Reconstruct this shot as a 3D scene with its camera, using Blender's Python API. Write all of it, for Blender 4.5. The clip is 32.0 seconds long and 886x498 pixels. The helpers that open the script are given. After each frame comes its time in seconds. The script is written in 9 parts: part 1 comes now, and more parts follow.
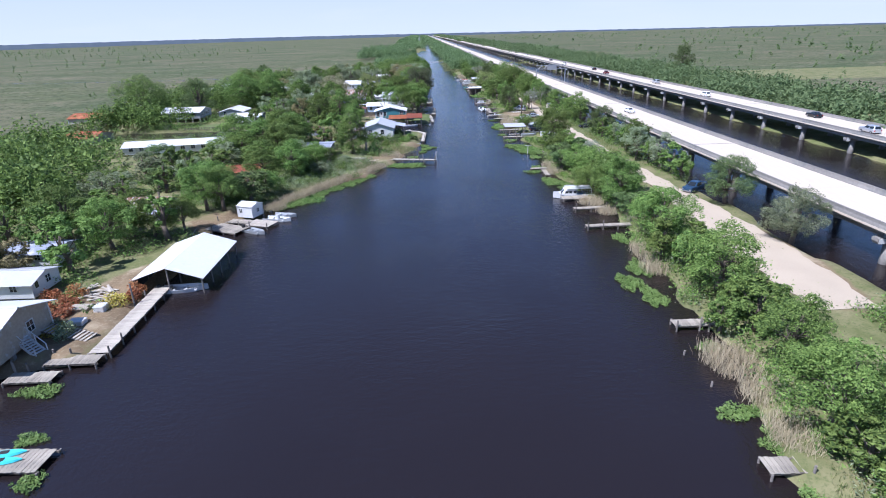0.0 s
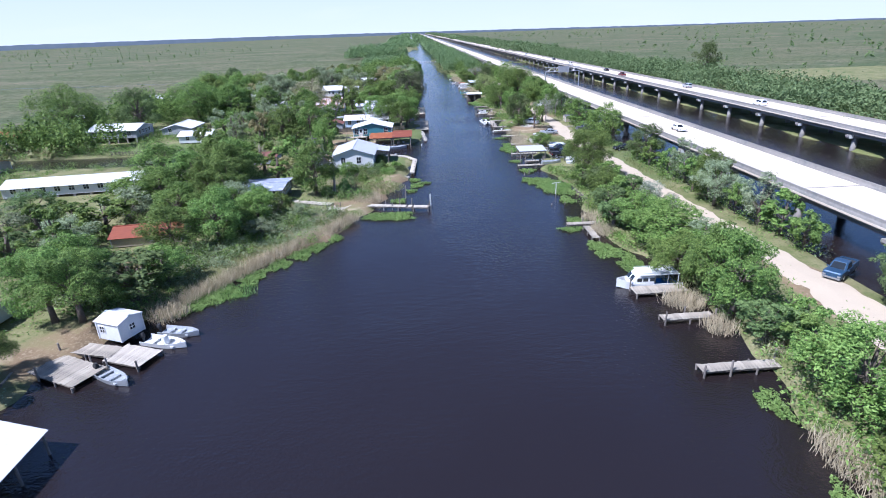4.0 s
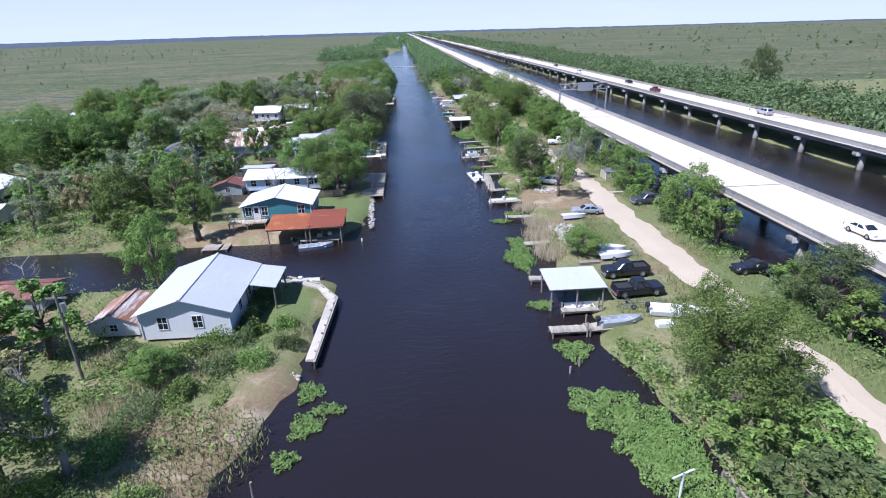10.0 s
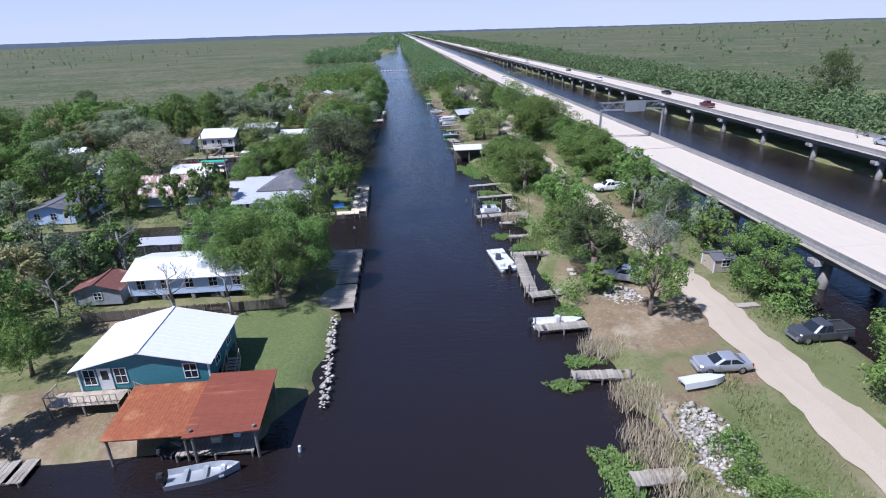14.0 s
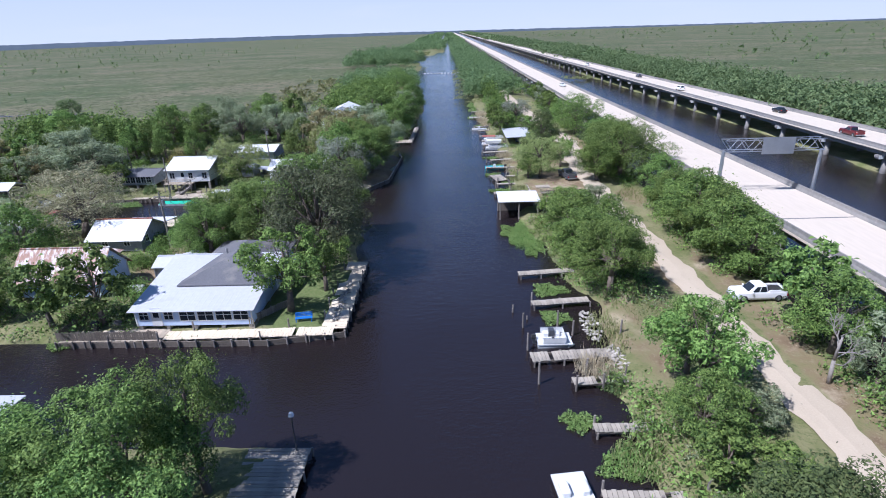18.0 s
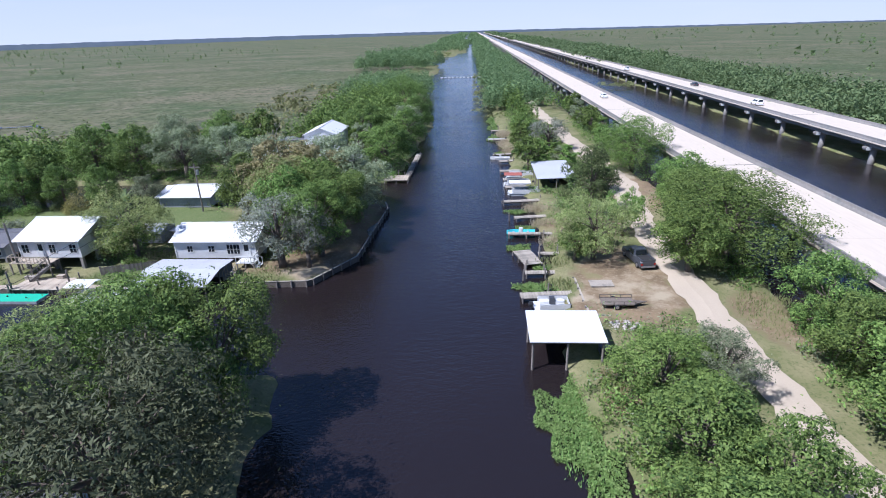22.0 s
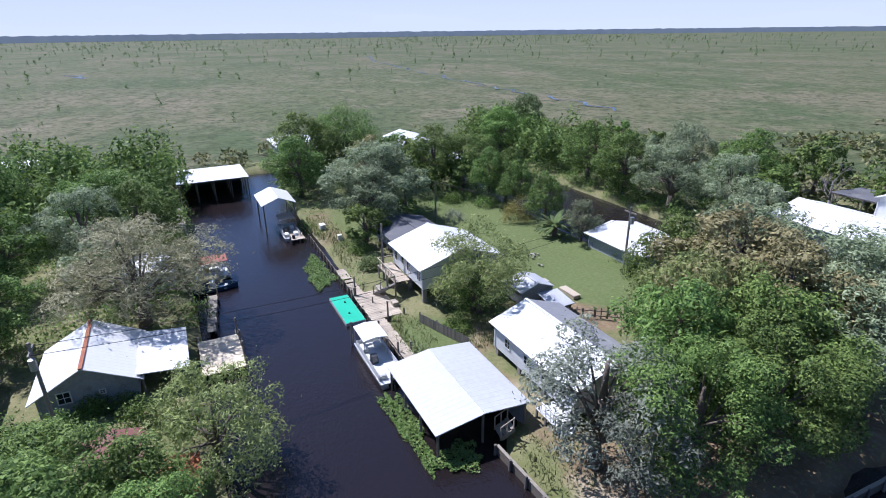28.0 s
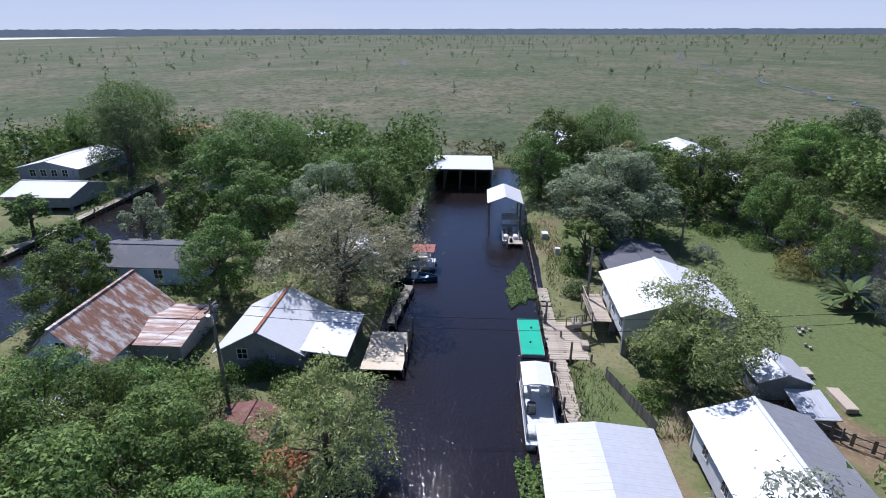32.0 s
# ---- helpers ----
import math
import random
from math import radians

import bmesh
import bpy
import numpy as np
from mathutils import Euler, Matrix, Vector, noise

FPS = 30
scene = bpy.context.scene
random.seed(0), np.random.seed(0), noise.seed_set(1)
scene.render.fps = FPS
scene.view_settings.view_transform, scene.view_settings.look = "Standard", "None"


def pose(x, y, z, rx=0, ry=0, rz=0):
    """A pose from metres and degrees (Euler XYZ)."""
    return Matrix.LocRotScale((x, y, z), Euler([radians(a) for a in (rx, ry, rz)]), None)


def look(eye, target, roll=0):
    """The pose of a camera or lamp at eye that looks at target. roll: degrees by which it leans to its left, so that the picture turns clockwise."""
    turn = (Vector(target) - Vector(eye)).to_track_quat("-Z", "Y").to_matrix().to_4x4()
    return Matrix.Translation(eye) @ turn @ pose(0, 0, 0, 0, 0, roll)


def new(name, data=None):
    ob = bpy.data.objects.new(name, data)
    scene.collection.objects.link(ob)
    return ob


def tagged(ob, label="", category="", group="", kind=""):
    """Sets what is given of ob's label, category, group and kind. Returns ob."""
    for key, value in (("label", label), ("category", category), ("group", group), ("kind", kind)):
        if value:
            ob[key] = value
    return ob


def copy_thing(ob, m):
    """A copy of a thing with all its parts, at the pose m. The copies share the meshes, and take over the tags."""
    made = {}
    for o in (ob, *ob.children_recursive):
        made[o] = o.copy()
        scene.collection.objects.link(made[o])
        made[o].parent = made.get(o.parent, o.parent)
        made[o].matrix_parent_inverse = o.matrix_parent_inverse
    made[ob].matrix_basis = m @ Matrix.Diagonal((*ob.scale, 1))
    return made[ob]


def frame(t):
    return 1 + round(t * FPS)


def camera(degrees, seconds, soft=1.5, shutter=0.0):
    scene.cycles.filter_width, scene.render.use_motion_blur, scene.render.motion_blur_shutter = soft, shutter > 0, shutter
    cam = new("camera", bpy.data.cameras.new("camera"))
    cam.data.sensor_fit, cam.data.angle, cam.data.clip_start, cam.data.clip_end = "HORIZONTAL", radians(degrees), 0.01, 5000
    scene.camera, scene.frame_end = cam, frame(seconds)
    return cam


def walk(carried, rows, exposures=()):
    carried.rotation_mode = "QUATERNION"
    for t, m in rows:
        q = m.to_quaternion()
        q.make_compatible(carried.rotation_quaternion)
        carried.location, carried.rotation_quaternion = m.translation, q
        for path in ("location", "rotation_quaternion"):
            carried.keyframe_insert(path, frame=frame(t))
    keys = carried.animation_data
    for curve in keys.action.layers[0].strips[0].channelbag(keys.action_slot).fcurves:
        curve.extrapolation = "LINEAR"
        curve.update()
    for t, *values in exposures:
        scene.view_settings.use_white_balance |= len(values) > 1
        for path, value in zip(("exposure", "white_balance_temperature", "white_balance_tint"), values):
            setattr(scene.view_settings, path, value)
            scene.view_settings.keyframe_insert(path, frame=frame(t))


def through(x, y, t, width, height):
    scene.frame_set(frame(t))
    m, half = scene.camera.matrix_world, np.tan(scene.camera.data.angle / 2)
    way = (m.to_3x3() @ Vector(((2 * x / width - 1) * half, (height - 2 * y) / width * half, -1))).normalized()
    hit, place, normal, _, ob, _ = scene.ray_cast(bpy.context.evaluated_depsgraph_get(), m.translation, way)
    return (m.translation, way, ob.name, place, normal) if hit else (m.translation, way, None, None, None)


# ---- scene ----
cam = camera(78.7, 32.0, soft=1.0)
PATH = [
    (0, (2.553, 4.394, 29.367), (2.589, 6.249, 28.621), -1.6),
    (1, (2.569, 13.482, 29.226), (2.599, 15.335, 28.473), -1.6),
    (2, (2.426, 23.272, 29.071), (2.412, 25.124, 28.315), -1.6),
    (3, (2.618, 33.562, 28.97), (2.656, 35.414, 28.216), -1.8),
    (3.5, (2.891, 39.0, 28.868), (2.941, 40.853, 28.116), -1.9),
    (5.5, (4.502, 61.345, 29.067), (4.587, 63.195, 28.314), -1.9),
    (6, (5.18, 67.18, 29.106), (5.275, 69.029, 28.352), -1.8),
    (7, (7.026, 79.176, 29.098), (7.125, 81.025, 28.341), -1.7),
    (8, (8.528, 90.969, 29.003), (8.625, 92.819, 28.248), -1.8),
    (9, (9.931, 102.72, 29.073), (10.026, 104.57, 28.319), -1.8),
    (10, (11.11, 114.538, 29.002), (11.204, 116.388, 28.248), -1.8),
    (11, (12.222, 125.963, 29.059), (12.315, 127.813, 28.305), -1.8),
    (12, (12.491, 137.055, 29.011), (12.582, 138.906, 28.259), -1.9),
    (13, (12.189, 147.694, 29.149), (12.299, 149.543, 28.395), -1.9),
    (14, (12.29, 157.652, 29.19), (12.398, 159.502, 28.435), -1.9),
    (14.5, (12.514, 162.585, 29.223), (12.616, 164.435, 28.469), -2.2),
    (16.5, (14.452, 182.728, 29.133), (14.557, 184.578, 28.381), -2.0),
    (17, (15.223, 187.72, 29.158), (15.287, 189.572, 28.406), -2.0),
    (17.5, (15.806, 192.779, 29.091), (15.806, 194.632, 28.339), -1.9),
    (18, (16.378, 198.007, 29.046), (16.321, 199.859, 28.294), -1.9),
    (18.5, (16.896, 203.318, 29.021), (16.787, 205.168, 28.269), -1.9),
    (19, (17.397, 208.651, 28.946), (17.217, 210.495, 28.195), -1.8),
    (19.5, (17.737, 214.067, 28.811), (17.558, 215.912, 28.061), -1.8),
    (20, (17.944, 219.47, 28.799), (17.766, 221.315, 28.047), -1.8),
    (20.5, (18.088, 224.827, 28.721), (17.913, 226.672, 27.967), -1.8),
    (21, (18.222, 230.061, 28.59), (18.028, 231.904, 27.839), -1.7),
    (21.5, (18.503, 235.366, 28.511), (18.329, 237.212, 27.762), -1.7),
    (22, (18.621, 240.554, 28.461), (18.487, 242.403, 27.711), -1.8),
    (22.5, (18.705, 245.375, 28.519), (18.605, 247.226, 27.769), -1.9),
    (23, (18.631, 250.215, 28.579), (18.526, 252.066, 27.829), -1.8),
    (23.5, (18.630, 254.918, 28.523), (18.432, 256.761, 27.772), -1.9),
    (24, (18.611, 259.668, 28.565), (18.207, 261.477, 27.815), -1.7),
    (24.5, (18.571, 264.081, 28.691), (17.948, 265.828, 27.942), -1.5),
    (25, (18.535, 267.886, 28.734), (17.707, 269.546, 27.988), -1.4),
    (25.5, (18.254, 271.187, 28.730), (17.244, 272.744, 27.984), -1.3),
    (26, (17.708, 273.904, 28.733), (16.507, 275.317, 27.983), -1.2),
    (26.5, (16.957, 276.176, 28.707), (15.603, 277.439, 27.95), -1.1),
    (28.5, (13.28, 283.152, 27.672), (11.555, 283.834, 26.924), -0.5),
    (29, (12.473, 284.467, 27.599), (10.706, 285.029, 26.85), -0.4),
    (29.5, (11.612, 285.481, 27.508), (9.818, 285.947, 26.757), -0.3),
    (30, (10.757, 286.47, 27.379), (8.94, 286.837, 26.628), -0.3),
    (30.5, (9.971, 287.346, 27.301), (8.134, 287.586, 26.549), -0.3),
    (31, (9.266, 288.203, 27.232), (7.416, 288.292, 26.478), -0.2),
    (31.5, (8.539, 288.978, 27.159), (6.687, 288.949, 26.403), -0.2),
    (32, (7.881, 289.692, 27.138), (6.034, 289.571, 26.381), -0.1),
]
EXPOSURES = [(0, 0.63, 5500, 19), (3, 0.83, 5400, 19), (6, 0.75, 5400, 19), (11, 0.60, 5500, 19), (13, 0.38, 5500, 19), (17, 0.46, 5500, 19), (20, 0.54, 5500, 19), (23, 0.50, 5500, 19), (24, 0.41, 5500, 19), (26, 0.63, 5500, 19), (29, 0.45, 5650, 19), (32, 0.23, 5650, 19)]
walk(cam, [(t, look(eye, target, roll)) for t, eye, target, roll in PATH], EXPOSURES)

# ---- world and light ----
SUN_AZ, SUN_EL = 240.0, 54.0      # compass bearing from +y clockwise, and height, in degrees
world = bpy.data.worlds.new("sky")
scene.world = world
world.use_nodes = True
wn = world.node_tree.nodes
sky = wn.new("ShaderNodeTexSky")
sky.sky_type, sky.sun_disc = "NISHITA", False
sky.sun_elevation, sky.sun_rotation = radians(SUN_EL), radians(SUN_AZ)
sky.altitude, sky.air_density, sky.dust_density, sky.ozone_density = 0.0, 0.75, 0.05, 4.0
wn["Background"].inputs["Strength"].default_value = 0.10
world.node_tree.links.new(sky.outputs[0], wn["Background"].inputs["Color"])
sun = new("sun", bpy.data.lights.new("sun", "SUN"))
sun.data.energy, sun.data.angle, sun.data.color = 5.0, radians(0.55), (1.0, 0.97, 0.92)
_az = radians(SUN_AZ)
sun.matrix_world = look((math.sin(_az) * math.cos(radians(SUN_EL)) * 300, math.cos(_az) * math.cos(radians(SUN_EL)) * 300, math.sin(radians(SUN_EL)) * 300), (0, 0, 0))


# pale haze over the horizon, far beyond the marsh
def sky_backdrop():
    m = bpy.data.materials.new("pale_horizon_sky")
    m.use_nodes = True
    n, link = m.node_tree.nodes, m.node_tree.links.new
    em, co, nz, sp, ht, mix, lit = (n.new("ShaderNode" + k) for k in ("Emission", "TexCoord", "TexNoise", "SeparateXYZ", "MapRange", "Mix", "Mix"))
    link(co.outputs["Object"], sp.inputs[0])
    ht.inputs[2].default_value = 340.0
    link(sp.outputs[2], ht.inputs[0])
    mix.data_type = lit.data_type = "RGBA"
    mix.inputs[6].default_value, mix.inputs[7].default_value = (*SKY_LOW, 1), (*SKY_HIGH, 1)
    link(ht.outputs[0], mix.inputs[0])
    mp = n.new("ShaderNodeMapping")
    mp.inputs["Scale"].default_value = (1, 1, 6)
    nz.inputs["Scale"].default_value, nz.inputs["Detail"].default_value = 0.0009, 4
    link(co.outputs["Object"], mp.inputs[0]), link(mp.outputs[0], nz.inputs["Vector"])
    rg = n.new("ShaderNodeMapRange")
    rg.inputs[1].default_value, rg.inputs[2].default_value, rg.inputs[4].default_value = 0.5, 0.75, 0.35
    link(nz.outputs[0], rg.inputs[0])
    lit.inputs[7].default_value = (0.56, 0.58, 0.62, 1)
    link(rg.outputs[0], lit.inputs[0]), link(mix.outputs[2], lit.inputs[6])
    link(lit.outputs[2], em.inputs[0]), link(em.outputs[0], n["Material Output"].inputs[0])
    verts = [(4750 * math.sin(2 * math.pi * i / 96), 4750 * math.cos(2 * math.pi * i / 96), z) for z in (-20, 340) for i in range(96)]
    me = bpy.data.meshes.new("backdrop")
    me.from_pydata(verts, [], [(i, (i + 1) % 96, 96 + (i + 1) % 96, 96 + i) for i in range(96)])
    me.materials.append(m)
    return tagged(new("backdrop", me), "pale hazy blue sky above the horizon", "sky", kind="structure")


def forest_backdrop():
    """The plain line of forest beyond the marsh, its blue-grey haze painted on and glowing."""
    m = bpy.data.materials.new("painted_haze_forest")
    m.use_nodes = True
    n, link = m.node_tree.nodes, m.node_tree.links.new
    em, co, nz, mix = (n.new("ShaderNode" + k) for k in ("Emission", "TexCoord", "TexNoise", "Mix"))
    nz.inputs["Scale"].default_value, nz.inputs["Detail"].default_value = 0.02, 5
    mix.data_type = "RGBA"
    # blue-grey emission imitates the haze in front of the trees
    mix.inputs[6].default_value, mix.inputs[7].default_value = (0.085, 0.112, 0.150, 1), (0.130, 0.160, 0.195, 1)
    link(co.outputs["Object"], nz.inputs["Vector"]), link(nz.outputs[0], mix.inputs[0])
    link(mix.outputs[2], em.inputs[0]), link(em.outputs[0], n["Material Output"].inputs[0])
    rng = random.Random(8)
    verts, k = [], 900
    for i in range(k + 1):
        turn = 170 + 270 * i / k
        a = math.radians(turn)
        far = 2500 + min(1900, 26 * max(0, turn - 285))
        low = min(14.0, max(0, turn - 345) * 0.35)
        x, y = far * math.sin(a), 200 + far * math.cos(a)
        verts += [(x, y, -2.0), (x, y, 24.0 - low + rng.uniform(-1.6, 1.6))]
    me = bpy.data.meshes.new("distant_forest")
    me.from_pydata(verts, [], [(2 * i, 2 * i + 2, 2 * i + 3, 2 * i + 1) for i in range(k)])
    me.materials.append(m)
    return tagged(new("distant_forest", me), "line of distant forest beyond the marsh, blue-grey haze painted in", "forest", kind="structure")


SKY_LOW, SKY_HIGH = (0.52, 0.565, 0.62), (0.45, 0.51, 0.62)
sky_backdrop()
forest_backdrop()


# ---- materials ----
def material(name, a, b=None, scale=3.0, rough=0.8, metal=0.0, bump=0.0, fine=None, spec=0.5, stretch=(1, 1, 1), stain=None, stain_scale=0.4, stain_at=0.6, island=0.0, each=0.0):
    """A surface whose colour wanders between a and b at two scales, with stains, a fine bump and a shift from piece to piece."""
    m = bpy.data.materials.new(name)
    m.use_nodes = True
    t = m.node_tree
    n, link = t.nodes, t.links.new
    p = n["Principled BSDF"]
    p.inputs["Roughness"].default_value, p.inputs["Metallic"].default_value = rough, metal
    p.inputs["Specular IOR Level"].default_value = spec
    b = b or tuple(c * 0.75 for c in a)
    co = n.new("ShaderNodeTexCoord")
    mp = n.new("ShaderNodeMapping")
    mp.inputs["Scale"].default_value = stretch
    link(co.outputs["Object"], mp.inputs[0])
    big, small = n.new("ShaderNodeTexNoise"), n.new("ShaderNodeTexNoise")
    big.inputs["Scale"].default_value, big.inputs["Detail"].default_value = scale * 0.25, 5
    small.inputs["Scale"].default_value, small.inputs["Detail"].default_value = fine or scale * 4, 3
    link(mp.outputs[0], big.inputs["Vector"]), link(mp.outputs[0], small.inputs["Vector"])
    add = n.new("ShaderNodeMath")
    add.operation = "ADD"
    link(big.outputs[0], add.inputs[0]), link(small.outputs[0], add.inputs[1])
    ramp = n.new("ShaderNodeMapRange")
    ramp.inputs[1].default_value, ramp.inputs[2].default_value = 0.65, 1.35
    link(add.outputs[0], ramp.inputs[0])
    mix = n.new("ShaderNodeMix")
    mix.data_type = "RGBA"
    mix.inputs[6].default_value, mix.inputs[7].default_value = (*a, 1), (*b, 1)
    link(ramp.outputs[0], mix.inputs[0])
    colour = mix.outputs[2]
    if stain:
        st = n.new("ShaderNodeTexNoise")
        st.inputs["Scale"].default_value, st.inputs["Detail"].default_value, st.inputs["Roughness"].default_value = stain_scale, 8, 0.65
        link(mp.outputs[0], st.inputs["Vector"])
        sr = n.new("ShaderNodeMapRange")
        sr.inputs[1].default_value, sr.inputs[2].default_value = stain_at - 0.06, stain_at + 0.08
        link(st.outputs[0], sr.inputs[0])
        m2 = n.new("ShaderNodeMix")
        m2.data_type = "RGBA"
        m2.inputs[7].default_value = (*stain, 1)
        link(sr.outputs[0], m2.inputs[0]), link(colour, m2.inputs[6])
        colour = m2.outputs[2]
    if island or each:
        src = n.new("ShaderNodeNewGeometry").outputs["Random Per Island"] if island else n.new("ShaderNodeObjectInfo").outputs["Random"]
        vr = n.new("ShaderNodeMapRange")
        vr.inputs[3].default_value, vr.inputs[4].default_value = 1 - (island or each), 1 + (island or each)
        link(src, vr.inputs[0])
        hs = n.new("ShaderNodeHueSaturation")
        link(vr.outputs[0], hs.inputs["Value"]), link(colour, hs.inputs["Color"])
        colour = hs.outputs[0]
    link(colour, p.inputs["Base Color"])
    if bump:
        bp = n.new("ShaderNodeBump")
        bp.inputs["Strength"].default_value, bp.inputs["Distance"].default_value = 0.6, bump
        link(add.outputs[0], bp.inputs["Height"]), link(bp.outputs[0], p.inputs["Normal"])
    return m


def leaf_material(name, a, b, through=0.30, rough=0.65):
    """Foliage: each leaf clump its own tone, lets some light through."""
    m = bpy.data.materials.new(name)
    m.use_nodes = True
    n, link = m.node_tree.nodes, m.node_tree.links.new
    p = n["Principled BSDF"]
    p.inputs["Roughness"].default_value, p.inputs["Specular IOR Level"].default_value = rough, 0.2
    geo, oi, co = n.new("ShaderNodeNewGeometry"), n.new("ShaderNodeObjectInfo"), n.new("ShaderNodeTexCoord")
    nz = n.new("ShaderNodeTexNoise")
    nz.inputs["Scale"].default_value, nz.inputs["Detail"].default_value = 0.9, 4
    link(co.outputs["Object"], nz.inputs["Vector"])
    ad = n.new("ShaderNodeMath")
    ad.operation = "MULTIPLY_ADD"
    ad.inputs[1].default_value = 0.85
    link(geo.outputs["Random Per Island"], ad.inputs[0]), link(nz.outputs[0], ad.inputs[2])
    rg = n.new("ShaderNodeMapRange")
    rg.inputs[1].default_value, rg.inputs[2].default_value = 0.52, 1.22
    link(ad.outputs[0], rg.inputs[0])
    mix = n.new("ShaderNodeMix")
    mix.data_type = "RGBA"
    mix.inputs[6].default_value, mix.inputs[7].default_value = (*a, 1), (*b, 1)
    link(rg.outputs[0], mix.inputs[0])
    vr = n.new("ShaderNodeMapRange")
    vr.inputs[3].default_value, vr.inputs[4].default_value = 0.72, 1.22
    link(oi.outputs["Random"], vr.inputs[0])
    hr = n.new("ShaderNodeMapRange")
    hr.inputs[3].default_value, hr.inputs[4].default_value = 0.485, 0.515
    link(oi.outputs["Random"], hr.inputs[0])
    hs = n.new("ShaderNodeHueSaturation")
    link(vr.outputs[0], hs.inputs["Value"]), link(hr.outputs[0], hs.inputs["Hue"]), link(mix.outputs[2], hs.inputs["Color"])
    link(hs.outputs[0], p.inputs["Base Color"])
    tr, ms = n.new("ShaderNodeBsdfTranslucent"), n.new("ShaderNodeMixShader")
    ms.inputs[0].default_value = through
    link(hs.outputs[0], tr.inputs[0]), link(p.outputs[0], ms.inputs[1]), link(tr.outputs[0], ms.inputs[2])
    link(ms.outputs[0], n["Material Output"].inputs[0])
    return m


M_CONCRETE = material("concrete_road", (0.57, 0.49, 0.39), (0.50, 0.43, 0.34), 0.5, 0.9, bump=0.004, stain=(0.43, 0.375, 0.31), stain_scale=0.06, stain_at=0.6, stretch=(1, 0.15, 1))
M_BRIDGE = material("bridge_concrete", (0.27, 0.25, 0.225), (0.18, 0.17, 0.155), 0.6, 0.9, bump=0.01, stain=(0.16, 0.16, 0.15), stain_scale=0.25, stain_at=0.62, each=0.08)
M_GRAVEL = material("shell_gravel", (0.47, 0.39, 0.29), (0.40, 0.33, 0.24), 0.8, 0.95, bump=0.02, fine=9, stain=(0.34, 0.28, 0.19), stain_scale=0.22, stain_at=0.68)
M_PLANK = material("weathered_plank", (0.37, 0.325, 0.26), (0.25, 0.22, 0.175), 2.0, 0.9, bump=0.006, stain=(0.15, 0.135, 0.12), stain_scale=0.8, stain_at=0.62, stretch=(1, 1, 1), each=0.18)
M_PALEPLANK = material("sun_bleached_plank", (0.47, 0.42, 0.345), (0.37, 0.325, 0.265), 2.0, 0.9, bump=0.006, stain=(0.26, 0.24, 0.21), stain_scale=0.8, stain_at=0.62, each=0.12)
M_POST = material("grey_timber_post", (0.24, 0.21, 0.18), (0.13, 0.115, 0.10), 2.0, 0.9, bump=0.01, each=0.25)
M_CREAM = material("cream_plywood", (0.70, 0.60, 0.44), (0.60, 0.50, 0.36), 1.2, 0.85, bump=0.004, stain=(0.40, 0.35, 0.27), stain_scale=0.6, stain_at=0.66, each=0.05)
M_DECKWOOD = material("tan_deck_wood", (0.46, 0.385, 0.29), (0.36, 0.3, 0.23), 2.0, 0.85, bump=0.006, stain=(0.30, 0.25, 0.19), stain_scale=0.7, each=0.15)
M_BULK = material("bulkhead_timber", (0.17, 0.14, 0.11), (0.09, 0.075, 0.06), 1.5, 0.9, bump=0.01, each=0.2)
M_WHITEROOF = material("white_metal_roof", (0.68, 0.675, 0.665), (0.62, 0.62, 0.615), 0.5, 0.45, bump=0.002, stain=(0.58, 0.57, 0.545), stain_scale=0.3, stain_at=0.68)
M_GALV = material("galvanised_roof", (0.54, 0.545, 0.565), (0.46, 0.465, 0.485), 0.6, 0.45, metal=0.12, bump=0.002, stain=(0.44, 0.44, 0.45), stain_scale=0.4, stain_at=0.66)
M_DULLROOF = material("dull_grey_metal_roof", (0.30, 0.30, 0.31), (0.24, 0.24, 0.25), 0.6, 0.5, metal=0.1, bump=0.002, stain=(0.36, 0.36, 0.36), stain_scale=0.4, stain_at=0.62)
M_GREYROOF = material("grey_shingle_roof", (0.135, 0.135, 0.145), (0.09, 0.09, 0.10), 1.0, 0.9, bump=0.01, fine=7, stain=(0.18, 0.17, 0.16), stain_scale=0.4)
M_BLUEGREY = material("old_blue_grey_roof", (0.30, 0.33, 0.40), (0.20, 0.22, 0.28), 0.8, 0.7, bump=0.006, stain=(0.50, 0.50, 0.50), stain_scale=0.7, stain_at=0.58)
M_RUST = material("rusty_roof", (0.34, 0.105, 0.035), (0.20, 0.055, 0.025), 0.8, 0.75, metal=0.1, bump=0.004, stain=(0.42, 0.19, 0.08), stain_scale=0.5, stain_at=0.58, stretch=(1, 1, 1))
M_RUSTRED = material("red_brown_rusty_roof", (0.25, 0.065, 0.03), (0.16, 0.042, 0.022), 0.9, 0.75, metal=0.1, bump=0.004, stain=(0.34, 0.13, 0.06), stain_scale=0.5, stain_at=0.62, stretch=(0.3, 2.2, 1))
M_RUSTDARK = material("dark_rusty_roof", (0.20, 0.075, 0.055), (0.12, 0.05, 0.04), 0.8, 0.8, bump=0.004, stain=(0.30, 0.18, 0.13), stain_scale=0.6)
M_RUSTWHITE = material("rust_streaked_white_roof", (0.30, 0.15, 0.09), (0.19, 0.085, 0.05), 0.8, 0.6, bump=0.003, stain=(0.55, 0.52, 0.49), stain_scale=1.0, stain_at=0.53, stretch=(1.8, 0.22, 1))
M_WHITEWALL = material("white_painted_siding", (0.64, 0.64, 0.64), (0.56, 0.56, 0.55), 1.0, 0.65, bump=0.003, stain=(0.55, 0.55, 0.52), stain_scale=0.8, stain_at=0.7)
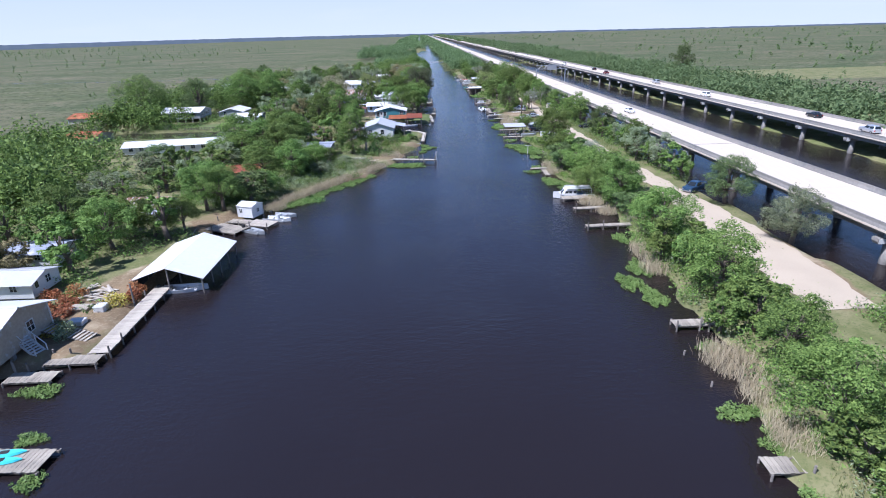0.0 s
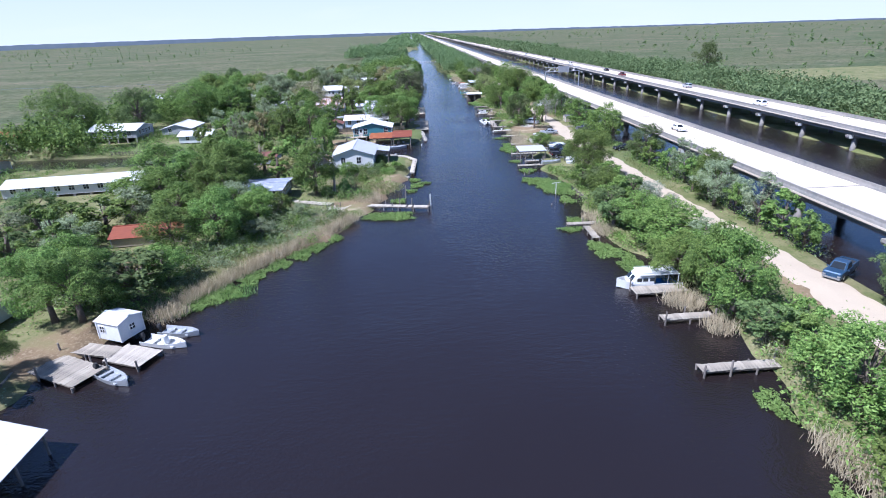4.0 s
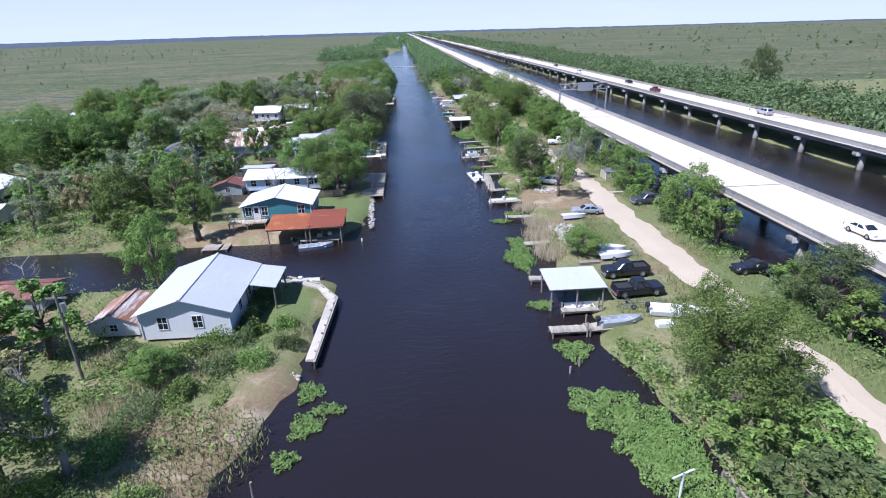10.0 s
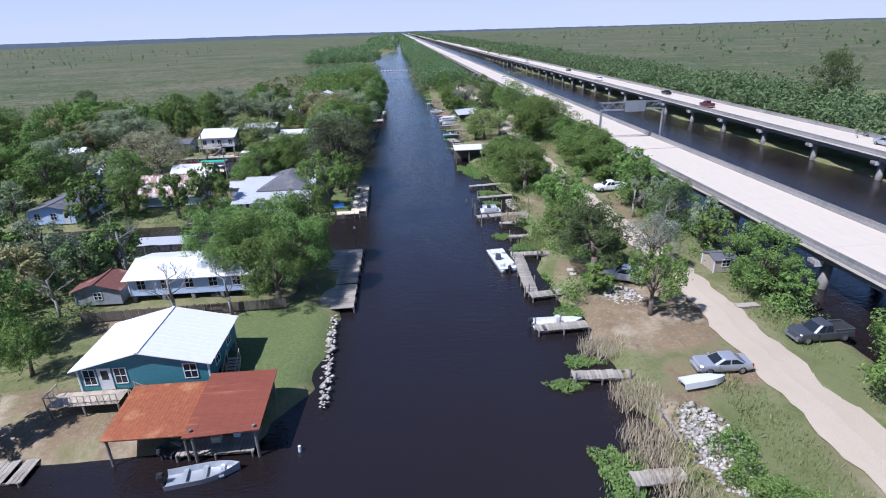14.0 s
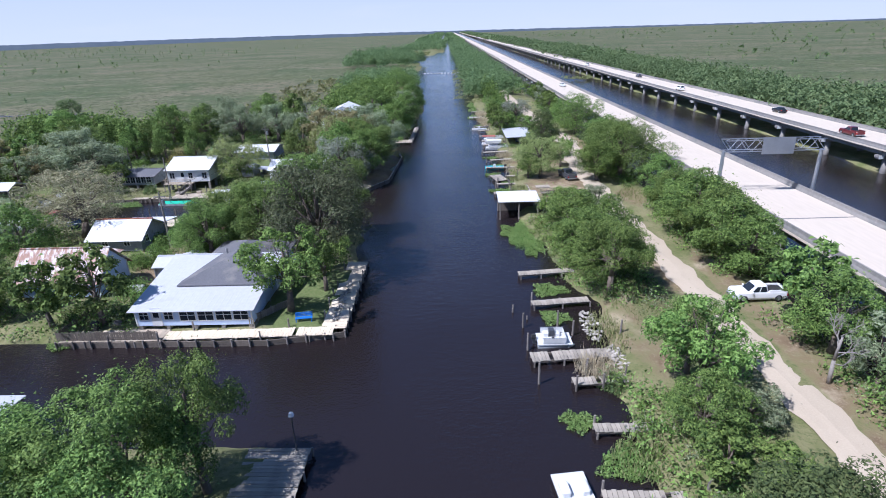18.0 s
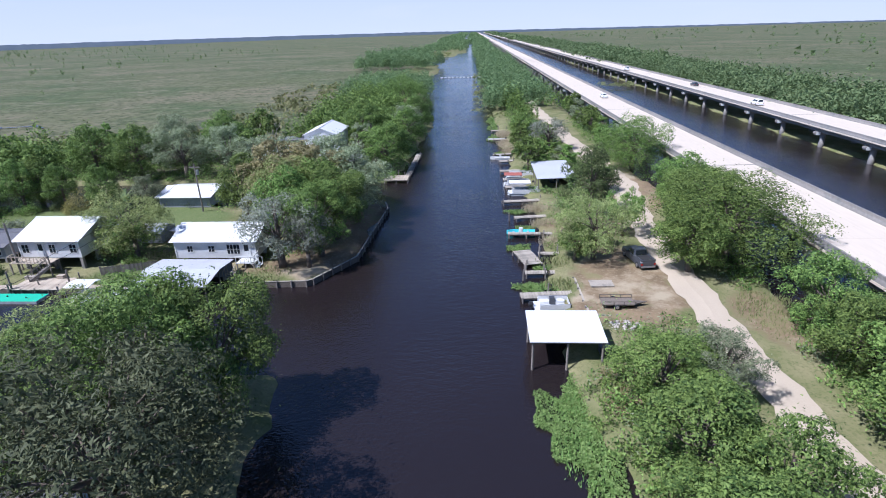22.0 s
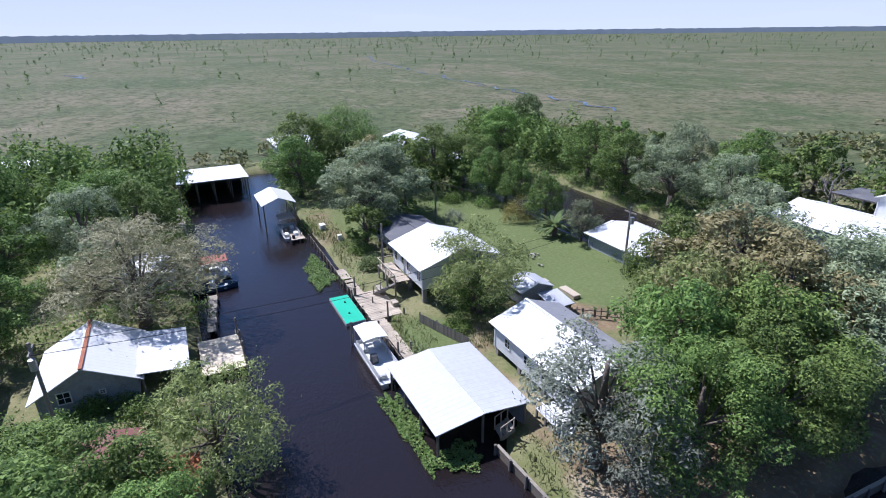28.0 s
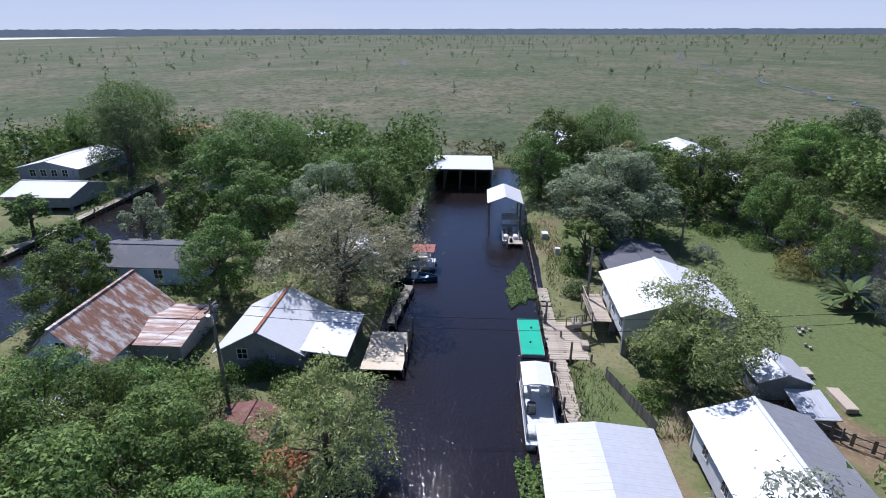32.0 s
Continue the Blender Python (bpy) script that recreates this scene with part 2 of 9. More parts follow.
M_PALEBLUE = material("pale_blue_siding", (0.50, 0.60, 0.76), (0.42, 0.52, 0.68), 1.0, 0.7, bump=0.003, stain=(0.42, 0.46, 0.52), stain_scale=0.7, stain_at=0.68)
M_TEAL = material("teal_siding", (0.055, 0.20, 0.225), (0.045, 0.165, 0.19), 1.0, 0.6, bump=0.003)
M_GREYWALL = material("grey_board_wall", (0.34, 0.36, 0.38), (0.24, 0.25, 0.27), 0.8, 0.85, bump=0.006, stain=(0.17, 0.17, 0.17), stain_scale=0.9, stain_at=0.62)
M_TANWALL = material("weathered_tan_wall", (0.44, 0.37, 0.28), (0.31, 0.26, 0.20), 0.8, 0.85, bump=0.006, stain=(0.50, 0.50, 0.50), stain_scale=0.5)
M_TRIM = material("white_trim", (0.64, 0.64, 0.62), (0.56, 0.56, 0.54), 2.0, 0.6)
# near-black for wall sheets: the shade under a roof, put into the colour
M_SHADE = material("painted_interior_shade", (0.035, 0.033, 0.032), (0.02, 0.02, 0.02), 2.0, 0.8)
M_TYRE = material("tyre_rubber", (0.025, 0.025, 0.026), (0.018, 0.018, 0.018), 6.0, 0.9)
M_RIM = material("alloy_rim", (0.45, 0.46, 0.48), (0.36, 0.37, 0.38), 8.0, 0.35, metal=0.8)
M_METAL = material("grey_steel", (0.42, 0.43, 0.45), (0.32, 0.33, 0.34), 2.0, 0.45, metal=0.7, bump=0.002)
M_ALU = material("dull_aluminium_hull", (0.50, 0.52, 0.54), (0.40, 0.42, 0.43), 1.5, 0.45, metal=0.5)
M_BOATWHITE = material("white_gelcoat", (0.64, 0.64, 0.63), (0.56, 0.56, 0.545), 1.5, 0.3, stain=(0.58, 0.56, 0.50), stain_scale=0.9, stain_at=0.7)
M_BLACKPAINT = material("black_car_paint", (0.012, 0.013, 0.018), (0.018, 0.019, 0.024), 2.0, 0.22, spec=0.6)
M_SILVER = material("silver_car_paint", (0.50, 0.51, 0.53), (0.46, 0.47, 0.49), 2.0, 0.28, metal=0.5)
M_WHITEPAINT = material("white_car_paint", (0.78, 0.78, 0.78), (0.74, 0.74, 0.74), 2.0, 0.28)
M_GREYPAINT = material("dark_grey_car_paint", (0.07, 0.075, 0.085), (0.09, 0.095, 0.105), 2.0, 0.28, metal=0.3)
M_REDPAINT = material("dark_red_car_paint", (0.12, 0.02, 0.022), (0.10, 0.018, 0.02), 2.0, 0.28)
M_BLUEPAINT = material("blue_car_paint", (0.035, 0.08, 0.15), (0.03, 0.07, 0.13), 2.0, 0.3, metal=0.3)
M_TAILRED = material("red_lamp_lens", (0.40, 0.02, 0.015), (0.33, 0.015, 0.012), 4.0, 0.25)
M_GREENFLOAT = material("green_turf_mat", (0.02, 0.44, 0.28), (0.015, 0.36, 0.22), 3.0, 0.9, bump=0.004)
M_REDBOAT = material("faded_red_canopy", (0.34, 0.10, 0.07), (0.26, 0.08, 0.06), 2.0, 0.75)
M_TURQ = material("turquoise_plastic", (0.10, 0.62, 0.68), (0.08, 0.52, 0.58), 2.0, 0.35)
M_BENCHBLUE = material("bright_blue_paint", (0.02, 0.16, 0.50), (0.02, 0.13, 0.42), 2.0, 0.5)
M_ROCK = material("pale_rubble", (0.46, 0.42, 0.36), (0.33, 0.30, 0.255), 1.5, 0.95, bump=0.02, island=0.3)
M_BARK = material("tree_bark", (0.16, 0.125, 0.095), (0.085, 0.068, 0.052), 1.2, 0.95, bump=0.03)
M_DEADWOOD = material("grey_dead_wood", (0.30, 0.27, 0.24), (0.20, 0.18, 0.16), 1.5, 0.95, bump=0.02)
L_GREEN = leaf_material("green_foliage", (0.050, 0.096, 0.023), (0.228, 0.325, 0.082))
L_BRIGHT = leaf_material("fresh_green_foliage", (0.064, 0.116, 0.024), (0.240, 0.335, 0.086))
L_PINE = leaf_material("pine_foliage", (0.052, 0.064, 0.032), (0.155, 0.170, 0.086), 0.3)
L_OLIVE = leaf_material("olive_feathery_foliage", (0.131, 0.165, 0.051), (0.353, 0.388, 0.142))
L_DARK = leaf_material("dark_green_foliage", (0.057, 0.093, 0.034), (0.171, 0.228, 0.080))
L_GREY = leaf_material("silvery_green_foliage", (0.125, 0.162, 0.082), (0.331, 0.376, 0.217))
L_SILVER = leaf_material("silver_white_foliage", (0.160, 0.185, 0.125), (0.370, 0.395, 0.300))
L_BROWN = leaf_material("brownish_foliage", (0.148, 0.137, 0.063), (0.376, 0.331, 0.160))
L_TAN = leaf_material("feathery_tan_foliage", (0.160, 0.148, 0.085), (0.388, 0.353, 0.217))
L_REED = leaf_material("dry_reed", (0.40, 0.33, 0.205), (0.58, 0.50, 0.34), 0.15)
L_HYACINTH = leaf_material("water_hyacinth", (0.125, 0.225, 0.055), (0.25, 0.37, 0.11), 0.25, 0.5)
L_GRASS = leaf_material("rough_grass", (0.130, 0.160, 0.050), (0.28, 0.275, 0.125), 0.2)
L_FAR = leaf_material("far_woods_foliage", (0.082, 0.130, 0.050), (0.180, 0.240, 0.102))
L_ORANGE = leaf_material("orange_flowering_shrub", (0.30, 0.13, 0.06), (0.52, 0.24, 0.10), 0.2)
L_YELLOWGREEN = leaf_material("yellow_green_foliage", (0.20, 0.20, 0.05), (0.40, 0.38, 0.12), 0.3)
L_YELLOW = leaf_material("yellow_flowering_shrub", (0.45, 0.36, 0.06), (0.55, 0.48, 0.14), 0.2)


def glass_dark(name, colour):
    m = bpy.data.materials.new(name)
    m.use_nodes = True
    p = m.node_tree.nodes["Principled BSDF"]
    p.inputs["Base Color"].default_value = (*colour, 1)
    p.inputs["Roughness"].default_value, p.inputs["IOR"].default_value = 0.06, 1.5
    return m


M_GLASS = glass_dark("dark_window_glass", (0.02, 0.025, 0.03))


def water_material():
    """Dark tannin water with small wind ripples at two sizes."""
    m = bpy.data.materials.new("tannin_water")
    m.use_nodes = True
    n, link = m.node_tree.nodes, m.node_tree.links.new
    p = n["Principled BSDF"]
    p.inputs["Roughness"].default_value, p.inputs["IOR"].default_value, p.inputs["Specular IOR Level"].default_value = 0.11, 1.33, 1.0
    co = n.new("ShaderNodeTexCoord")
    silt = n.new("ShaderNodeTexNoise")
    silt.inputs["Scale"].default_value, silt.inputs["Detail"].default_value = 0.03, 5
    link(co.outputs["Object"], silt.inputs["Vector"])
    mix = n.new("ShaderNodeMix")
    mix.data_type = "RGBA"
    mix.inputs[6].default_value, mix.inputs[7].default_value = (0.0120, 0.0086, 0.0090, 1), (0.0180, 0.0138, 0.0142, 1)
    link(silt.outputs[0], mix.inputs[0]), link(mix.outputs[2], p.inputs["Base Color"])
    heights = []
    for scale, detail, stretch in ((0.9, 3, (1, 1.7, 1)), (3.2, 2, (1, 1.4, 1)), (0.05, 2, (1, 1, 1))):
        mp, nz = n.new("ShaderNodeMapping"), n.new("ShaderNodeTexNoise")
        mp.inputs["Scale"].default_value = stretch
        nz.inputs["Scale"].default_value, nz.inputs["Detail"].default_value = scale, detail
        link(co.outputs["Object"], mp.inputs[0]), link(mp.outputs[0], nz.inputs["Vector"])
        heights.append(nz.outputs[0])
    ad, mu = n.new("ShaderNodeMath"), n.new("ShaderNodeMath")
    ad.operation, mu.operation = "ADD", "MULTIPLY"
    link(heights[0], ad.inputs[0]), link(heights[1], ad.inputs[1])
    link(ad.outputs[0], mu.inputs[0]), link(heights[2], mu.inputs[1])
    bp = n.new("ShaderNodeBump")
    bp.inputs["Strength"].default_value, bp.inputs["Distance"].default_value = 0.5, 0.20
    link(mu.outputs[0], bp.inputs["Height"]), link(bp.outputs[0], p.inputs["Normal"])
    return m


M_WATER = water_material()


def ground_material():
    """Grass, dirt and marsh, laid out by the sheet's own cover layer, each with its own grain."""
    m = bpy.data.materials.new("ground_cover")
    m.use_nodes = True
    n, link = m.node_tree.nodes, m.node_tree.links.new
    p = n["Principled BSDF"]
    p.inputs["Roughness"].default_value, p.inputs["Specular IOR Level"].default_value = 0.95, 0.2
    co = n.new("ShaderNodeTexCoord")

    def noise_at(scale, detail=5, stretch=(1, 1, 1)):
        mp, nz = n.new("ShaderNodeMapping"), n.new("ShaderNodeTexNoise")
        mp.inputs["Scale"].default_value = stretch
        nz.inputs["Scale"].default_value, nz.inputs["Detail"].default_value, nz.inputs["Roughness"].default_value = scale, detail, 0.62
        link(co.outputs["Object"], mp.inputs[0]), link(mp.outputs[0], nz.inputs["Vector"])
        return nz.outputs[0]

    def blend(fac, a, b, lo=None, hi=None):
        if lo is not None:
            r = n.new("ShaderNodeMapRange")
            r.inputs[1].default_value, r.inputs[2].default_value = lo, hi
            link(fac, r.inputs[0])
            fac = r.outputs[0]
        x = n.new("ShaderNodeMix")
        x.data_type = "RGBA"
        link(fac, x.inputs[0])
        for socket, value in ((x.inputs[6], a), (x.inputs[7], b)):
            if isinstance(value, tuple):
                socket.default_value = (*value, 1)
            else:
                link(value, socket)
        return x.outputs[2]

    mid, fine, wide = noise_at(0.25), noise_at(3.0, 4), noise_at(0.02)
    grass = blend(mid, (0.120, 0.135, 0.048), (0.225, 0.205, 0.105), 0.35, 0.65)
    grass = blend(fine, grass, (0.07, 0.095, 0.03), 0.5, 0.8)
    dirt = blend(mid, (0.245, 0.178, 0.105), (0.155, 0.112, 0.066), 0.35, 0.65)
    dirt = blend(fine, dirt, (0.33, 0.265, 0.175), 0.52, 0.8)
    dirt = blend(noise_at(0.14, 7), dirt, (0.37, 0.305, 0.205), 0.54, 0.66)
    dirt = blend(noise_at(0.3, 6), dirt, (0.20, 0.18, 0.085), 0.56, 0.68)
    streak = noise_at(0.006, 7, (1, 2.2, 1))
    marsh = blend(streak, (0.104, 0.113, 0.052), (0.165, 0.143, 0.088), 0.42, 0.6)
    marsh = blend(noise_at(0.012, 8), marsh, (0.074, 0.098, 0.041), 0.47, 0.60)
    marsh = blend(noise_at(0.022, 7, (1, 1.6, 1)), marsh, (0.215, 0.178, 0.120), 0.58, 0.72)
    marsh = blend(noise_at(0.09, 6), marsh, (0.175, 0.148, 0.095), 0.52, 0.72)
    marsh = blend(noise_at(0.16, 6), marsh, (0.062, 0.076, 0.031), 0.50, 0.66)
    marsh = blend(noise_at(0.5, 4), marsh, (0.032, 0.048, 0.018), 0.48, 0.70)
    cover = n.new("ShaderNodeVertexColor")
    cover.layer_name = "cover"
    sep = n.new("ShaderNodeSeparateColor")
    link(cover.outputs[0], sep.inputs[0])

    def ragged(channel, amount=0.9):
        ad = n.new("ShaderNodeMath")
        ad.operation = "MULTIPLY_ADD"
        ad.inputs[1].default_value = amount
        link(mid, ad.inputs[0]), link(channel, ad.inputs[2])
        r = n.new("ShaderNodeMapRange")
        r.inputs[1].default_value, r.inputs[2].default_value = 0.5 * amount + 0.38, 0.5 * amount + 0.62
        link(ad.outputs[0], r.inputs[0])
        return r.outputs[0]

    colour = blend(ragged(sep.outputs[0]), grass, dirt)
    colour = blend(ragged(sep.outputs[2]), colour, marsh)
    lawn = blend(fine, (0.095, 0.132, 0.042), (0.150, 0.168, 0.068), 0.35, 0.7)
    colour = blend(ragged(sep.outputs[1], 0.4), colour, lawn)
    link(colour, p.inputs["Base Color"])
    bp = n.new("ShaderNodeBump")
    bp.inputs["Strength"].default_value, bp.inputs["Distance"].default_value = 0.8, 0.12
    link(fine, bp.inputs["Height"]), link(bp.outputs[0], p.inputs["Normal"])
    return m


M_GROUND = ground_material()


# ---- mesh helpers ----
class Geo:
    """Collects corners and faces of one mesh."""

    def __init__(self):
        self.v, self.f = [], []

    def add(self, verts, faces):
        k = len(self.v)
        self.v += [tuple(p) for p in verts]
        self.f += [tuple(i + k for i in face) for face in faces]
        return self

    def box(self, x0, y0, z0, x1, y1, z1, m=None):
        vs = [Vector(p) for p in ((x0, y0, z0), (x1, y0, z0), (x1, y1, z0), (x0, y1, z0), (x0, y0, z1), (x1, y0, z1), (x1, y1, z1), (x0, y1, z1))]
        if m is not None:
            vs = [m @ p for p in vs]
        return self.add(vs, ((0, 3, 2, 1), (4, 5, 6, 7), (0, 1, 5, 4), (1, 2, 6, 5), (2, 3, 7, 6), (3, 0, 4, 7)))

    def prism(self, outline, axis, a, b):
        """An outline of (u, w) drawn out from a to b along an axis."""
        place = {"x": lambda u, w, d: (d, u, w), "y": lambda u, w, d: (u, d, w), "z": lambda u, w, d: (u, w, d)}[axis]
        n = len(outline)
        vs = [place(u, w, a) for u, w in outline] + [place(u, w, b) for u, w in outline]
        return self.add(vs, [tuple(range(n)), tuple(range(2 * n - 1, n - 1, -1))] + [(i, i + n, (i + 1) % n + n, (i + 1) % n) for i in range(n)])

    def tube(self, p0, p1, r0, r1=None, n=8):
        p0, p1 = Vector(p0), Vector(p1)
        r1 = r0 if r1 is None else r1
        d = (p1 - p0).normalized()
        u = d.cross(Vector((0, 0, 1)) if abs(d.z) < 0.9 else Vector((1, 0, 0))).normalized()
        w = d.cross(u)
        ring = [(math.cos(2 * math.pi * i / n), math.sin(2 * math.pi * i / n)) for i in range(n)]
        vs = [p0 + r0 * (c * u + s * w) for c, s in ring] + [p1 + r1 * (c * u + s * w) for c, s in ring]
        return self.add(vs, [tuple(range(n)), tuple(range(2 * n - 1, n - 1, -1))] + [(i, i + n, (i + 1) % n + n, (i + 1) % n) for i in range(n)])

    def loft(self, rings):
        """Rings of equal length, joined one to the next, closed at both ends."""
        n = len(rings[0])
        vs = [p for ring in rings for p in ring]
        fs = [tuple(range(n)), tuple(range(len(vs) - 1, len(vs) - n - 1, -1))]
        for k in range(len(rings) - 1):
            fs += [(k * n + i, (k + 1) * n + i, (k + 1) * n + (i + 1) % n, k * n + (i + 1) % n) for i in range(n)]
        return self.add(vs, fs)

    def mesh(self, name, mat, smooth=False):
        me = bpy.data.meshes.new(name)
        me.from_pydata(self.v, [], self.f)
        me.materials.append(mat)
        bm = bmesh.new()
        bm.from_mesh(me)
        bmesh.ops.recalc_face_normals(bm, faces=bm.faces)
        bm.to_mesh(me)
        bm.free()
        if smooth:
            me.polygons.foreach_set("use_smooth", [True] * len(me.polygons))
        return me


def part(name, geo, mat, parent=None, label="", smooth=False):
    """One mesh object from a Geo (or a ready mesh) under a thing or part."""
    ob = new(name, geo.mesh(name, mat, smooth) if isinstance(geo, Geo) else geo)
    if parent is not None:
        ob.parent = parent
    return tagged(ob, label)


GROUPS = {"dock": "docks along the bayou", "bulkhead": "bulkheads along the banks", "kayak": "kayaks on the low dock", "utility_pole": "utility poles with overhead wires", "bare_tree": "leafless trees", "highway_bridge": "twin highway bridges",
          "tree": "trees on the banks", "skiff": "small boats on the bayou", "mooring_post": "mooring posts in the water", "house": "houses of the settlement", "boat_shelter": "roofed boat shelters", "shrub": "garden shrubs"}


def thing(name, x, y, z=0.0, rz=0.0, label="", category="", group="", kind=""):
    """An Empty at the base of a thing."""
    ob = new(name)
    ob.empty_display_size = 0.2
    ob.matrix_basis = pose(x, y, z, 0, 0, rz)
    return tagged(ob, label, category, group or GROUPS.get(name, ""), kind)


def np_mesh(name, verts, faces, mat):
    """A mesh from arrays, quads or triangles, with no clean-up."""
    me = bpy.data.meshes.new(name)
    nf, k = faces.shape
    me.vertices.add(len(verts))
    me.vertices.foreach_set("co", np.ascontiguousarray(verts, dtype=np.float32).ravel())
    me.loops.add(nf * k)
    me.loops.foreach_set("vertex_index", np.ascontiguousarray(faces, dtype=np.int32).ravel())
    me.polygons.add(nf)
    me.polygons.foreach_set("loop_start", np.arange(0, nf * k, k, dtype=np.int32))
    me.update(calc_edges=True)
    me.validate()
    me.materials.append(mat)
    return me


# ---- the plan: water and land ----
LEFT = ((-80, -36), (30, -33), (44, -38), (49, -38), (50, -31.5), (67, -31.5), (82, -33), (89, -33), (93, -30), (97, -28.5), (104, -24.2), (112, -18.6), (117, -14.2), (121, -10.8), (128, -8.6), (133, -6), (142, -4), (150, -1),
        (158, 0.2), (173, 1.2), (193, 0), (198, 3.6), (211, 4.2), (248, 4.0), (265, 3.6), (298, -2), (307, 2.2), (327, 2.9), (347, 1.5), (375, 3), (418, 4.5), (468, -1), (505, -12), (550, -20.5), (570, -18.5), (610, -13), (642, -10), (717, -12), (745, -21), (860, -31), (896, -11), (1004, 4), (1100, 2), (1383, -2), (2200, -26), (4900, -78))
RIGHT = ((-80, 28), (30, 27), (38, 27), (45, 30.5), (60, 30.5), (77, 31.5), (90, 33), (100, 34), (110, 31), (118, 29), (130, 29), (137, 31.5), (150, 30), (160, 28.5), (185, 29), (200, 29.5), (215, 28), (240, 29.5), (252, 31),
         (262, 29), (275, 26.5), (283, 26), (300, 27), (330, 27), (370, 24.5), (410, 23.5), (437, 23), (450, 24.5), (530, 24.8), (667, 24), (852, 22), (1136, 16), (1400, 10.5), (2200, -10), (4900, -52))
SIDE = ((177.5, 190.5, -140), (231.0, 245.3, -140), (281.0, 296.3, -104), (331.5, 346.5, -104))   # side canals: y from, y to, west end


def lean(y):
    """The highway's slow turn to the west, far ahead."""
    return -0.0105 * (np.asarray(y, float) - 200.0)


def land_at(x, y):
    """True on land."""
    x, y = np.asarray(x, float), np.asarray(y, float)
    lx = np.interp(y, [p[0] for p in LEFT], [p[1] for p in LEFT]) + 0.5 * np.sin(y * 0.9) + 0.4 * np.sin(y * 0.37)
    rx = np.interp(y, [p[0] for p in RIGHT], [p[1] for p in RIGHT]) + 0.5 * np.sin(y * 0.7 + 1) + 0.4 * np.sin(y * 0.31)
    west = x < lx
    for a, b, end in SIDE:
        west &= ~((y > a) & (y < b) & (x > end))
    west &= ~((x > -104) & (x < -92) & (y > 281) & (y < 346))
    west &= ~((x > -22.5) & (y > 296) & (y < 298.2)) & ~((x > -21.5) & (x < -12.5) & (y > 290) & (y < 301))
    mid = (x > rx) & (x < 53.3 + lean(y) * 0.9 + 0.6 * np.sin(y * 0.23))
    mid |= ((x - 91) / 11.5) ** 2 + ((y - 521) / (5.5 + 2 * np.sin(x * 0.4))) ** 2 < 1
    east = x > 101.5 + lean(y) + 0.7 * np.sin(y * 0.3)
    return west | mid | east


def blobs(x, y, spots):
    """The strongest of some soft round patches (x, y, rx, ry, weight)."""
    out = np.zeros_like(x)
    for cx, cy, rx, ry, w in spots:
        d = ((x - cx) / rx) ** 2 + ((y - cy) / ry) ** 2
        out = np.maximum(out, w * np.clip(1.6 - d, 0, 1))
    return out


DIRT = ((48, 70, 4, 16, 1), (47, 95, 3.5, 12, 0.9), (-22, 195, 9, 5, 0.66), (-14, 193, 8, 3, 0.66), (36, 206, 7, 7, 0.95), (33, 188, 3, 6, 0.7), (38, 196, 5, 4, 0.6), (33, 217, 4, 5, 0.7), (35, 246, 5, 10, 0.5),
        (37, 300, 7, 10, 0.72), (34, 293, 6, 5, 0.72), (49, 290, 5, 7, 0.6), (46, 338, 9, 12, 0.9), (35, 318, 8, 5, 0.6), (-4, 142, 5, 7, 0.85), (-9, 136, 6, 4, 0.6), (-2, 152, 4, 6, 0.6), (-8, 148, 4, 4, 0.6), (-13, 121, 4, 7, 0.7), (-19, 126, 6, 5, 0.6), (-23, 117, 4, 6, 0.55), (-17, 113, 5, 6, 0.5), (-34, 65, 6, 9, 0.9), (-38, 55, 6, 8, 0.8),
        (-33, 92, 6, 6, 0.6), (-20, 139, 6, 6, 0.3), (40, 255, 2.5, 18, 0.6), (47.5, 245, 2.5, 25, 0.55), (47.5, 170, 2.5, 25, 0.55), (41, 172, 2, 20, 0.5), (38, 252, 4, 4, 0.6), (-14, 211, 10, 3, 0.7), (-20, 263, 6, 7, 0.8), (-16, 262, 6, 4, 0.7), (1, 320, 5, 12, 0.75), (-24.5, 303, 3, 5, 0.62), (-17, 301.8, 5, 1.5, 0.6), (-22.6, 317.2, 4, 2.5, 0.7), (-28.5, 321.5, 4, 2.5, 0.6), (-3, 306, 7, 7, 0.7), (-10, 304, 5, 4, 0.5), (-20, 308, 8, 4, 0.5), (-36, 166, 12, 8, 0.7), (-26, 316, 7, 4, 0.7), (-40, 318, 4, 3, 0.5),
        (-62, 300, 8, 4, 0.5), (-55, 175, 14, 3, 0.6), (-45, 195, 14, 3, 0.5), (31, 278, 3, 5, 0.6), (35, 180, 4, 5, 0.5), (-15, 271, 6, 5, 0.6), (-95, 745, 42, 16, 0.75), (-20, 575, 5, 14, 0.6), (-15, 640, 4, 10, 0.5))
LAWN = ((-3, 205, 6.5, 9, 1), (-6, 168, 5, 8, 0.8), (0, 253, 5, 8, 0.9), (-42, 325, 14, 7, 1), (-36, 318, 9, 5, 0.9), (-55, 318, 16, 10, 0.8), (-5, 352, 7, 6, 0.9), (-30, 322, 8, 6, 0.8), (-56, 226, 7, 4, 0.9), (-62, 306, 10, 6, 0.6), (-26, 300, 5, 4, 0.7), (-70, 198, 18, 7, 0.6),
        (38, 186, 4, 10, 0.5), (35, 222, 4, 4, 0.5), (49, 160, 4, 20, 0.6), (49, 190, 4, 14, 0.5), (-88, 298, 8, 4, 0.8), (38, 250, 4, 14, 0.5))

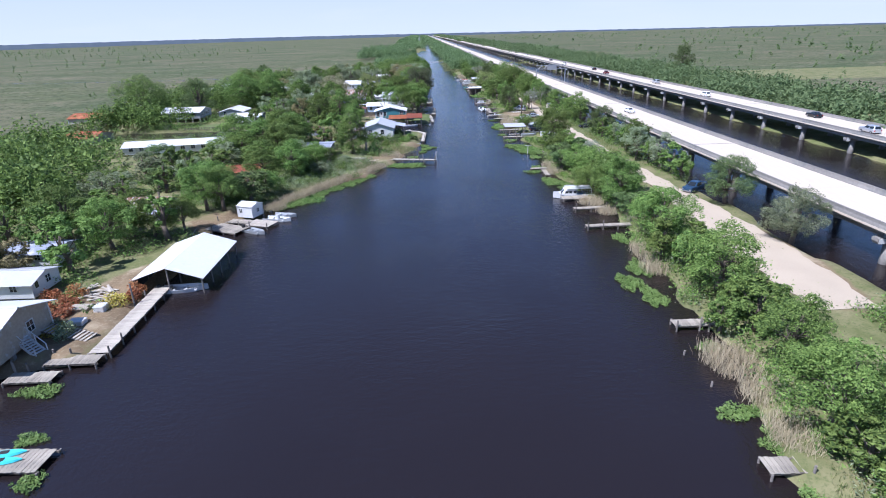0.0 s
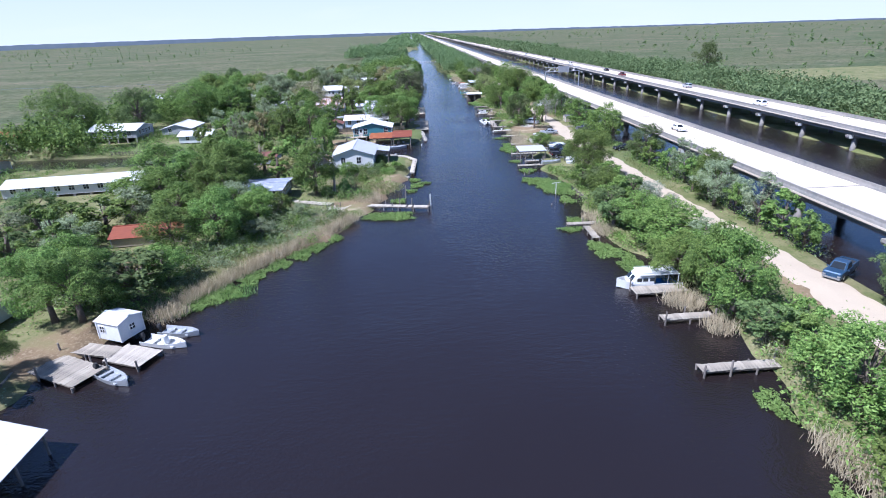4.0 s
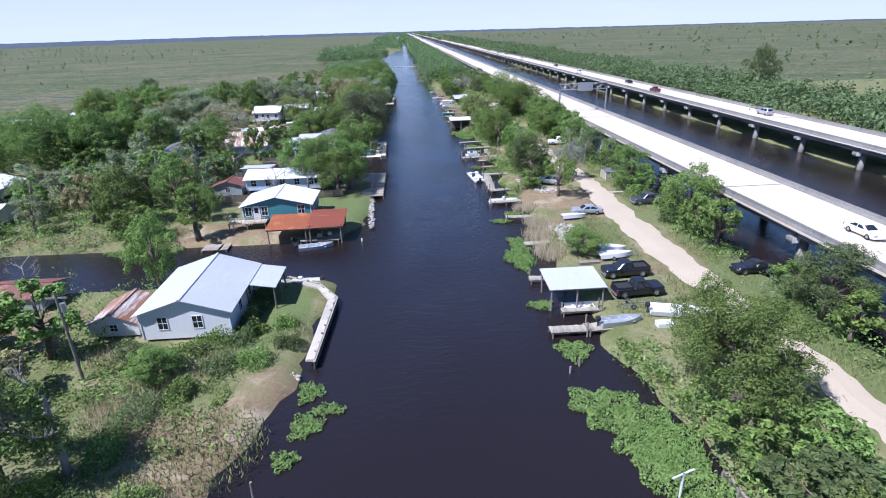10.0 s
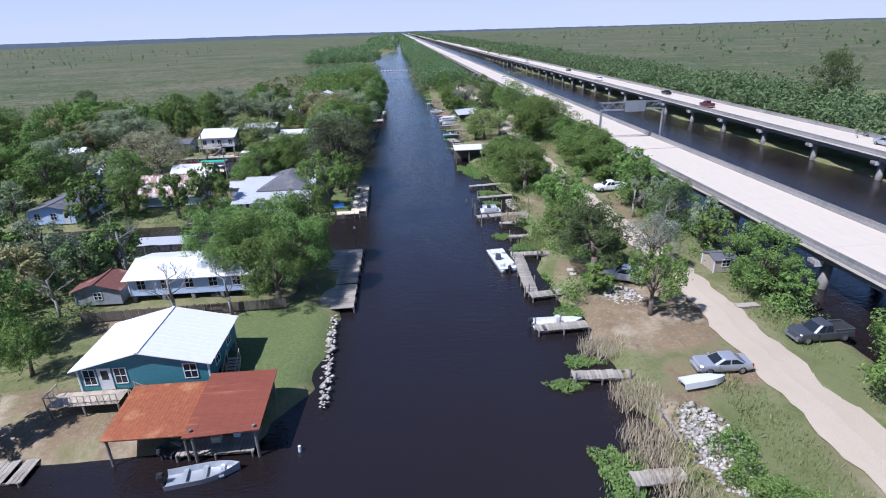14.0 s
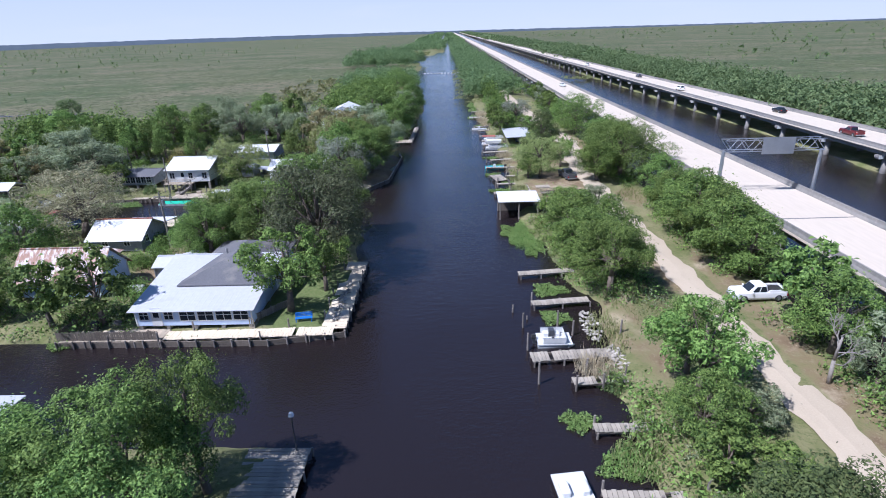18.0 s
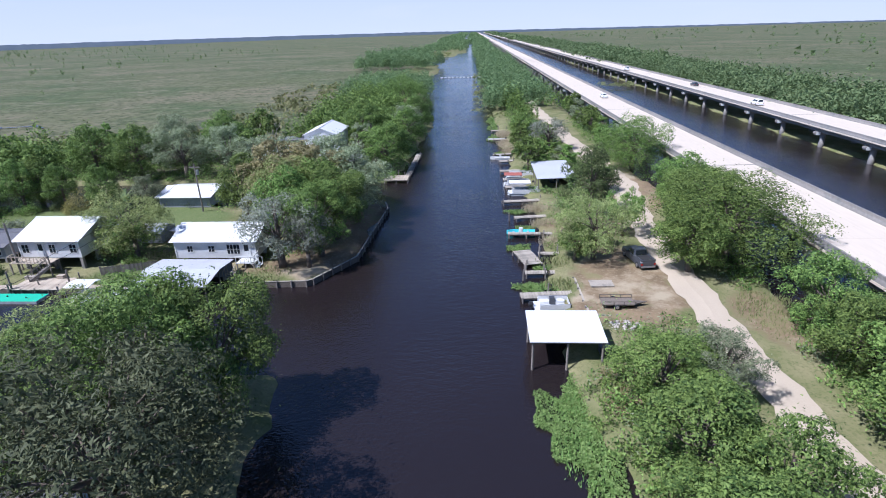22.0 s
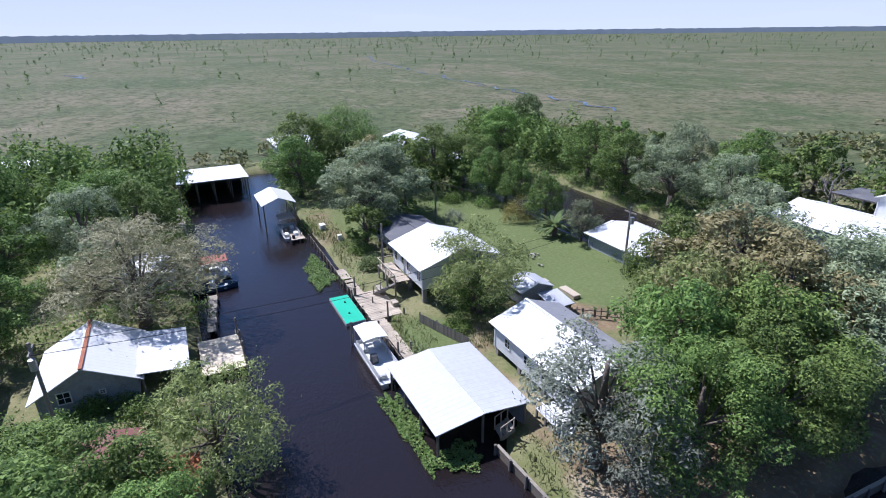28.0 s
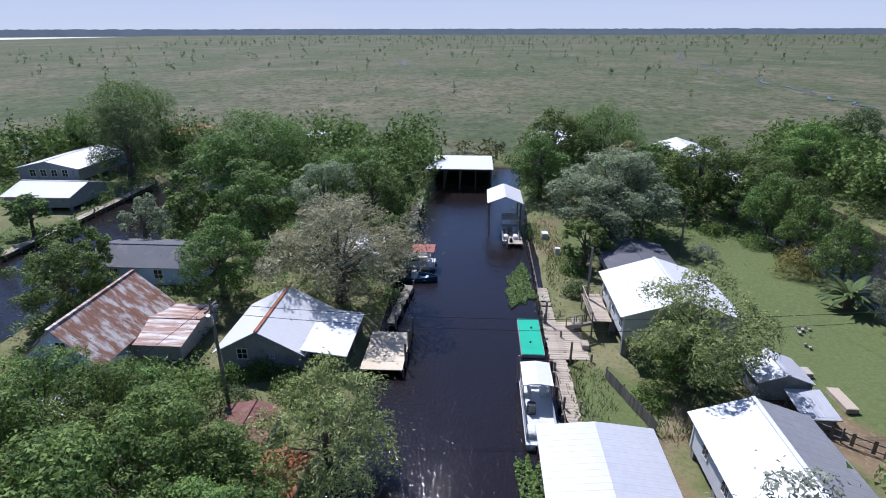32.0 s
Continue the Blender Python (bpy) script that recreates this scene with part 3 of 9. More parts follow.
xs = np.unique(np.concatenate([np.arange(-140, 130.1, 1.5), -140 - np.geomspace(2, 4700, 34), 130 + np.geomspace(2, 4700, 34)]))
ys = np.unique(np.concatenate([np.arange(-40, 440.1, 1.4), -40 - np.geomspace(3, 900, 14), 440 + np.geomspace(2, 4450, 46)]))
gx, gy = np.meshgrid(xs, ys)
soft = np.mean([land_at(gx + dx, gy + dy) for dx in (-1.1, 0, 1.1) for dy in (-1.1, 0, 1.1)], axis=0)
rng = np.random.default_rng(5)
gz = -1.6 + 2.35 * soft + 0.12 * np.sin(gx * 0.31) * np.sin(gy * 0.27) * soft + rng.normal(0, 0.03, gx.shape) * soft
settled = ((gx > -112) & (gx < 104) & (gy > 20) & (gy < 352)) | ((gx > -34) & (gx < 104)) | ((gx > 104) & (gx < 158))
settled |= (gx > -30 - 0.5 * np.maximum(gy - 350, 0)) & (gy < 372) & (gy > 300) & (gx > -80)
cover = np.zeros((*gx.shape, 4), np.float32)
near = (gx > -140) & (gx < 130) & (gy > -40) & (gy < 440)
cover[..., 0] = blobs(gx, gy, DIRT)
cover[..., 1] = blobs(gx, gy, LAWN)
cover[..., 2] = np.where(settled, 0.0, 1.0)
cover[..., 3] = 1
cols, rows = len(xs), len(ys)
idx = np.arange(cols * rows).reshape(rows, cols)
quads = np.stack([idx[:-1, :-1], idx[:-1, 1:], idx[1:, 1:], idx[1:, :-1]], -1).reshape(-1, 4)
me = np_mesh("ground", np.stack([gx, gy, gz], -1).reshape(-1, 3), quads, M_GROUND)
layer = me.color_attributes.new("cover", "FLOAT_COLOR", "POINT")
layer.data.foreach_set("color", cover.reshape(-1, 4).ravel())
me.polygons.foreach_set("use_smooth", [True] * len(me.polygons))
tagged(new("ground", me), "low grassy banks, dirt yards and wide green-brown marsh", "ground", kind="structure")
wg = Geo()
wg.add([(-4800, -900, 0), (4800, -900, 0), (4800, 4880, 0), (-4800, 4880, 0)], [(0, 1, 2, 3)])
part("water", wg, M_WATER)
tagged(bpy.data.objects["water"], "dark brown still bayou water with faint ripples", "water", kind="structure")


def ground_z(x, y):
    i, j = min(max(int(np.searchsorted(ys, y)), 0), rows - 1), min(max(int(np.searchsorted(xs, x)), 0), cols - 1)
    return float(gz[i, j])

# ---- gravel road ----
def strip(points, z, n=6):
    """A flat ribbon with ragged edges along points of (y, left x, right x)."""
    ya = np.arange(points[0][0], points[-1][0] + 0.1, 1.2)
    la = np.interp(ya, [p[0] for p in points], [p[1] for p in points]) + 0.25 * np.sin(ya * 0.8) + 0.15 * np.sin(ya * 2.1)
    ra = np.interp(ya, [p[0] for p in points], [p[2] for p in points]) + 0.25 * np.sin(ya * 0.7 + 2) + 0.15 * np.sin(ya * 1.9)
    vs, fs = [], []
    for k, y in enumerate(ya):
        for i in range(n + 1):
            u = i / n
            vs.append((la[k] * (1 - u) + ra[k] * u, y, z + 0.10 * math.sin(math.pi * u) - 0.03 * math.exp(-((u - 0.3) / 0.1) ** 2) - 0.03 * math.exp(-((u - 0.7) / 0.1) ** 2)))
    for k in range(len(ya) - 1):
        fs += [(k * (n + 1) + i, k * (n + 1) + i + 1, (k + 1) * (n + 1) + i + 1, (k + 1) * (n + 1) + i) for i in range(n)]
    g = Geo()
    g.add(vs, fs)
    return g


ROAD = ((54, 43, 50), (62, 42.8, 51), (75, 43.4, 51.4), (92, 44.4, 50.6), (102, 45, 49.5), (135, 43.2, 47.4), (150, 43.6, 47), (180, 41.3, 46.2), (200, 41.4, 46), (213, 42.6, 46.4), (240, 41.8, 45.2), (260, 41.3, 44.9), (287, 40.6, 44.2), (305, 40.4, 44.4), (320, 41, 45),
        (340, 42.6, 48), (360, 41.5, 46.5), (390, 40, 44), (440, 37.5, 41.5), (520, 36, 39.5))
part("road", strip(ROAD, 0.86), M_GRAVEL)
tagged(bpy.data.objects["road"], "pale shell gravel lane with worn wheel tracks", "road", kind="structure")


# ---- the twin highway bridges ----
def bridge(name, x0, width, y0, y1, span, label):
    """A concrete trestle bridge: per span a deck, two parapets and girders; per bent a cap and two columns."""
    top = thing(name, x0, 0, 0, 0, label, "bridge")
    half = width / 2
    d = Geo()
    d.box(-half, 0, 4.75, half, span - 0.03, 5.05)
    deck = d.mesh("deck", M_CONCRETE)
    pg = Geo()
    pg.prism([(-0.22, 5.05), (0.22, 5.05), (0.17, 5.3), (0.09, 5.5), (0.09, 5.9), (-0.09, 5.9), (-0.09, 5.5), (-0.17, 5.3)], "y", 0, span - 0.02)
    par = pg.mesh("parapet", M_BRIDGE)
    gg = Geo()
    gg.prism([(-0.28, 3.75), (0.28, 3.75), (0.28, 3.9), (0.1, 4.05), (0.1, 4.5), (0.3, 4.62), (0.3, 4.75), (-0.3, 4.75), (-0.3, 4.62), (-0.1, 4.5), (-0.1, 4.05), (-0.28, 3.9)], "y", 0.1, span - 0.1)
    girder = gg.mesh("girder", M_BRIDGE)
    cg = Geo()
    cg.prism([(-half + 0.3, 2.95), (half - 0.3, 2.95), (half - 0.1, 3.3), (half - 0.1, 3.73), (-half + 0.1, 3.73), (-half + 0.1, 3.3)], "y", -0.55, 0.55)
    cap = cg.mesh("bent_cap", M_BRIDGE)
    co = Geo()
    co.tube((0, 0, -1.6), (0, 0, 2.97), 0.62, 0.62, 14)
    column = co.mesh("column", M_BRIDGE, True)
    sg = Geo()
    sg.box(-0.5, -0.58, 3.0, 0.5, -0.55, 3.7)
    plate = sg.mesh("bearing_plate", M_TRIM)
    jg = Geo()
    jg.box(-half + 0.5, -0.16, 5.02, half - 0.5, 0.14, 5.056)
    joint = jg.mesh("expansion_joint", M_GREYROOF)
    ky = y0
    while ky < y1:
        dx = float(lean(ky))
        turn = math.degrees(math.atan2(-(float(lean(ky + span)) - dx), span))
        m = pose(dx, ky, 0, 0, 0, turn)
        for nm, data, xx in (("deck", deck, 0), ("parapet", par, -half + 0.24), ("parapet", par, half - 0.24)):
            part(nm, data, None, top).matrix_basis = m @ pose(xx, 0, 0)
        if ky < 300:
            for xx in (-half + 1.2, -half / 2.6, half / 2.6, half - 1.2):
                part("girder", girder, None, top).matrix_basis = m @ pose(xx, 0, 0)
        else:
            part("girder", girder, None, top).matrix_basis = m @ pose(-half + 1.2, 0, 0)
        part("bent_cap", cap, None, top).matrix_basis = m
        for xx in (-half + 2.2, half - 2.2):
            part("column", column, None, top).matrix_basis = m @ pose(xx, 0, 0)
        if ky < 900 and int(round((ky - y0) / span)) % 4 == 0:
            part("expansion_joint", joint, None, top).matrix_basis = m
        if ky < 500:
            part("bearing_plate", plate, None, top, "white end plate of the bent").matrix_basis = m @ pose(-half + 0.7, 0, 0)
        ky += span
    lg = Geo()
    xa, xb = float(lean(ky)), float(lean(4800))
    lg.add([(xa - half, ky, 4.6), (xa + half, ky, 4.6), (xb + half, 4800, 4.6), (xb - half, 4800, 4.6), (xa - half, ky, 5.05), (xa + half, ky, 5.05), (xb + half, 4800, 5.05), (xb - half, 4800, 5.05)],
           ((0, 3, 2, 1), (4, 5, 6, 7), (0, 1, 5, 4), (1, 2, 6, 5), (2, 3, 7, 6), (3, 0, 4, 7)))
    part("deck", lg, M_CONCRETE, top)
    bents, rails = Geo(), (Geo(), Geo())
    while ky < 1900:
        dx = float(lean(ky))
        bents.box(dx - half + 0.2, ky - 0.55, 2.95, dx + half - 0.2, ky + 0.55, 3.73)
        bents.box(dx - half + 1.2, ky + 0.6, 3.75, dx - half + 1.6, ky + span - 0.1, 4.6)
        for xx in (-half + 2.2, half - 2.2):
            bents.tube((dx + xx, ky, -1.6), (dx + xx, ky, 2.97), 0.62, 0.62, 6)
        for rail, xx in zip(rails, (-half + 0.24, half - 0.24)):
            rail.box(dx + xx - 0.15, ky, 5.04, dx + xx + 0.15, ky + span, 5.9)
        ky += span
    tagged(part("far_bent_row", bents, M_BRIDGE, top), "row of distant bents on round columns", kind="stuff")
    for rail in rails:
        tagged(part("far_parapet", rail, M_BRIDGE, top), "distant stretch of concrete parapet", kind="stuff")
    return top


bridge("highway_bridge", 63.0, 11.6, -95, 640, 18.0, "long pale concrete trestle highway bridge over the canal")
bridge("highway_bridge", 105.6, 12.0, -98, 640, 17.5, "long concrete highway bridge on round columns beside woods")


# ---- foliage ----
def rhombs(centres, size, rng, up=0.35, slim=0.55, facing=None):
    """Leaf clumps: one small pointed leaf face at each centre, turned at random, mostly up or the way given."""
    n = len(centres)
    d = rng.normal(size=(n, 3))
    if facing is not None:
        d = d * 0.42 + facing
        d[:, 2] += up
    else:
        d[:, 2] = np.abs(d[:, 2]) + up
    d /= np.linalg.norm(d, axis=1)[:, None]
    a = rng.normal(size=(n, 3))
    u = np.cross(d, a)
    u /= np.linalg.norm(u, axis=1)[:, None] + 1e-9
    w = np.cross(d, u)
    s = (size * rng.uniform(0.55, 1.45, n))[:, None]
    k = rng.uniform(-0.35, 0.35, n)[:, None]
    v = np.stack([centres - u * s, centres + w * s * slim * 1.25 + u * s * k, centres + u * s * 0.9 - w * s * slim * 0.7], 1)
    return v.reshape(-1, 3), np.arange(3 * n).reshape(n, 3)


def crown_points(rng, n, r, h0, h1, lobes, flat=1.0, airy=0.0):
    """Leaf places and the way they face: sprays round big boughs that stand apart, with gaps between."""
    hc, hh = (h0 + h1) / 2, (h1 - h0) / 2
    bough, cs, rs = [], [], []
    for k in range(lobes):
        t = (k + 0.5) / lobes
        z = 1.0 - 1.75 * t + rng.normal(0, 0.12)
        a = 2.4 * k + rng.normal(0, 0.35)
        q = math.sqrt(max(0.05, 1 - min(1.0, abs(z)) ** 2)) * rng.uniform(0.62, 1.0)
        c = np.array((math.cos(a) * q * r * 0.74, math.sin(a) * q * r * 0.74, hc + z * hh * 0.78))
        bough.append(c)
        big = rng.uniform(0.20, 0.36) * r
        for _ in range(7):
            d = rng.normal(size=3) + np.array((math.cos(a) * 0.5, math.sin(a) * 0.5, 0.45))
            d /= np.linalg.norm(d)
            cs.append(c + d * big * rng.uniform(0.5, 1.15) * np.array((1, 1, 0.8)))
            rs.append(big * rng.uniform(0.30, 0.62) * (1 - 0.35 * airy))
    cs, rs = np.array(cs), np.array(rs)
    pick = rng.choice(len(cs), n * 3, p=rs ** 2 / (rs ** 2).sum())
    d = rng.normal(size=(3 * n, 3))
    d[:, 2] += 0.45
    d /= np.linalg.norm(d, axis=1)[:, None]
    pts = cs[pick] + d * (rs[pick] * rng.uniform(0.72, 1.12, 3 * n))[:, None] * np.array([1, 1, flat])
    stray = rng.random(3 * n) < 0.10
    pts[stray] += d[stray] * (rng.exponential(0.07 * r, stray.sum()))[:, None]
    inner = np.zeros(3 * n, bool)
    for c, q in zip(cs, rs):
        inner |= ((pts - c) ** 2).sum(1) < (0.68 * q) ** 2
    return pts[~inner][:n], d[~inner][:n], bough


def tree_model(name, seed, h, r, leaf, n, size, base=0.25, lobes=22, trunk=None, label="", bark=None, up=0.35, slim=0.55, flat=1.0, airy=0.0):
    rng = np.random.default_rng(seed)
    top = thing(name, 0, 0, -60, 0, label, "tree")
    pts, out, cs = crown_points(rng, n, r, h * base, h, lobes // 2, flat, airy)
    g = Geo()
    tr = trunk or 0.035 * h
    bend = [Vector((rng.normal(0, 0.02 * h), rng.normal(0, 0.02 * h), h * k)) for k in (0.25, 0.5, 0.78)]
    prev, pr = Vector((0, 0, -0.4)), tr * 1.35
    for k, b in enumerate(bend):
        q = tr * (0.9, 0.6, 0.3)[k]
        g.tube(prev, b, pr, q, 7)
        prev, pr = b, q
    for c in cs:
        a = bend[0].lerp(bend[1], rng.uniform(0, 1))
        mid = a.lerp(Vector(c), 0.55) + Vector((0, 0, 0.04 * h))
        g.tube(a, mid, tr * 0.30, tr * 0.18, 5), g.tube(mid, Vector(c), tr * 0.18, tr * 0.06, 5)
    part("trunk", g, bark or M_BARK, top, smooth=True)
    v, f = rhombs(pts, size, rng, up, slim, out)
    part("crown", np_mesh("crown", v, f, leaf), None, top)
    return top


MODELS = {
    "green": [tree_model("tree", 11 + k, 9, 4.0, L_GREEN, 2631, 0.278, 0.18, 26, label="leafy green bankside tree with a broad uneven crown") for k in range(3)],
    "bright": [tree_model("tree", 31 + k, 8, 3.2, L_BRIGHT, 2322, 0.247, 0.12, 22, label="fresh green bushy tree") for k in range(3)],
    "dark": [tree_model("tree", 51 + k, 11, 4.2, L_DARK, 2941, 0.295, 0.15, 28, label="dark green dense tree") for k in range(2)],
    "grey": [tree_model("tree", 71 + k, 9, 3.8, L_GREY, 2631, 0.241, 0.18, 24, label="silvery green willow-like tree", slim=0.35) for k in range(2)],
    "silver": [tree_model("tree", 91, 8.5, 3.4, L_SILVER, 2167, 0.201, 0.2, 20, label="pale silver-leaved tree in thin leaf", slim=0.4)],
    "brown": [tree_model("tree", 95, 9, 4.0, L_BROWN, 2476, 0.263, 0.15, 24, label="tree with brownish spring foliage")],
    "tan": [tree_model("tree", 97, 8, 4.2, L_TAN, 2786, 0.224, 0.12, 26, label="feathery tan-green tree with drooping twigs", slim=0.28, up=0.0)],
    "slim": [tree_model("tree", 101 + k, 10, 2.0, L_BRIGHT, 1548, 0.233, 0.12, 16, label="slim light green cypress tree") for k in range(2)],
}
HERO = {
    "green": tree_model("tree", 201, 10, 5.0, L_GREEN, 14500, 0.138, 0.10, 44, label="big leafy green tree with a wide crown"),
    "bright": tree_model("tree", 202, 8.5, 4.4, L_BRIGHT, 13500, 0.126, 0.07, 40, label="wide bright green tree with dense low foliage"),
    "dark": tree_model("tree", 203, 12, 5.6, L_DARK, 15000, 0.142, 0.10, 46, label="large dark green tree leaning over the water"),
    "grey": tree_model("tree", 204, 9.5, 4.6, L_GREY, 13500, 0.145, 0.12, 40, label="large silvery green tree", slim=0.36),
    "silver": tree_model("tree", 205, 9, 3.9, L_SILVER, 6842, 0.125, 0.16, 28, label="pale silver-leaved tree beside the house", slim=0.4),
    "brown": tree_model("tree", 206, 9.5, 4.6, L_BROWN, 9578, 0.158, 0.12, 34, label="brownish spring tree among green ones"),
    "tan": tree_model("tree", 207, 8.5, 4.8, L_TAN, 17000, 0.13, 0.08, 48, label="wide feathery tan-green tree with drooping twigs", slim=0.26, up=0.0),
    "fine": tree_model("tree", 213, 10, 5.0, L_GREEN, 26000, 0.098, 0.14, 46, label="leafy green tree with fine dense foliage beside the canal"),
    "airy": tree_model("tree", 209, 9, 4.6, L_BRIGHT, 5569, 0.165, 0.26, 26, label="open-crowned fresh green tree on a grey trunk", airy=0.6),
    "pine": tree_model("tree", 210, 15, 7.5, L_PINE, 22000, 0.19, 0.16, 64, label="tall dark grey-green pine with layered boughs", slim=0.36, flat=0.6),
    "big": tree_model("tree", 212, 12, 7.5, L_GREEN, 36000, 0.122, 0.08, 92, label="very large green tree with a dense billowing crown"),
    "olive": tree_model("tree", 211, 7.6, 4.9, L_OLIVE, 11271, 0.139, 0.10, 40, label="feathery olive-green tree leaning over the canal", slim=0.32, up=0.1),
    "slim": tree_model("tree", 208, 11, 2.4, L_BRIGHT, 6842, 0.138, 0.08, 52, label="slim light green cypress tree on the bank"),
}
HEIGHT = {k: v for k, v in (("green", (9, 4.0)), ("bright", (8, 3.2)), ("dark", (11, 4.2)), ("grey", (9, 3.8)), ("silver", (8.5, 3.4)), ("brown", (9, 4.0)), ("tan", (8, 4.2)), ("slim", (10, 2.0)))}
HEROSIZE = {"green": (10, 5.0), "bright": (8.5, 4.4), "dark": (12, 5.6), "grey": (9.5, 4.6), "silver": (9, 3.9), "brown": (9.5, 4.6), "tan": (8.5, 4.8), "slim": (11, 2.4), "airy": (9, 4.6), "fine": (10, 5.0), "pine": (15, 7.5), "olive": (7.6, 4.9), "big": (12, 7.5)}
tree_rng = np.random.default_rng(77)
TREES = []


def tree_at(kind, x, y, h, r, hero=False, z=None):
    """A copy of one of the models, scaled to height h and crown radius r."""
    if hero:
        src, (h0, r0) = HERO[kind], HEROSIZE[kind]
    else:
        src, (h0, r0) = MODELS[kind][int(tree_rng.integers(len(MODELS[kind])))], HEIGHT[kind]
    if hero:
        r, h = r * 1.16, h * 1.06
    m = pose(x, y, ground_z(x, y) if z is None else z, 0, 0, float(tree_rng.uniform(0, 360))) @ Matrix.Diagonal((r / r0, r / r0, h / h0, 1))
    TREES.append((x, y, r))
    return copy_thing(src, m)


# ---- buildings ----
def roof_slab(parent, a, b, c, d, mat, rib=0.6, thick=0.07, label="", name="roof"):
    """One roof slope: eave from a to b, ridge from d to c above it, with raised seams running down the slope."""
    a, b, c, d = (Vector(p) for p in (a, b, c, d))
    n = (b - a).cross(d - a).normalized()
    if n.z < 0:
        n = -n
    run = (b - a).length
    profile = [(0.0, 0.0)]
    if rib:
        k = max(2, int(run / rib))
        for i in range(1, k):
            u = run * i / k
            profile += [(u - 0.05, 0.0), (u - 0.025, 0.008), (u + 0.025, 0.008), (u + 0.05, 0.0)]
    profile.append((run, 0.0))
    m = len(profile)
    vs = []
    for h0 in (0.0, 1.0):
        for p, q in ((a, b), (d, c)):
            for u, h in profile:
                vs.append(p.lerp(q, u / run) + n * (h0 * (thick + h)))
    fs = []
    for i in range(m - 1):
        fs += [(i, m + i, m + i + 1, i + 1), (2 * m + i, 2 * m + i + 1, 3 * m + i + 1, 3 * m + i), (i, i + 1, 2 * m + i + 1, 2 * m + i), (m + i, 3 * m + i, 3 * m + i + 1, m + i + 1)]
    fs += [(0, 2 * m, 3 * m, m), (m - 1, 2 * m - 1, 4 * m - 1, 3 * m - 1)]
    g = Geo()
    g.add(vs, fs)
    return part(name, g, mat, parent, label)


def wall_frame(side, hx, hy):
    """From a wall's own (along, out, up) to the house: S faces -y, E faces +x."""
    return {"S": pose(0, -hy, 0), "N": pose(0, hy, 0, 0, 0, 180), "E": pose(hx, 0, 0, 0, 0, 90), "W": pose(-hx, 0, 0, 0, 0, -90)}[side]


def window(parent, side, hx, hy, along, sill, w, h, bars=True, frame_mat=None):
    m = wall_frame(side, hx, hy)
    g = Geo()
    rings = [[(along + sx * (w / 2 + q), yy, sill + h / 2 + sz * (h / 2 + q)) for sx, sz in ((-1, -1), (1, -1), (1, 1), (-1, 1))] for q, yy in ((0.08, 0.02), (0.08, -0.06), (0.0, -0.06), (0.0, 0.02))]
    g.add([m @ Vector(p) for ring in rings for p in ring], [(4 * k + i, 4 * k + (i + 1) % 4, (4 * k + 4 + (i + 1) % 4) % 16, (4 * k + 4 + i) % 16) for k in range(4) for i in range(4)])
    win = part("window", g, frame_mat or M_TRIM, parent)
    if bars:
        c, q, u, v = 0.025, sill + h / 2, w / 2, h / 2
        bg = Geo()
        bg.prism([(along + a, q + e) for a, e in ((-u, -c), (-c, -c), (-c, -v), (c, -v), (c, -c), (u, -c), (u, c), (c, c), (c, v), (-c, v), (-c, c), (-u, c))], "y", -0.045, -0.02)
        bg.v = [tuple(m @ Vector(p)) for p in bg.v]
        part("glazing_bar", bg, frame_mat or M_TRIM, win)
    p = Geo()
    p.box(along - w / 2, -0.018, sill, along + w / 2, 0.0, sill + h, m)
    part("pane", p, M_GLASS, win)
    return win


def door(parent, side, hx, hy, along, floor, w=0.9, h=2.03, mat=None, glazed=True):
    m = wall_frame(side, hx, hy)
    g = Geo()
    g.box(along - w / 2, -0.05, floor, along + w / 2, 0.0, floor + h, m)
    g.box(along - w / 2 - 0.09, -0.065, floor, along - w / 2, 0.01, floor + h + 0.09, m), g.box(along + w / 2, -0.065, floor, along + w / 2 + 0.09, 0.01, floor + h + 0.09, m)
    g.box(along - w / 2, -0.065, floor + h, along + w / 2, 0.01, floor + h + 0.09, m)
    d = part("door", g, mat or M_TRIM, parent)
    if glazed:
        p = Geo()
        p.box(along - w * 0.32, -0.058, floor + 1.0, along + w * 0.32, -0.049, floor + h - 0.15, m)
        part("pane", p, M_GLASS, d)
    k = Geo()
    k.tube(m @ Vector((along + w * 0.38, -0.11, floor + 0.98)), m @ Vector((along + w * 0.38, -0.05, floor + 0.98)), 0.03, 0.02, 6)
    part("door_handle", k, M_METAL, d)
    return d


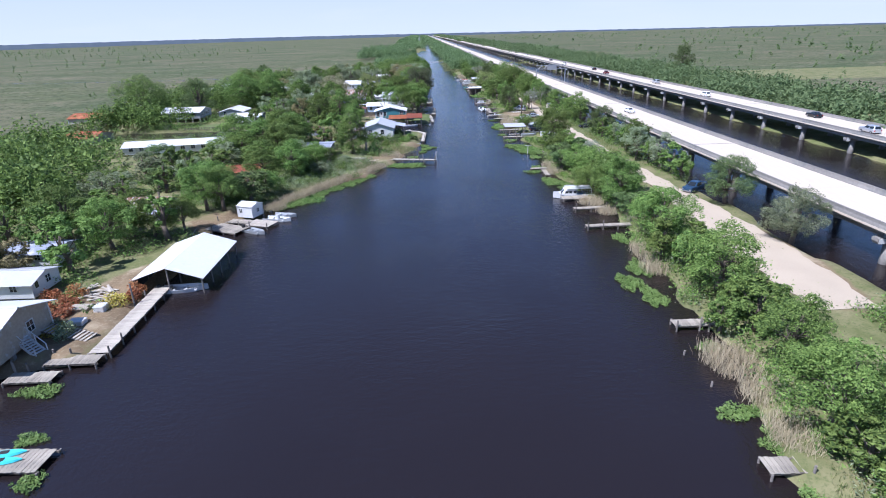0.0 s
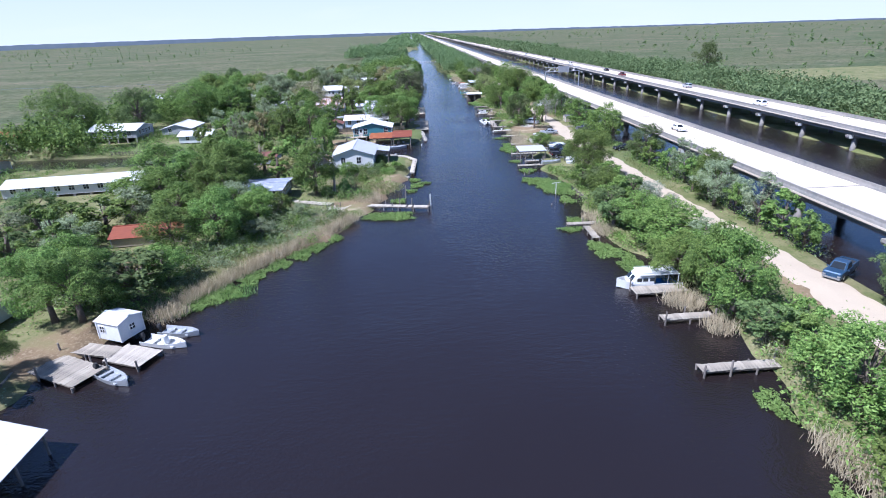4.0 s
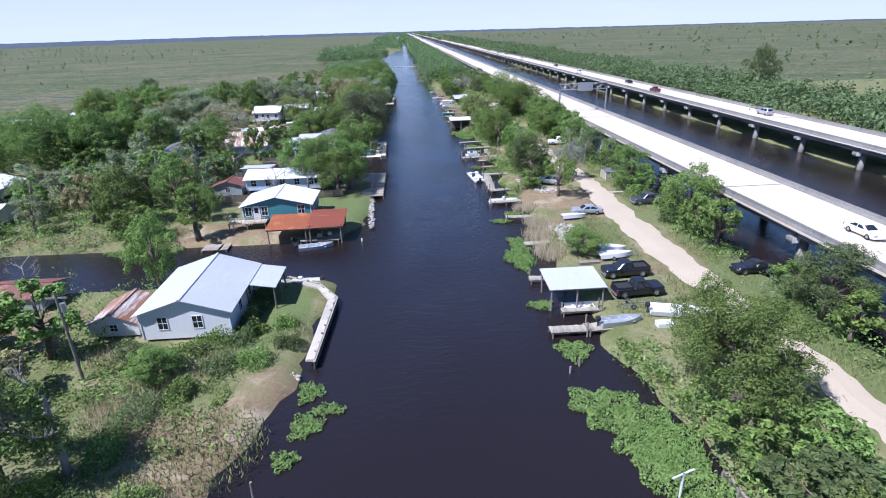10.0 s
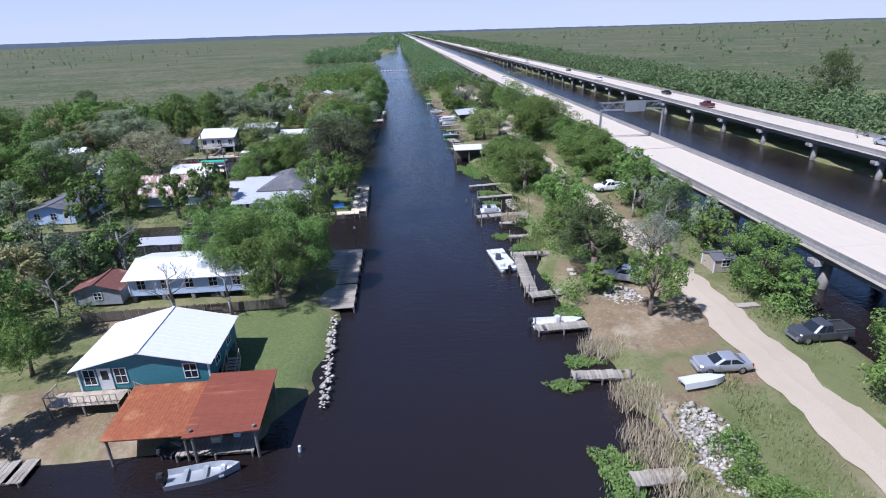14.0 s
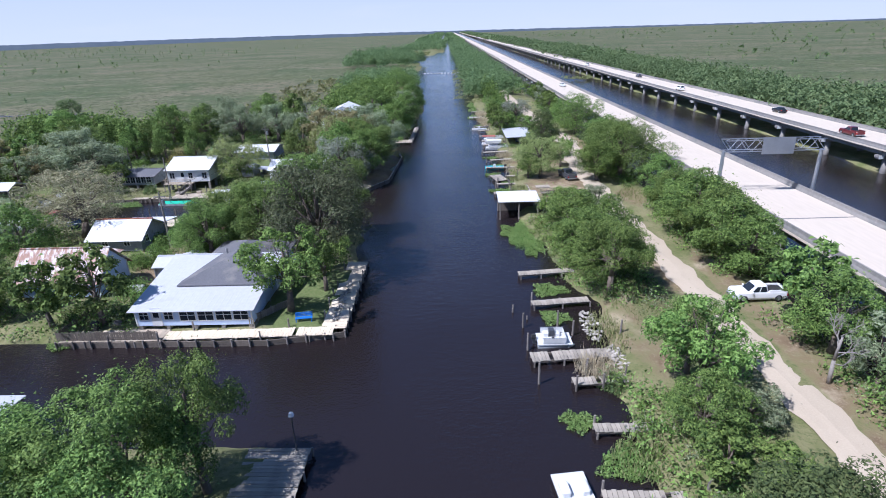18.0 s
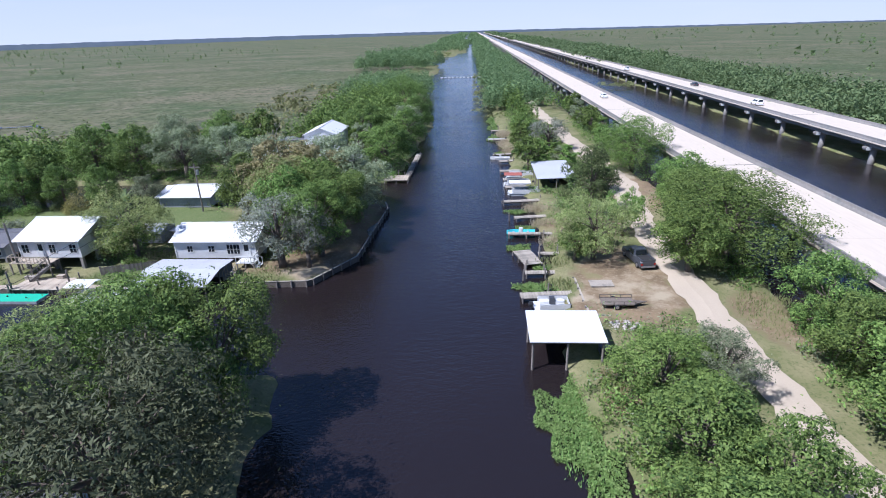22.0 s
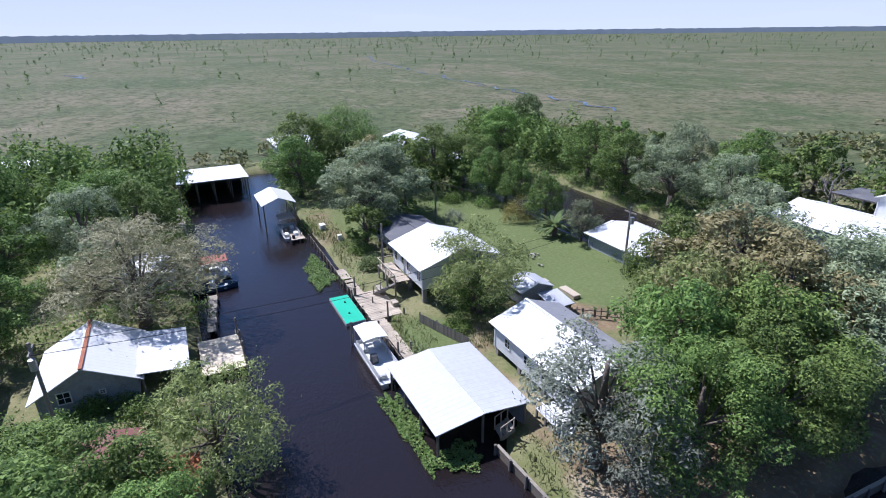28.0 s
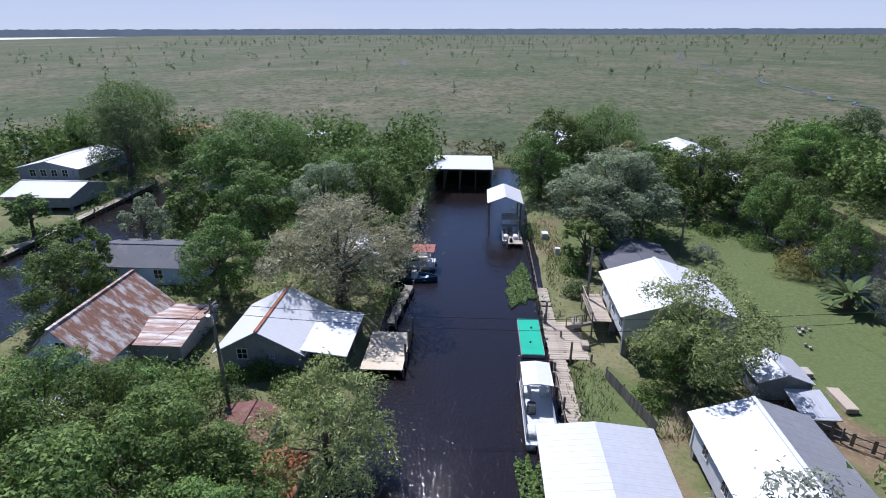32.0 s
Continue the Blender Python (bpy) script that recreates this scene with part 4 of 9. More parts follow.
def house(x0, x1, y0, y1, floor, eave, ridge, axis, roof, wall, label, over=0.45, wins=(), doors=(), rz=0.0, name="house", base=True, rib=0.6, category="house", roof_b=None, split=0.5, z=None, cap=None):
    """A gabled house on piers, its ridge along an axis; wins are (side, along, sill, width, height), doors (side, along)."""
    cx, cy, hx, hy = (x0 + x1) / 2, (y0 + y1) / 2, (x1 - x0) / 2, (y1 - y0) / 2
    gz0 = z if z is not None else max(0.3, ground_z(cx, cy))
    top = thing(name, cx, cy, gz0, rz, label, category)
    f, e, r = floor - gz0, eave - gz0, ridge - gz0
    t = 0.14
    across, along = (hx, hy) if axis == "y" else (hy, hx)
    rc = -across + 2 * across * split      # where the ridge stands across the house
    for side in "SNEW":
        gable = (side in "SN") == (axis == "y")
        half = hx if side in "SN" else hy
        m = wall_frame(side, hx, hy)
        g = Geo()
        if gable:
            s = {"S": 1, "N": -1, "E": 1, "W": -1}[side]
            pts = [(-half, f), (half, f), (half, e), (rc * s, r - 0.02), (-half, e)]
            g.prism(pts, "y", 0.0, t)
        else:
            g.box(-half + t + 0.004, 0.0, f, half - t - 0.004, t, e)
        g.v = [tuple(m @ Vector(p)) for p in g.v]
        part("wall", g, wall, top)
    fg = Geo()
    fg.box(-hx + t + 0.01, -hy + t + 0.01, f - 0.05, hx - t - 0.01, hy - t - 0.01, f + 0.05)
    part("floor_slab", fg, M_POST, top)
    o = over
    for s in (-1, 1):
        run = across - s * rc
        drop = (r - e) / max(run, 0.01) * o
        ex, ez = s * (across + o), e - drop
        al = along + o
        if axis == "y":
            roof_slab(top, (ex, -al, ez), (ex, al, ez), (rc, al, r), (rc, -al, r), roof if s > 0 or roof_b is None else roof_b, rib)
        else:
            roof_slab(top, (-al, ex, ez), (al, ex, ez), (al, rc, r), (-al, rc, r), roof if s < 0 or roof_b is None else roof_b, rib)
    rg = Geo()
    if axis == "y":
        rg.box(rc - 0.14, -along - o, r + 0.03, rc + 0.14, along + o, r + 0.13)
    else:
        rg.box(-along - o, rc - 0.14, r + 0.03, along + o, rc + 0.14, r + 0.13)
    part("ridge_cap", rg, cap or roof, top)
    if base and f > 0.35:
        pg = Geo()
        pg.box(-0.2, -0.2, -0.3, 0.2, 0.2, f - 0.05)
        pier = pg.mesh("pier", M_BRIDGE)
        nx, ny = max(2, int(2 * hx / 2.8)), max(2, int(2 * hy / 2.8))
        for i in range(nx + 1):
            for j in range(ny + 1):
                if i in (0, nx) or j in (0, ny):
                    part("pier", pier, None, top).matrix_basis = pose(-hx + 0.25 + (2 * hx - 0.5) * i / nx, -hy + 0.25 + (2 * hy - 0.5) * j / ny, 0)
    for side, u, sill, w, h in wins:
        window(top, side, hx, hy, u, f + sill, w, h)
    for side, u in doors:
        door(top, side, hx, hy, u, f)
    for sx in (-1, 1):
        for sy in (-1, 1):
            cg = Geo()
            cg.box(sx * hx - 0.07, sy * hy - 0.07, f, sx * hx + 0.07, sy * hy + 0.07, e)
            part("corner_trim", cg, M_TRIM if wall is not M_GREYWALL else M_GREYWALL, top)
    return top


def shelter(x0, x1, y0, y1, z_a, z_b, axis, roof, label, posts=(2, 2), name="boat_shelter", ridge=None, z=None, category="boat shelter", rz=0.0, walls=(), over=0.3, rib=0.5, post_mat=None, wall_mat=None):
    """An open roof on posts; z_a and z_b are its two eaves across the axis, ridge its top if it has one. walls: sides
    that are boarded, or closed by a sheet painted as dark as the shade within.
    """
    cx, cy, hx, hy = (x0 + x1) / 2, (y0 + y1) / 2, (x1 - x0) / 2, (y1 - y0) / 2
    gz0 = ground_z(cx, cy) if z is None else z
    top = thing(name, cx, cy, gz0, rz, label, category)
    a, b = z_a - gz0, z_b - gz0
    if axis == "y":
        if ridge:
            r = ridge - gz0
            roof_slab(top, (-hx, -hy, a), (-hx, hy, a), (0, hy, r), (0, -hy, r), roof, rib), roof_slab(top, (hx, -hy, b), (hx, hy, b), (0, hy, r), (0, -hy, r), roof, rib)
        else:
            roof_slab(top, (-hx, -hy, a), (-hx, hy, a), (hx, hy, b), (hx, -hy, b), roof, rib)
    else:
        if ridge:
            r = ridge - gz0
            roof_slab(top, (-hx, -hy, a), (hx, -hy, a), (hx, 0, r), (-hx, 0, r), roof, rib), roof_slab(top, (-hx, hy, b), (hx, hy, b), (hx, 0, r), (-hx, 0, r), roof, rib)
        else:
            roof_slab(top, (-hx, -hy, a), (hx, -hy, a), (hx, hy, b), (-hx, hy, b), roof, rib)
    nx, ny = posts
    for i in range(nx):
        for j in range(ny):
            x, y = -hx + over + (2 * hx - 2 * over) * i / max(nx - 1, 1), -hy + over + (2 * hy - 2 * over) * j / max(ny - 1, 1)
            u = (x + hx) / (2 * hx) if axis == "y" else (y + hy) / (2 * hy)
            zt = a + (b - a) * u if not ridge else a + (ridge - gz0 - a) * (1 - abs(2 * u - 1))
            g = Geo()
            bottom = min(-0.3, ground_z(cx + x, cy + y) - gz0 - 0.3)
            g.tube((x, y, bottom), (x, y, zt + 0.01), 0.11, 0.10, 8)
            part("post", g, post_mat or M_POST, top)
    for s in (-1, 1):
        bg = Geo()
        if axis == "y":
            bg.box(s * (hx - over) - 0.06, -hy + 0.1, (a if s < 0 else b) - 0.24 + (0.0 if not ridge else 0.05), s * (hx - over) + 0.06, hy - 0.1, (a if s < 0 else b) - 0.03 + (0.0 if not ridge else 0.05))
        else:
            bg.box(-hx + 0.1, s * (hy - over) - 0.06, (a if s < 0 else b) - 0.24, hx - 0.1, s * (hy - over) + 0.06, (a if s < 0 else b) - 0.03)
        part("beam", bg, M_POST, top)
    for side in walls:
        half = hx if side in "SN" else hy
        m = wall_frame(side, hx - over, hy - over)
        wg2 = Geo()
        wg2.box(-half + over, 0, 0.0, half - over, 0.06, min(a, b) - 0.2, m)
        part("wall", wg2, wall_mat or M_GREYWALL, top)
    return top


# homes on the west bank, south to north
house(-46.5, -38.5, 47.5, 56.5, 1.3, 4.1, 5.6, "x", M_WHITEROOF, M_TANWALL, "weathered tan house with a white metal roof beside the dock", wins=(("E", 1.5, 1.0, 0.9, 1.1), ("N", 0, 1.0, 1.0, 1.0)), over=0.7)
house(-51.5, -45.2, 63.5, 68.5, 1.1, 3.0, 3.7, "x", M_GALV, M_WHITEWALL, "small white house with a grey metal roof behind red shrubs", wins=(("S", -1.5, 0.9, 0.8, 0.9), ("S", 1, 0.9, 0.8, 0.9), ("E", 0.5, 0.9, 0.8, 0.9)), doors=(("E", -1.6),))
house(-56, -49, 74, 79, 1.0, 2.8, 3.4, "x", M_BLUEGREY, M_WHITEWALL, "old low shed house with a patchy dark roof under trees", wins=(("S", 1, 0.8, 0.8, 0.8),))
house(-52.4, -43.4, 94.6, 100.6, 0.9, 2.6, 3.6, "x", M_RUSTWHITE, M_WHITEWALL, "small white house with a rust-streaked roof among trees", wins=(("E", 0, 0.8, 0.9, 1.0), ("S", 2, 0.8, 0.9, 1.0)), rz=-4)
house(-46.4, -43.4, 92.2, 94.5, 0.9, 2.3, 2.6, "x", M_GALV, M_WHITEWALL, "screened white porch lean-to beside the rust-streaked house", name="porch", category="porch", over=0.2)
house(-30.4, -27.4, 93.4, 96.2, 0.62, 2.6, 3.0, "x", M_WHITEROOF, M_WHITEWALL, "little white shed with a pale roof on the landing", wins=(("S", -0.8, 0.8, 0.6, 0.7), ("E", 0.1, 0.8, 0.6, 0.6)), name="shed", category="shed", over=0.15, rz=-22)
house(-43.2, -33.6, 120.4, 126.0, 0.9, 2.3, 3.2, "x", M_RUSTRED, M_TANWALL, "collapsing shack with a dark rusty roof in the thicket", name="shack", category="shack", over=0.3, rz=8)
house(-31.5, -22.5, 138.8, 146.8, 1.5, 3.4, 3.7, "x", M_BLUEGREY, M_GREYWALL, "low screened house with a blue-grey roof beside the pier", over=0.5,
      wins=tuple(("E", -3.4 + 1.15 * k, 0.5, 0.95, 1.2) for k in range(7)) + tuple(("S", -3.6 + 1.2 * k, 0.5, 0.95, 1.2) for k in range(7)))
house(-16.6, -7.9, 163, 174, 1.05, 4.0, 5.4, "y", M_GALV, M_WHITEWALL, "white gabled house with a pale grey metal roof", over=0.5,
      wins=(("S", -2.2, 1.1, 0.9, 1.3), ("S", 1.2, 1.1, 0.9, 1.3), ("E", -2, 1.1, 0.9, 1.2), ("E", 1.5, 1.1, 0.9, 1.2)), doors=(("E", 4.2),))
shelter(-8.2, -4.6, 168.8, 174.4, 3.9, 3.3, "y", M_GALV, "grey metal lean-to porch roof at the white house", name="porch_roof", category="porch", posts=(2, 3))
house(-22.3, -17.6, 164.2, 169.6, 1.0, 2.5, 3.5, "y", M_RUSTWHITE, M_WHITEWALL, "small white outbuilding with a rust-streaked roof", over=0.3, name="shed", category="shed", wins=(("S", 0, 0.6, 0.7, 0.7),))
house(-38.2, -31.2, 171, 176, 1.0, 2.6, 3.3, "x", M_RUSTDARK, M_GREYWALL, "grey waterside shed with a brown and grey roof", over=0.3, name="shed", category="shed")
house(-53.0, -46.6, 157.4, 161.6, 0.9, 2.3, 2.9, "x", M_RUSTWHITE, M_GREYWALL, "low shed with a rust-streaked roof by the side canal", name="shed", category="shed", over=0.3, rz=8)
house(-79.0, -54.0, 150.6, 157.2, 1.2, 3.1, 4.0, "x", M_WHITEROOF, M_WHITEWALL, "long white house with a white metal roof among trees", wins=tuple(("S", -10.5 + 2.6 * k, 0.8, 1.0, 1.1) for k in range(9)), rz=8)
house(-54, -47.8, 172.2, 176.0, 1.0, 2.6, 3.1, "x", M_RUSTWHITE, M_TANWALL, "shed with a rust-striped roof beside the side canal", name="shed", category="shed", over=0.3)
house(-106, -96, 166, 177, 1.0, 3.0, 4.2, "x", M_RUST, M_TANWALL, "rust-roofed house among trees", wins=(("S", 0, 0.8, 0.9, 1.0),))
# the strip beyond the first side canal
TEAL = house(-16.0, -5.4, 197.2, 204.4, 2.0, 4.2, 5.5, "y", M_WHITEROOF, M_TEAL, "raised teal house with a white metal roof and white windows", over=0.45,
             wins=(("S", -4.4, 0.6, 0.9, 1.4), ("S", -1.9, 0.6, 0.9, 1.4), ("S", 3.8, 0.7, 1.0, 1.3), ("E", -1.5, 0.7, 1.0, 1.2), ("E", 1.6, 0.7, 1.0, 1.2)), doors=(("S", -3.15),))
house(-20.6, -6.8, 216, 223.6, 1.6, 3.8, 4.7, "x", M_WHITEROOF, M_PALEBLUE, "pale blue house with a white metal roof under bare trees", over=0.5, wins=tuple(("S", -5.5 + 2.7 * k, 0.8, 0.9, 1.2) for k in range(5)), doors=(("S", 6.2),))
house(-26.5, -21.5, 215.5, 219.5, 1.0, 2.9, 3.7, "y", M_RUSTDARK, M_GREYWALL, "grey shed with a rusty roof edge behind the fence", name="shed", category="shed", over=0.4, wins=(("S", 0, 0.7, 0.8, 0.8),))
shelter(-27.0, -19.0, 229.6, 233.6, 2.7, 2.5, "x", M_GALV, "grey metal boat shelter over the side canal", z=0.0, posts=(3, 2))
house(-66, -57.2, 202, 208, 1.2, 3.2, 4.1, "x", M_WHITEROOF, M_WHITEWALL, "white house with a white roof in a clearing", wins=(("S", -2, 0.8, 0.9, 1.1), ("S", 1.5, 0.8, 0.9, 1.1)))
house(-77.0, -68.2, 216.5, 227.0, 1.4, 3.2, 4.4, "y", M_WHITEROOF, M_GREYWALL, "grey house with a broad white roof and porch", wins=(("E", 0, 0.8, 1, 1.1), ("S", -2, 0.8, 1, 1.1)))
house(-95, -81, 208.5, 219.5, 2.2, 4.4, 5.6, "x", M_WHITEROOF, M_GREYWALL, "raised grey house with a white roof and a shaded porch", wins=tuple(("E", -3 + 2 * k, 0.7, 1.0, 1.2) for k in range(4)) + tuple(("S", -5 + 2.5 * k, 0.7, 1.0, 1.2) for k in range(5)))
house(-113, -108, 356.6, 361.6, 1.0, 2.6, 3.3, "x", M_WHITEROOF, M_GREYWALL, "white-roofed hut at the marsh edge", over=0.3)
house(-128.5, -121, 248.5, 256.5, 1.0, 2.8, 3.6, "y", M_WHITEROOF, M_GREYWALL, "white-roofed cabin behind the trees", over=0.4)
house(-131, -117, 212, 222, 1.0, 3.0, 4.2, "x", M_RUST, M_TANWALL, "rust-roofed house at the marsh edge")
# the strip beyond the second side canal
B_HOUSE = house(-17.4, -5.2, 246.9, 258.6, 1.2, 3.1, 4.7, "x", M_GALV, M_PALEBLUE, "pale blue waterside house with a wide grey metal roof", over=0.5, split=0.93,
                wins=(("S", -5.2, 0.75, 0.9, 1.0), ("S", -2.6, 0.75, 0.9, 1.0), ("S", -0.6, 0.6, 1.6, 1.2), ("S", 1.3, 0.6, 1.6, 1.2), ("S", 3.2, 0.6, 1.6, 1.2), ("S", 5.0, 0.6, 1.5, 1.2)), doors=(("S", -3.9), ("E", 3)))
def hipped_wing(x0, x1, y0, y1, floor, eave, ridge, label):
    """A wing under a shingled roof with four slopes."""
    cx, cy, hx, hy = (x0 + x1) / 2, (y0 + y1) / 2, (x1 - x0) / 2, (y1 - y0) / 2
    top = thing("house_wing", cx, cy, 0.7, 0, label, "house")
    f, e, r, o = floor - 0.7, eave - 0.7, ridge - 0.7, 0.4
    for side in "SNEW":
        half = hx if side in "SN" else hy - 0.15
        g = Geo()
        g.box(-half, 0, f, half, 0.14, e, wall_frame(side, hx, hy))
        part("wall", g, M_PALEBLUE, top)
    q = hy - hx * 0.9
    c = [Vector(v) for v in ((-hx - o, -hy - o, e - 0.1), (hx + o, -hy - o, e - 0.1), (hx + o, hy + o, e - 0.1), (-hx - o, hy + o, e - 0.1), (0, -q, r), (0, q, r))]
    up = Vector((0, 0, 0.08))
    for face in ((0, 1, 4), (1, 2, 5, 4), (2, 3, 5), (3, 0, 4, 5)):
        n = len(face)
        g = Geo()
        g.add([c[k] for k in face] + [c[k] + up for k in face], [tuple(range(n)), tuple(range(2 * n - 1, n - 1, -1))] + [(k, (k + 1) % n, n + (k + 1) % n, n + k) for k in range(n)])
        part("roof", g, M_GREYROOF, top)
    for x, y in ((1.2, 1.0), (-1.5, -0.5)):
        g = Geo()
        g.tube((x, y, e + 0.3), (x, y, r + 0.15), 0.12, 0.12, 8)
        part("vent_pipe", g, M_METAL, top)
    window(top, "E", hx, hy, 1.0, f + 0.8, 1.0, 1.1)


hipped_wing(-14.2, -5.2, 251.2, 264.0, 1.2, 3.95, 5.6, "taller house wing with a dark grey hipped shingle roof")
house(-21.8, -18.8, 259.2, 262.8, 0.9, 2.6, 3.3, "x", M_GALV, M_GREYWALL, "small grey shed with a pale metal roof", over=0.25, name="shed", category="shed", wins=(("S", 0.4, 0.7, 0.6, 0.6),))
house(-36.0, -26.0, 254.5, 260.5, 1.0, 3.2, 6.0, "x", M_RUSTWHITE, M_PALEBLUE, "old pale blue house under a steep rust-streaked roof", over=0.5, wins=(("E", 0.3, 2.6, 0.8, 1.1), ("E", -1.6, 0.8, 0.8, 1.0)), roof_b=M_RUSTWHITE)
house(-36.2, -29.6, 260.7, 265.0, 1.0, 2.6, 3.1, "y", M_RUSTWHITE, M_GREYWALL, "low annex with a rusted patchy roof", over=0.4, name="annex", category="annex")
house(-51.0, -43.6, 247.0, 259.3, 1.0, 3.3, 4.2, "y", M_GREYROOF, M_PALEBLUE, "long pale blue house with a dark grey roof among trees", rib=0, over=0.5, wins=(("S", -2.2, 0.8, 0.9, 1.1), ("S", 0.4, 0.8, 0.9, 1.1), ("E", -3, 0.8, 0.9, 1.0), ("E", 2, 0.8, 0.9, 1.0)), doors=(("S", 2.4),))
G_HOUSE = house(-36.2, -28.9, 269.0, 275.6, 1.0, 2.9, 4.7, "x", M_WHITEROOF, M_GREYWALL, "weathered grey house with a pale patched metal roof by the canal", over=0.55, wins=(("E", -1.6, 0.9, 0.8, 0.9), ("E", 0.9, 1.0, 0.3, 0.3), ("S", 1.6, 0.8, 0.8, 0.9), ("S", -1.6, 0.8, 0.8, 0.9)), rib=0.45, cap=M_RUST)
shelter(-35.8, -28.6, 275.7, 279.5, 3.0, 2.55, "x", M_WHITEROOF, "white lean-to porch roof with a dark screened room", name="porch_roof", category="porch", posts=(3, 2), walls=("W",))
house(-22.4, -18.0, 272.6, 276.0, 0.9, 2.2, 2.6, "x", M_RUSTDARK, M_GREYWALL, "low shed with a dark red rusty roof in the bushes", name="shed", category="shed", over=0.3)
house(-18.4, -15.2, 276.6, 279.2, 0.9, 1.9, 2.3, "x", M_RUST, M_TANWALL, "low rusty-roofed hut among shrubs", name="shed", category="shed", over=0.25)
house(-20.0, -17.2, 260.9, 263.6, 0.9, 2.5, 2.9, "y", M_GALV, M_RUSTDARK, "small shed with a pale metal roof and brown walls", name="shed", category="shed", over=0.25)
house(-55, -49, 274, 279, 1.0, 3.0, 3.6, "x", M_WHITEROOF, M_WHITEWALL, "white-roofed cabin under a tan tree", over=0.4)
# the strip beyond the third side canal
shelter(-21.8, -12.4, 294.0, 301.8, 2.2, 2.3, "x", M_GALV, "wide pale metal roof of an open boat shelter at the bulkhead", z=0.0, posts=(4, 3), ridge=2.7, walls=("N",), wall_mat=M_GREYWALL)
D_HOUSE = house(-21.3, -10.5, 304.2, 311.0, 1.5, 4.0, 5.2, "x", M_WHITEROOF, M_WHITEWALL, "white raised cottage with a white and grey metal roof", over=0.45, roof_b=M_DULLROOF, wins=(("S", -3.4, 0.9, 0.7, 0.8), ("S", -0.5, 0.9, 0.8, 0.8), ("S", 2.0, 0.6, 0.8, 1.3), ("S", 2.9, 0.6, 0.8, 1.3), ("W", 0, 0.9, 0.8, 0.9)), doors=(("S", 4.2),))
house(-30.6, -27.4, 311.2, 315.0, 0.9, 2.5, 3.2, "x", M_GALV, M_GREYWALL, "small shed with a pale metal roof behind the cottage", over=0.2, name="shed", category="shed")
shelter(-27.0, -24.0, 312.8, 315.4, 2.2, 1.8, "y", M_GALV, "low lean-to roof beside the shed", name="lean_to", category="lean-to", posts=(2, 2), walls=("N", "E"))
E_HOUSE = house(-41.2, -33.0, 302.4, 311.6, 2.4, 4.9, 6.4, "x", M_WHITEROOF, M_WHITEWALL, "white raised house with a white metal roof above a timber deck", over=0.5, wins=(("S", -3.3, 0.7, 0.9, 1.1), ("S", 3.2, 0.7, 0.9, 1.1), ("S", 0.4, 0.7, 0.8, 1.1), ("E", 1, 0.7, 0.9, 1.1)), doors=(("S", -1.2),))
house(-53, -45.5, 304.5, 311, 1.4, 3.3, 4.0, "x", M_GREYROOF, M_GREYWALL, "dark screened cabin with a flat grey roof under trees", over=0.6, rib=0, wins=tuple(("S", -2.8 + 1.1 * k, 0.5, 0.9, 1.2) for k in range(6)))
shelter(-72.0, -65.0, 291.2, 296.2, 4.3, 4.3, "x", M_WHITEROOF, "white gabled boat shelter on tall dark posts", z=0.0, posts=(2, 2), ridge=5.3)
shelter(-100, -87, 280.5, 292.5, 3.3, 3.7, "y", M_WHITEROOF, "long white-roofed boat house at the canal's end", z=0.0, posts=(4, 5), walls=("W",), wall_mat=M_SHADE)
house(-122, -105, 302, 311, 2.2, 4.0, 5.0, "x", M_WHITEROOF, M_GREYWALL, "raised house with a long white roof behind the canal", wins=tuple(("S", -6 + 2.4 * k, 0.7, 1, 1.1) for k in range(6)) + (("E", 0, 0.7, 1, 1.1),))
shelter(-89.5, -80.5, 330.8, 335.8, 3.0, 3.0, "x", M_WHITEROOF, "white-roofed boat shelter on a side canal", z=0.0, posts=(3, 2), ridge=3.8)
house(-116, -100, 329.5, 338, 1.3, 3.2, 4.4, "x", M_WHITEROOF, M_WHITEWALL, "white house with a bright roof at the marsh edge", wins=(("S", 0, 0.8, 1, 1), ("E", 0, 0.8, 1, 1)))
house(-37.5, -28.5, 328.8, 337.0, 0.8, 2.8, 3.6, "x", M_WHITEROOF, M_GREYWALL, "low white-roofed boat house behind trees", z=0.3, over=0.6)
# beyond the fourth side canal
house(-28.5, -12.4, 352.8, 364.0, 1.2, 4.2, 5.6, "x", M_WHITEROOF, M_GREYWALL, "grey house with a wide bright white roof near the point", over=0.6, wins=(("S", 2, 0.8, 1.2, 1.3), ("S", 5.5, 0.8, 1.2, 1.3), ("E", -2, 0.8, 1, 1.2)))
house(-20.6, -13.4, 361.0, 372.0, 4.0, 7.6, 9.0, "y", M_WHITEROOF, M_WHITEWALL, "upper storey of a white house with a white roof", over=0.4, name="house_wing", wins=(("S", -1.5, 1.2, 0.9, 1.0), ("S", 1.5, 1.2, 0.9, 1.0)), z=0.7)
shelter(-29, -20.5, 366, 374, 5.4, 5.0, "x", M_GREYROOF, "dark flat-roofed porch behind the white house", posts=(3, 2), rib=0, name="porch_roof", category="porch")
shelter(-11.8, -7.2, 352.5, 360, 3.4, 3.0, "y", M_GREYROOF, "dark shaded side porch", posts=(2, 3), rib=0, name="porch_roof", category="porch", walls=("N",), wall_mat=M_SHADE)

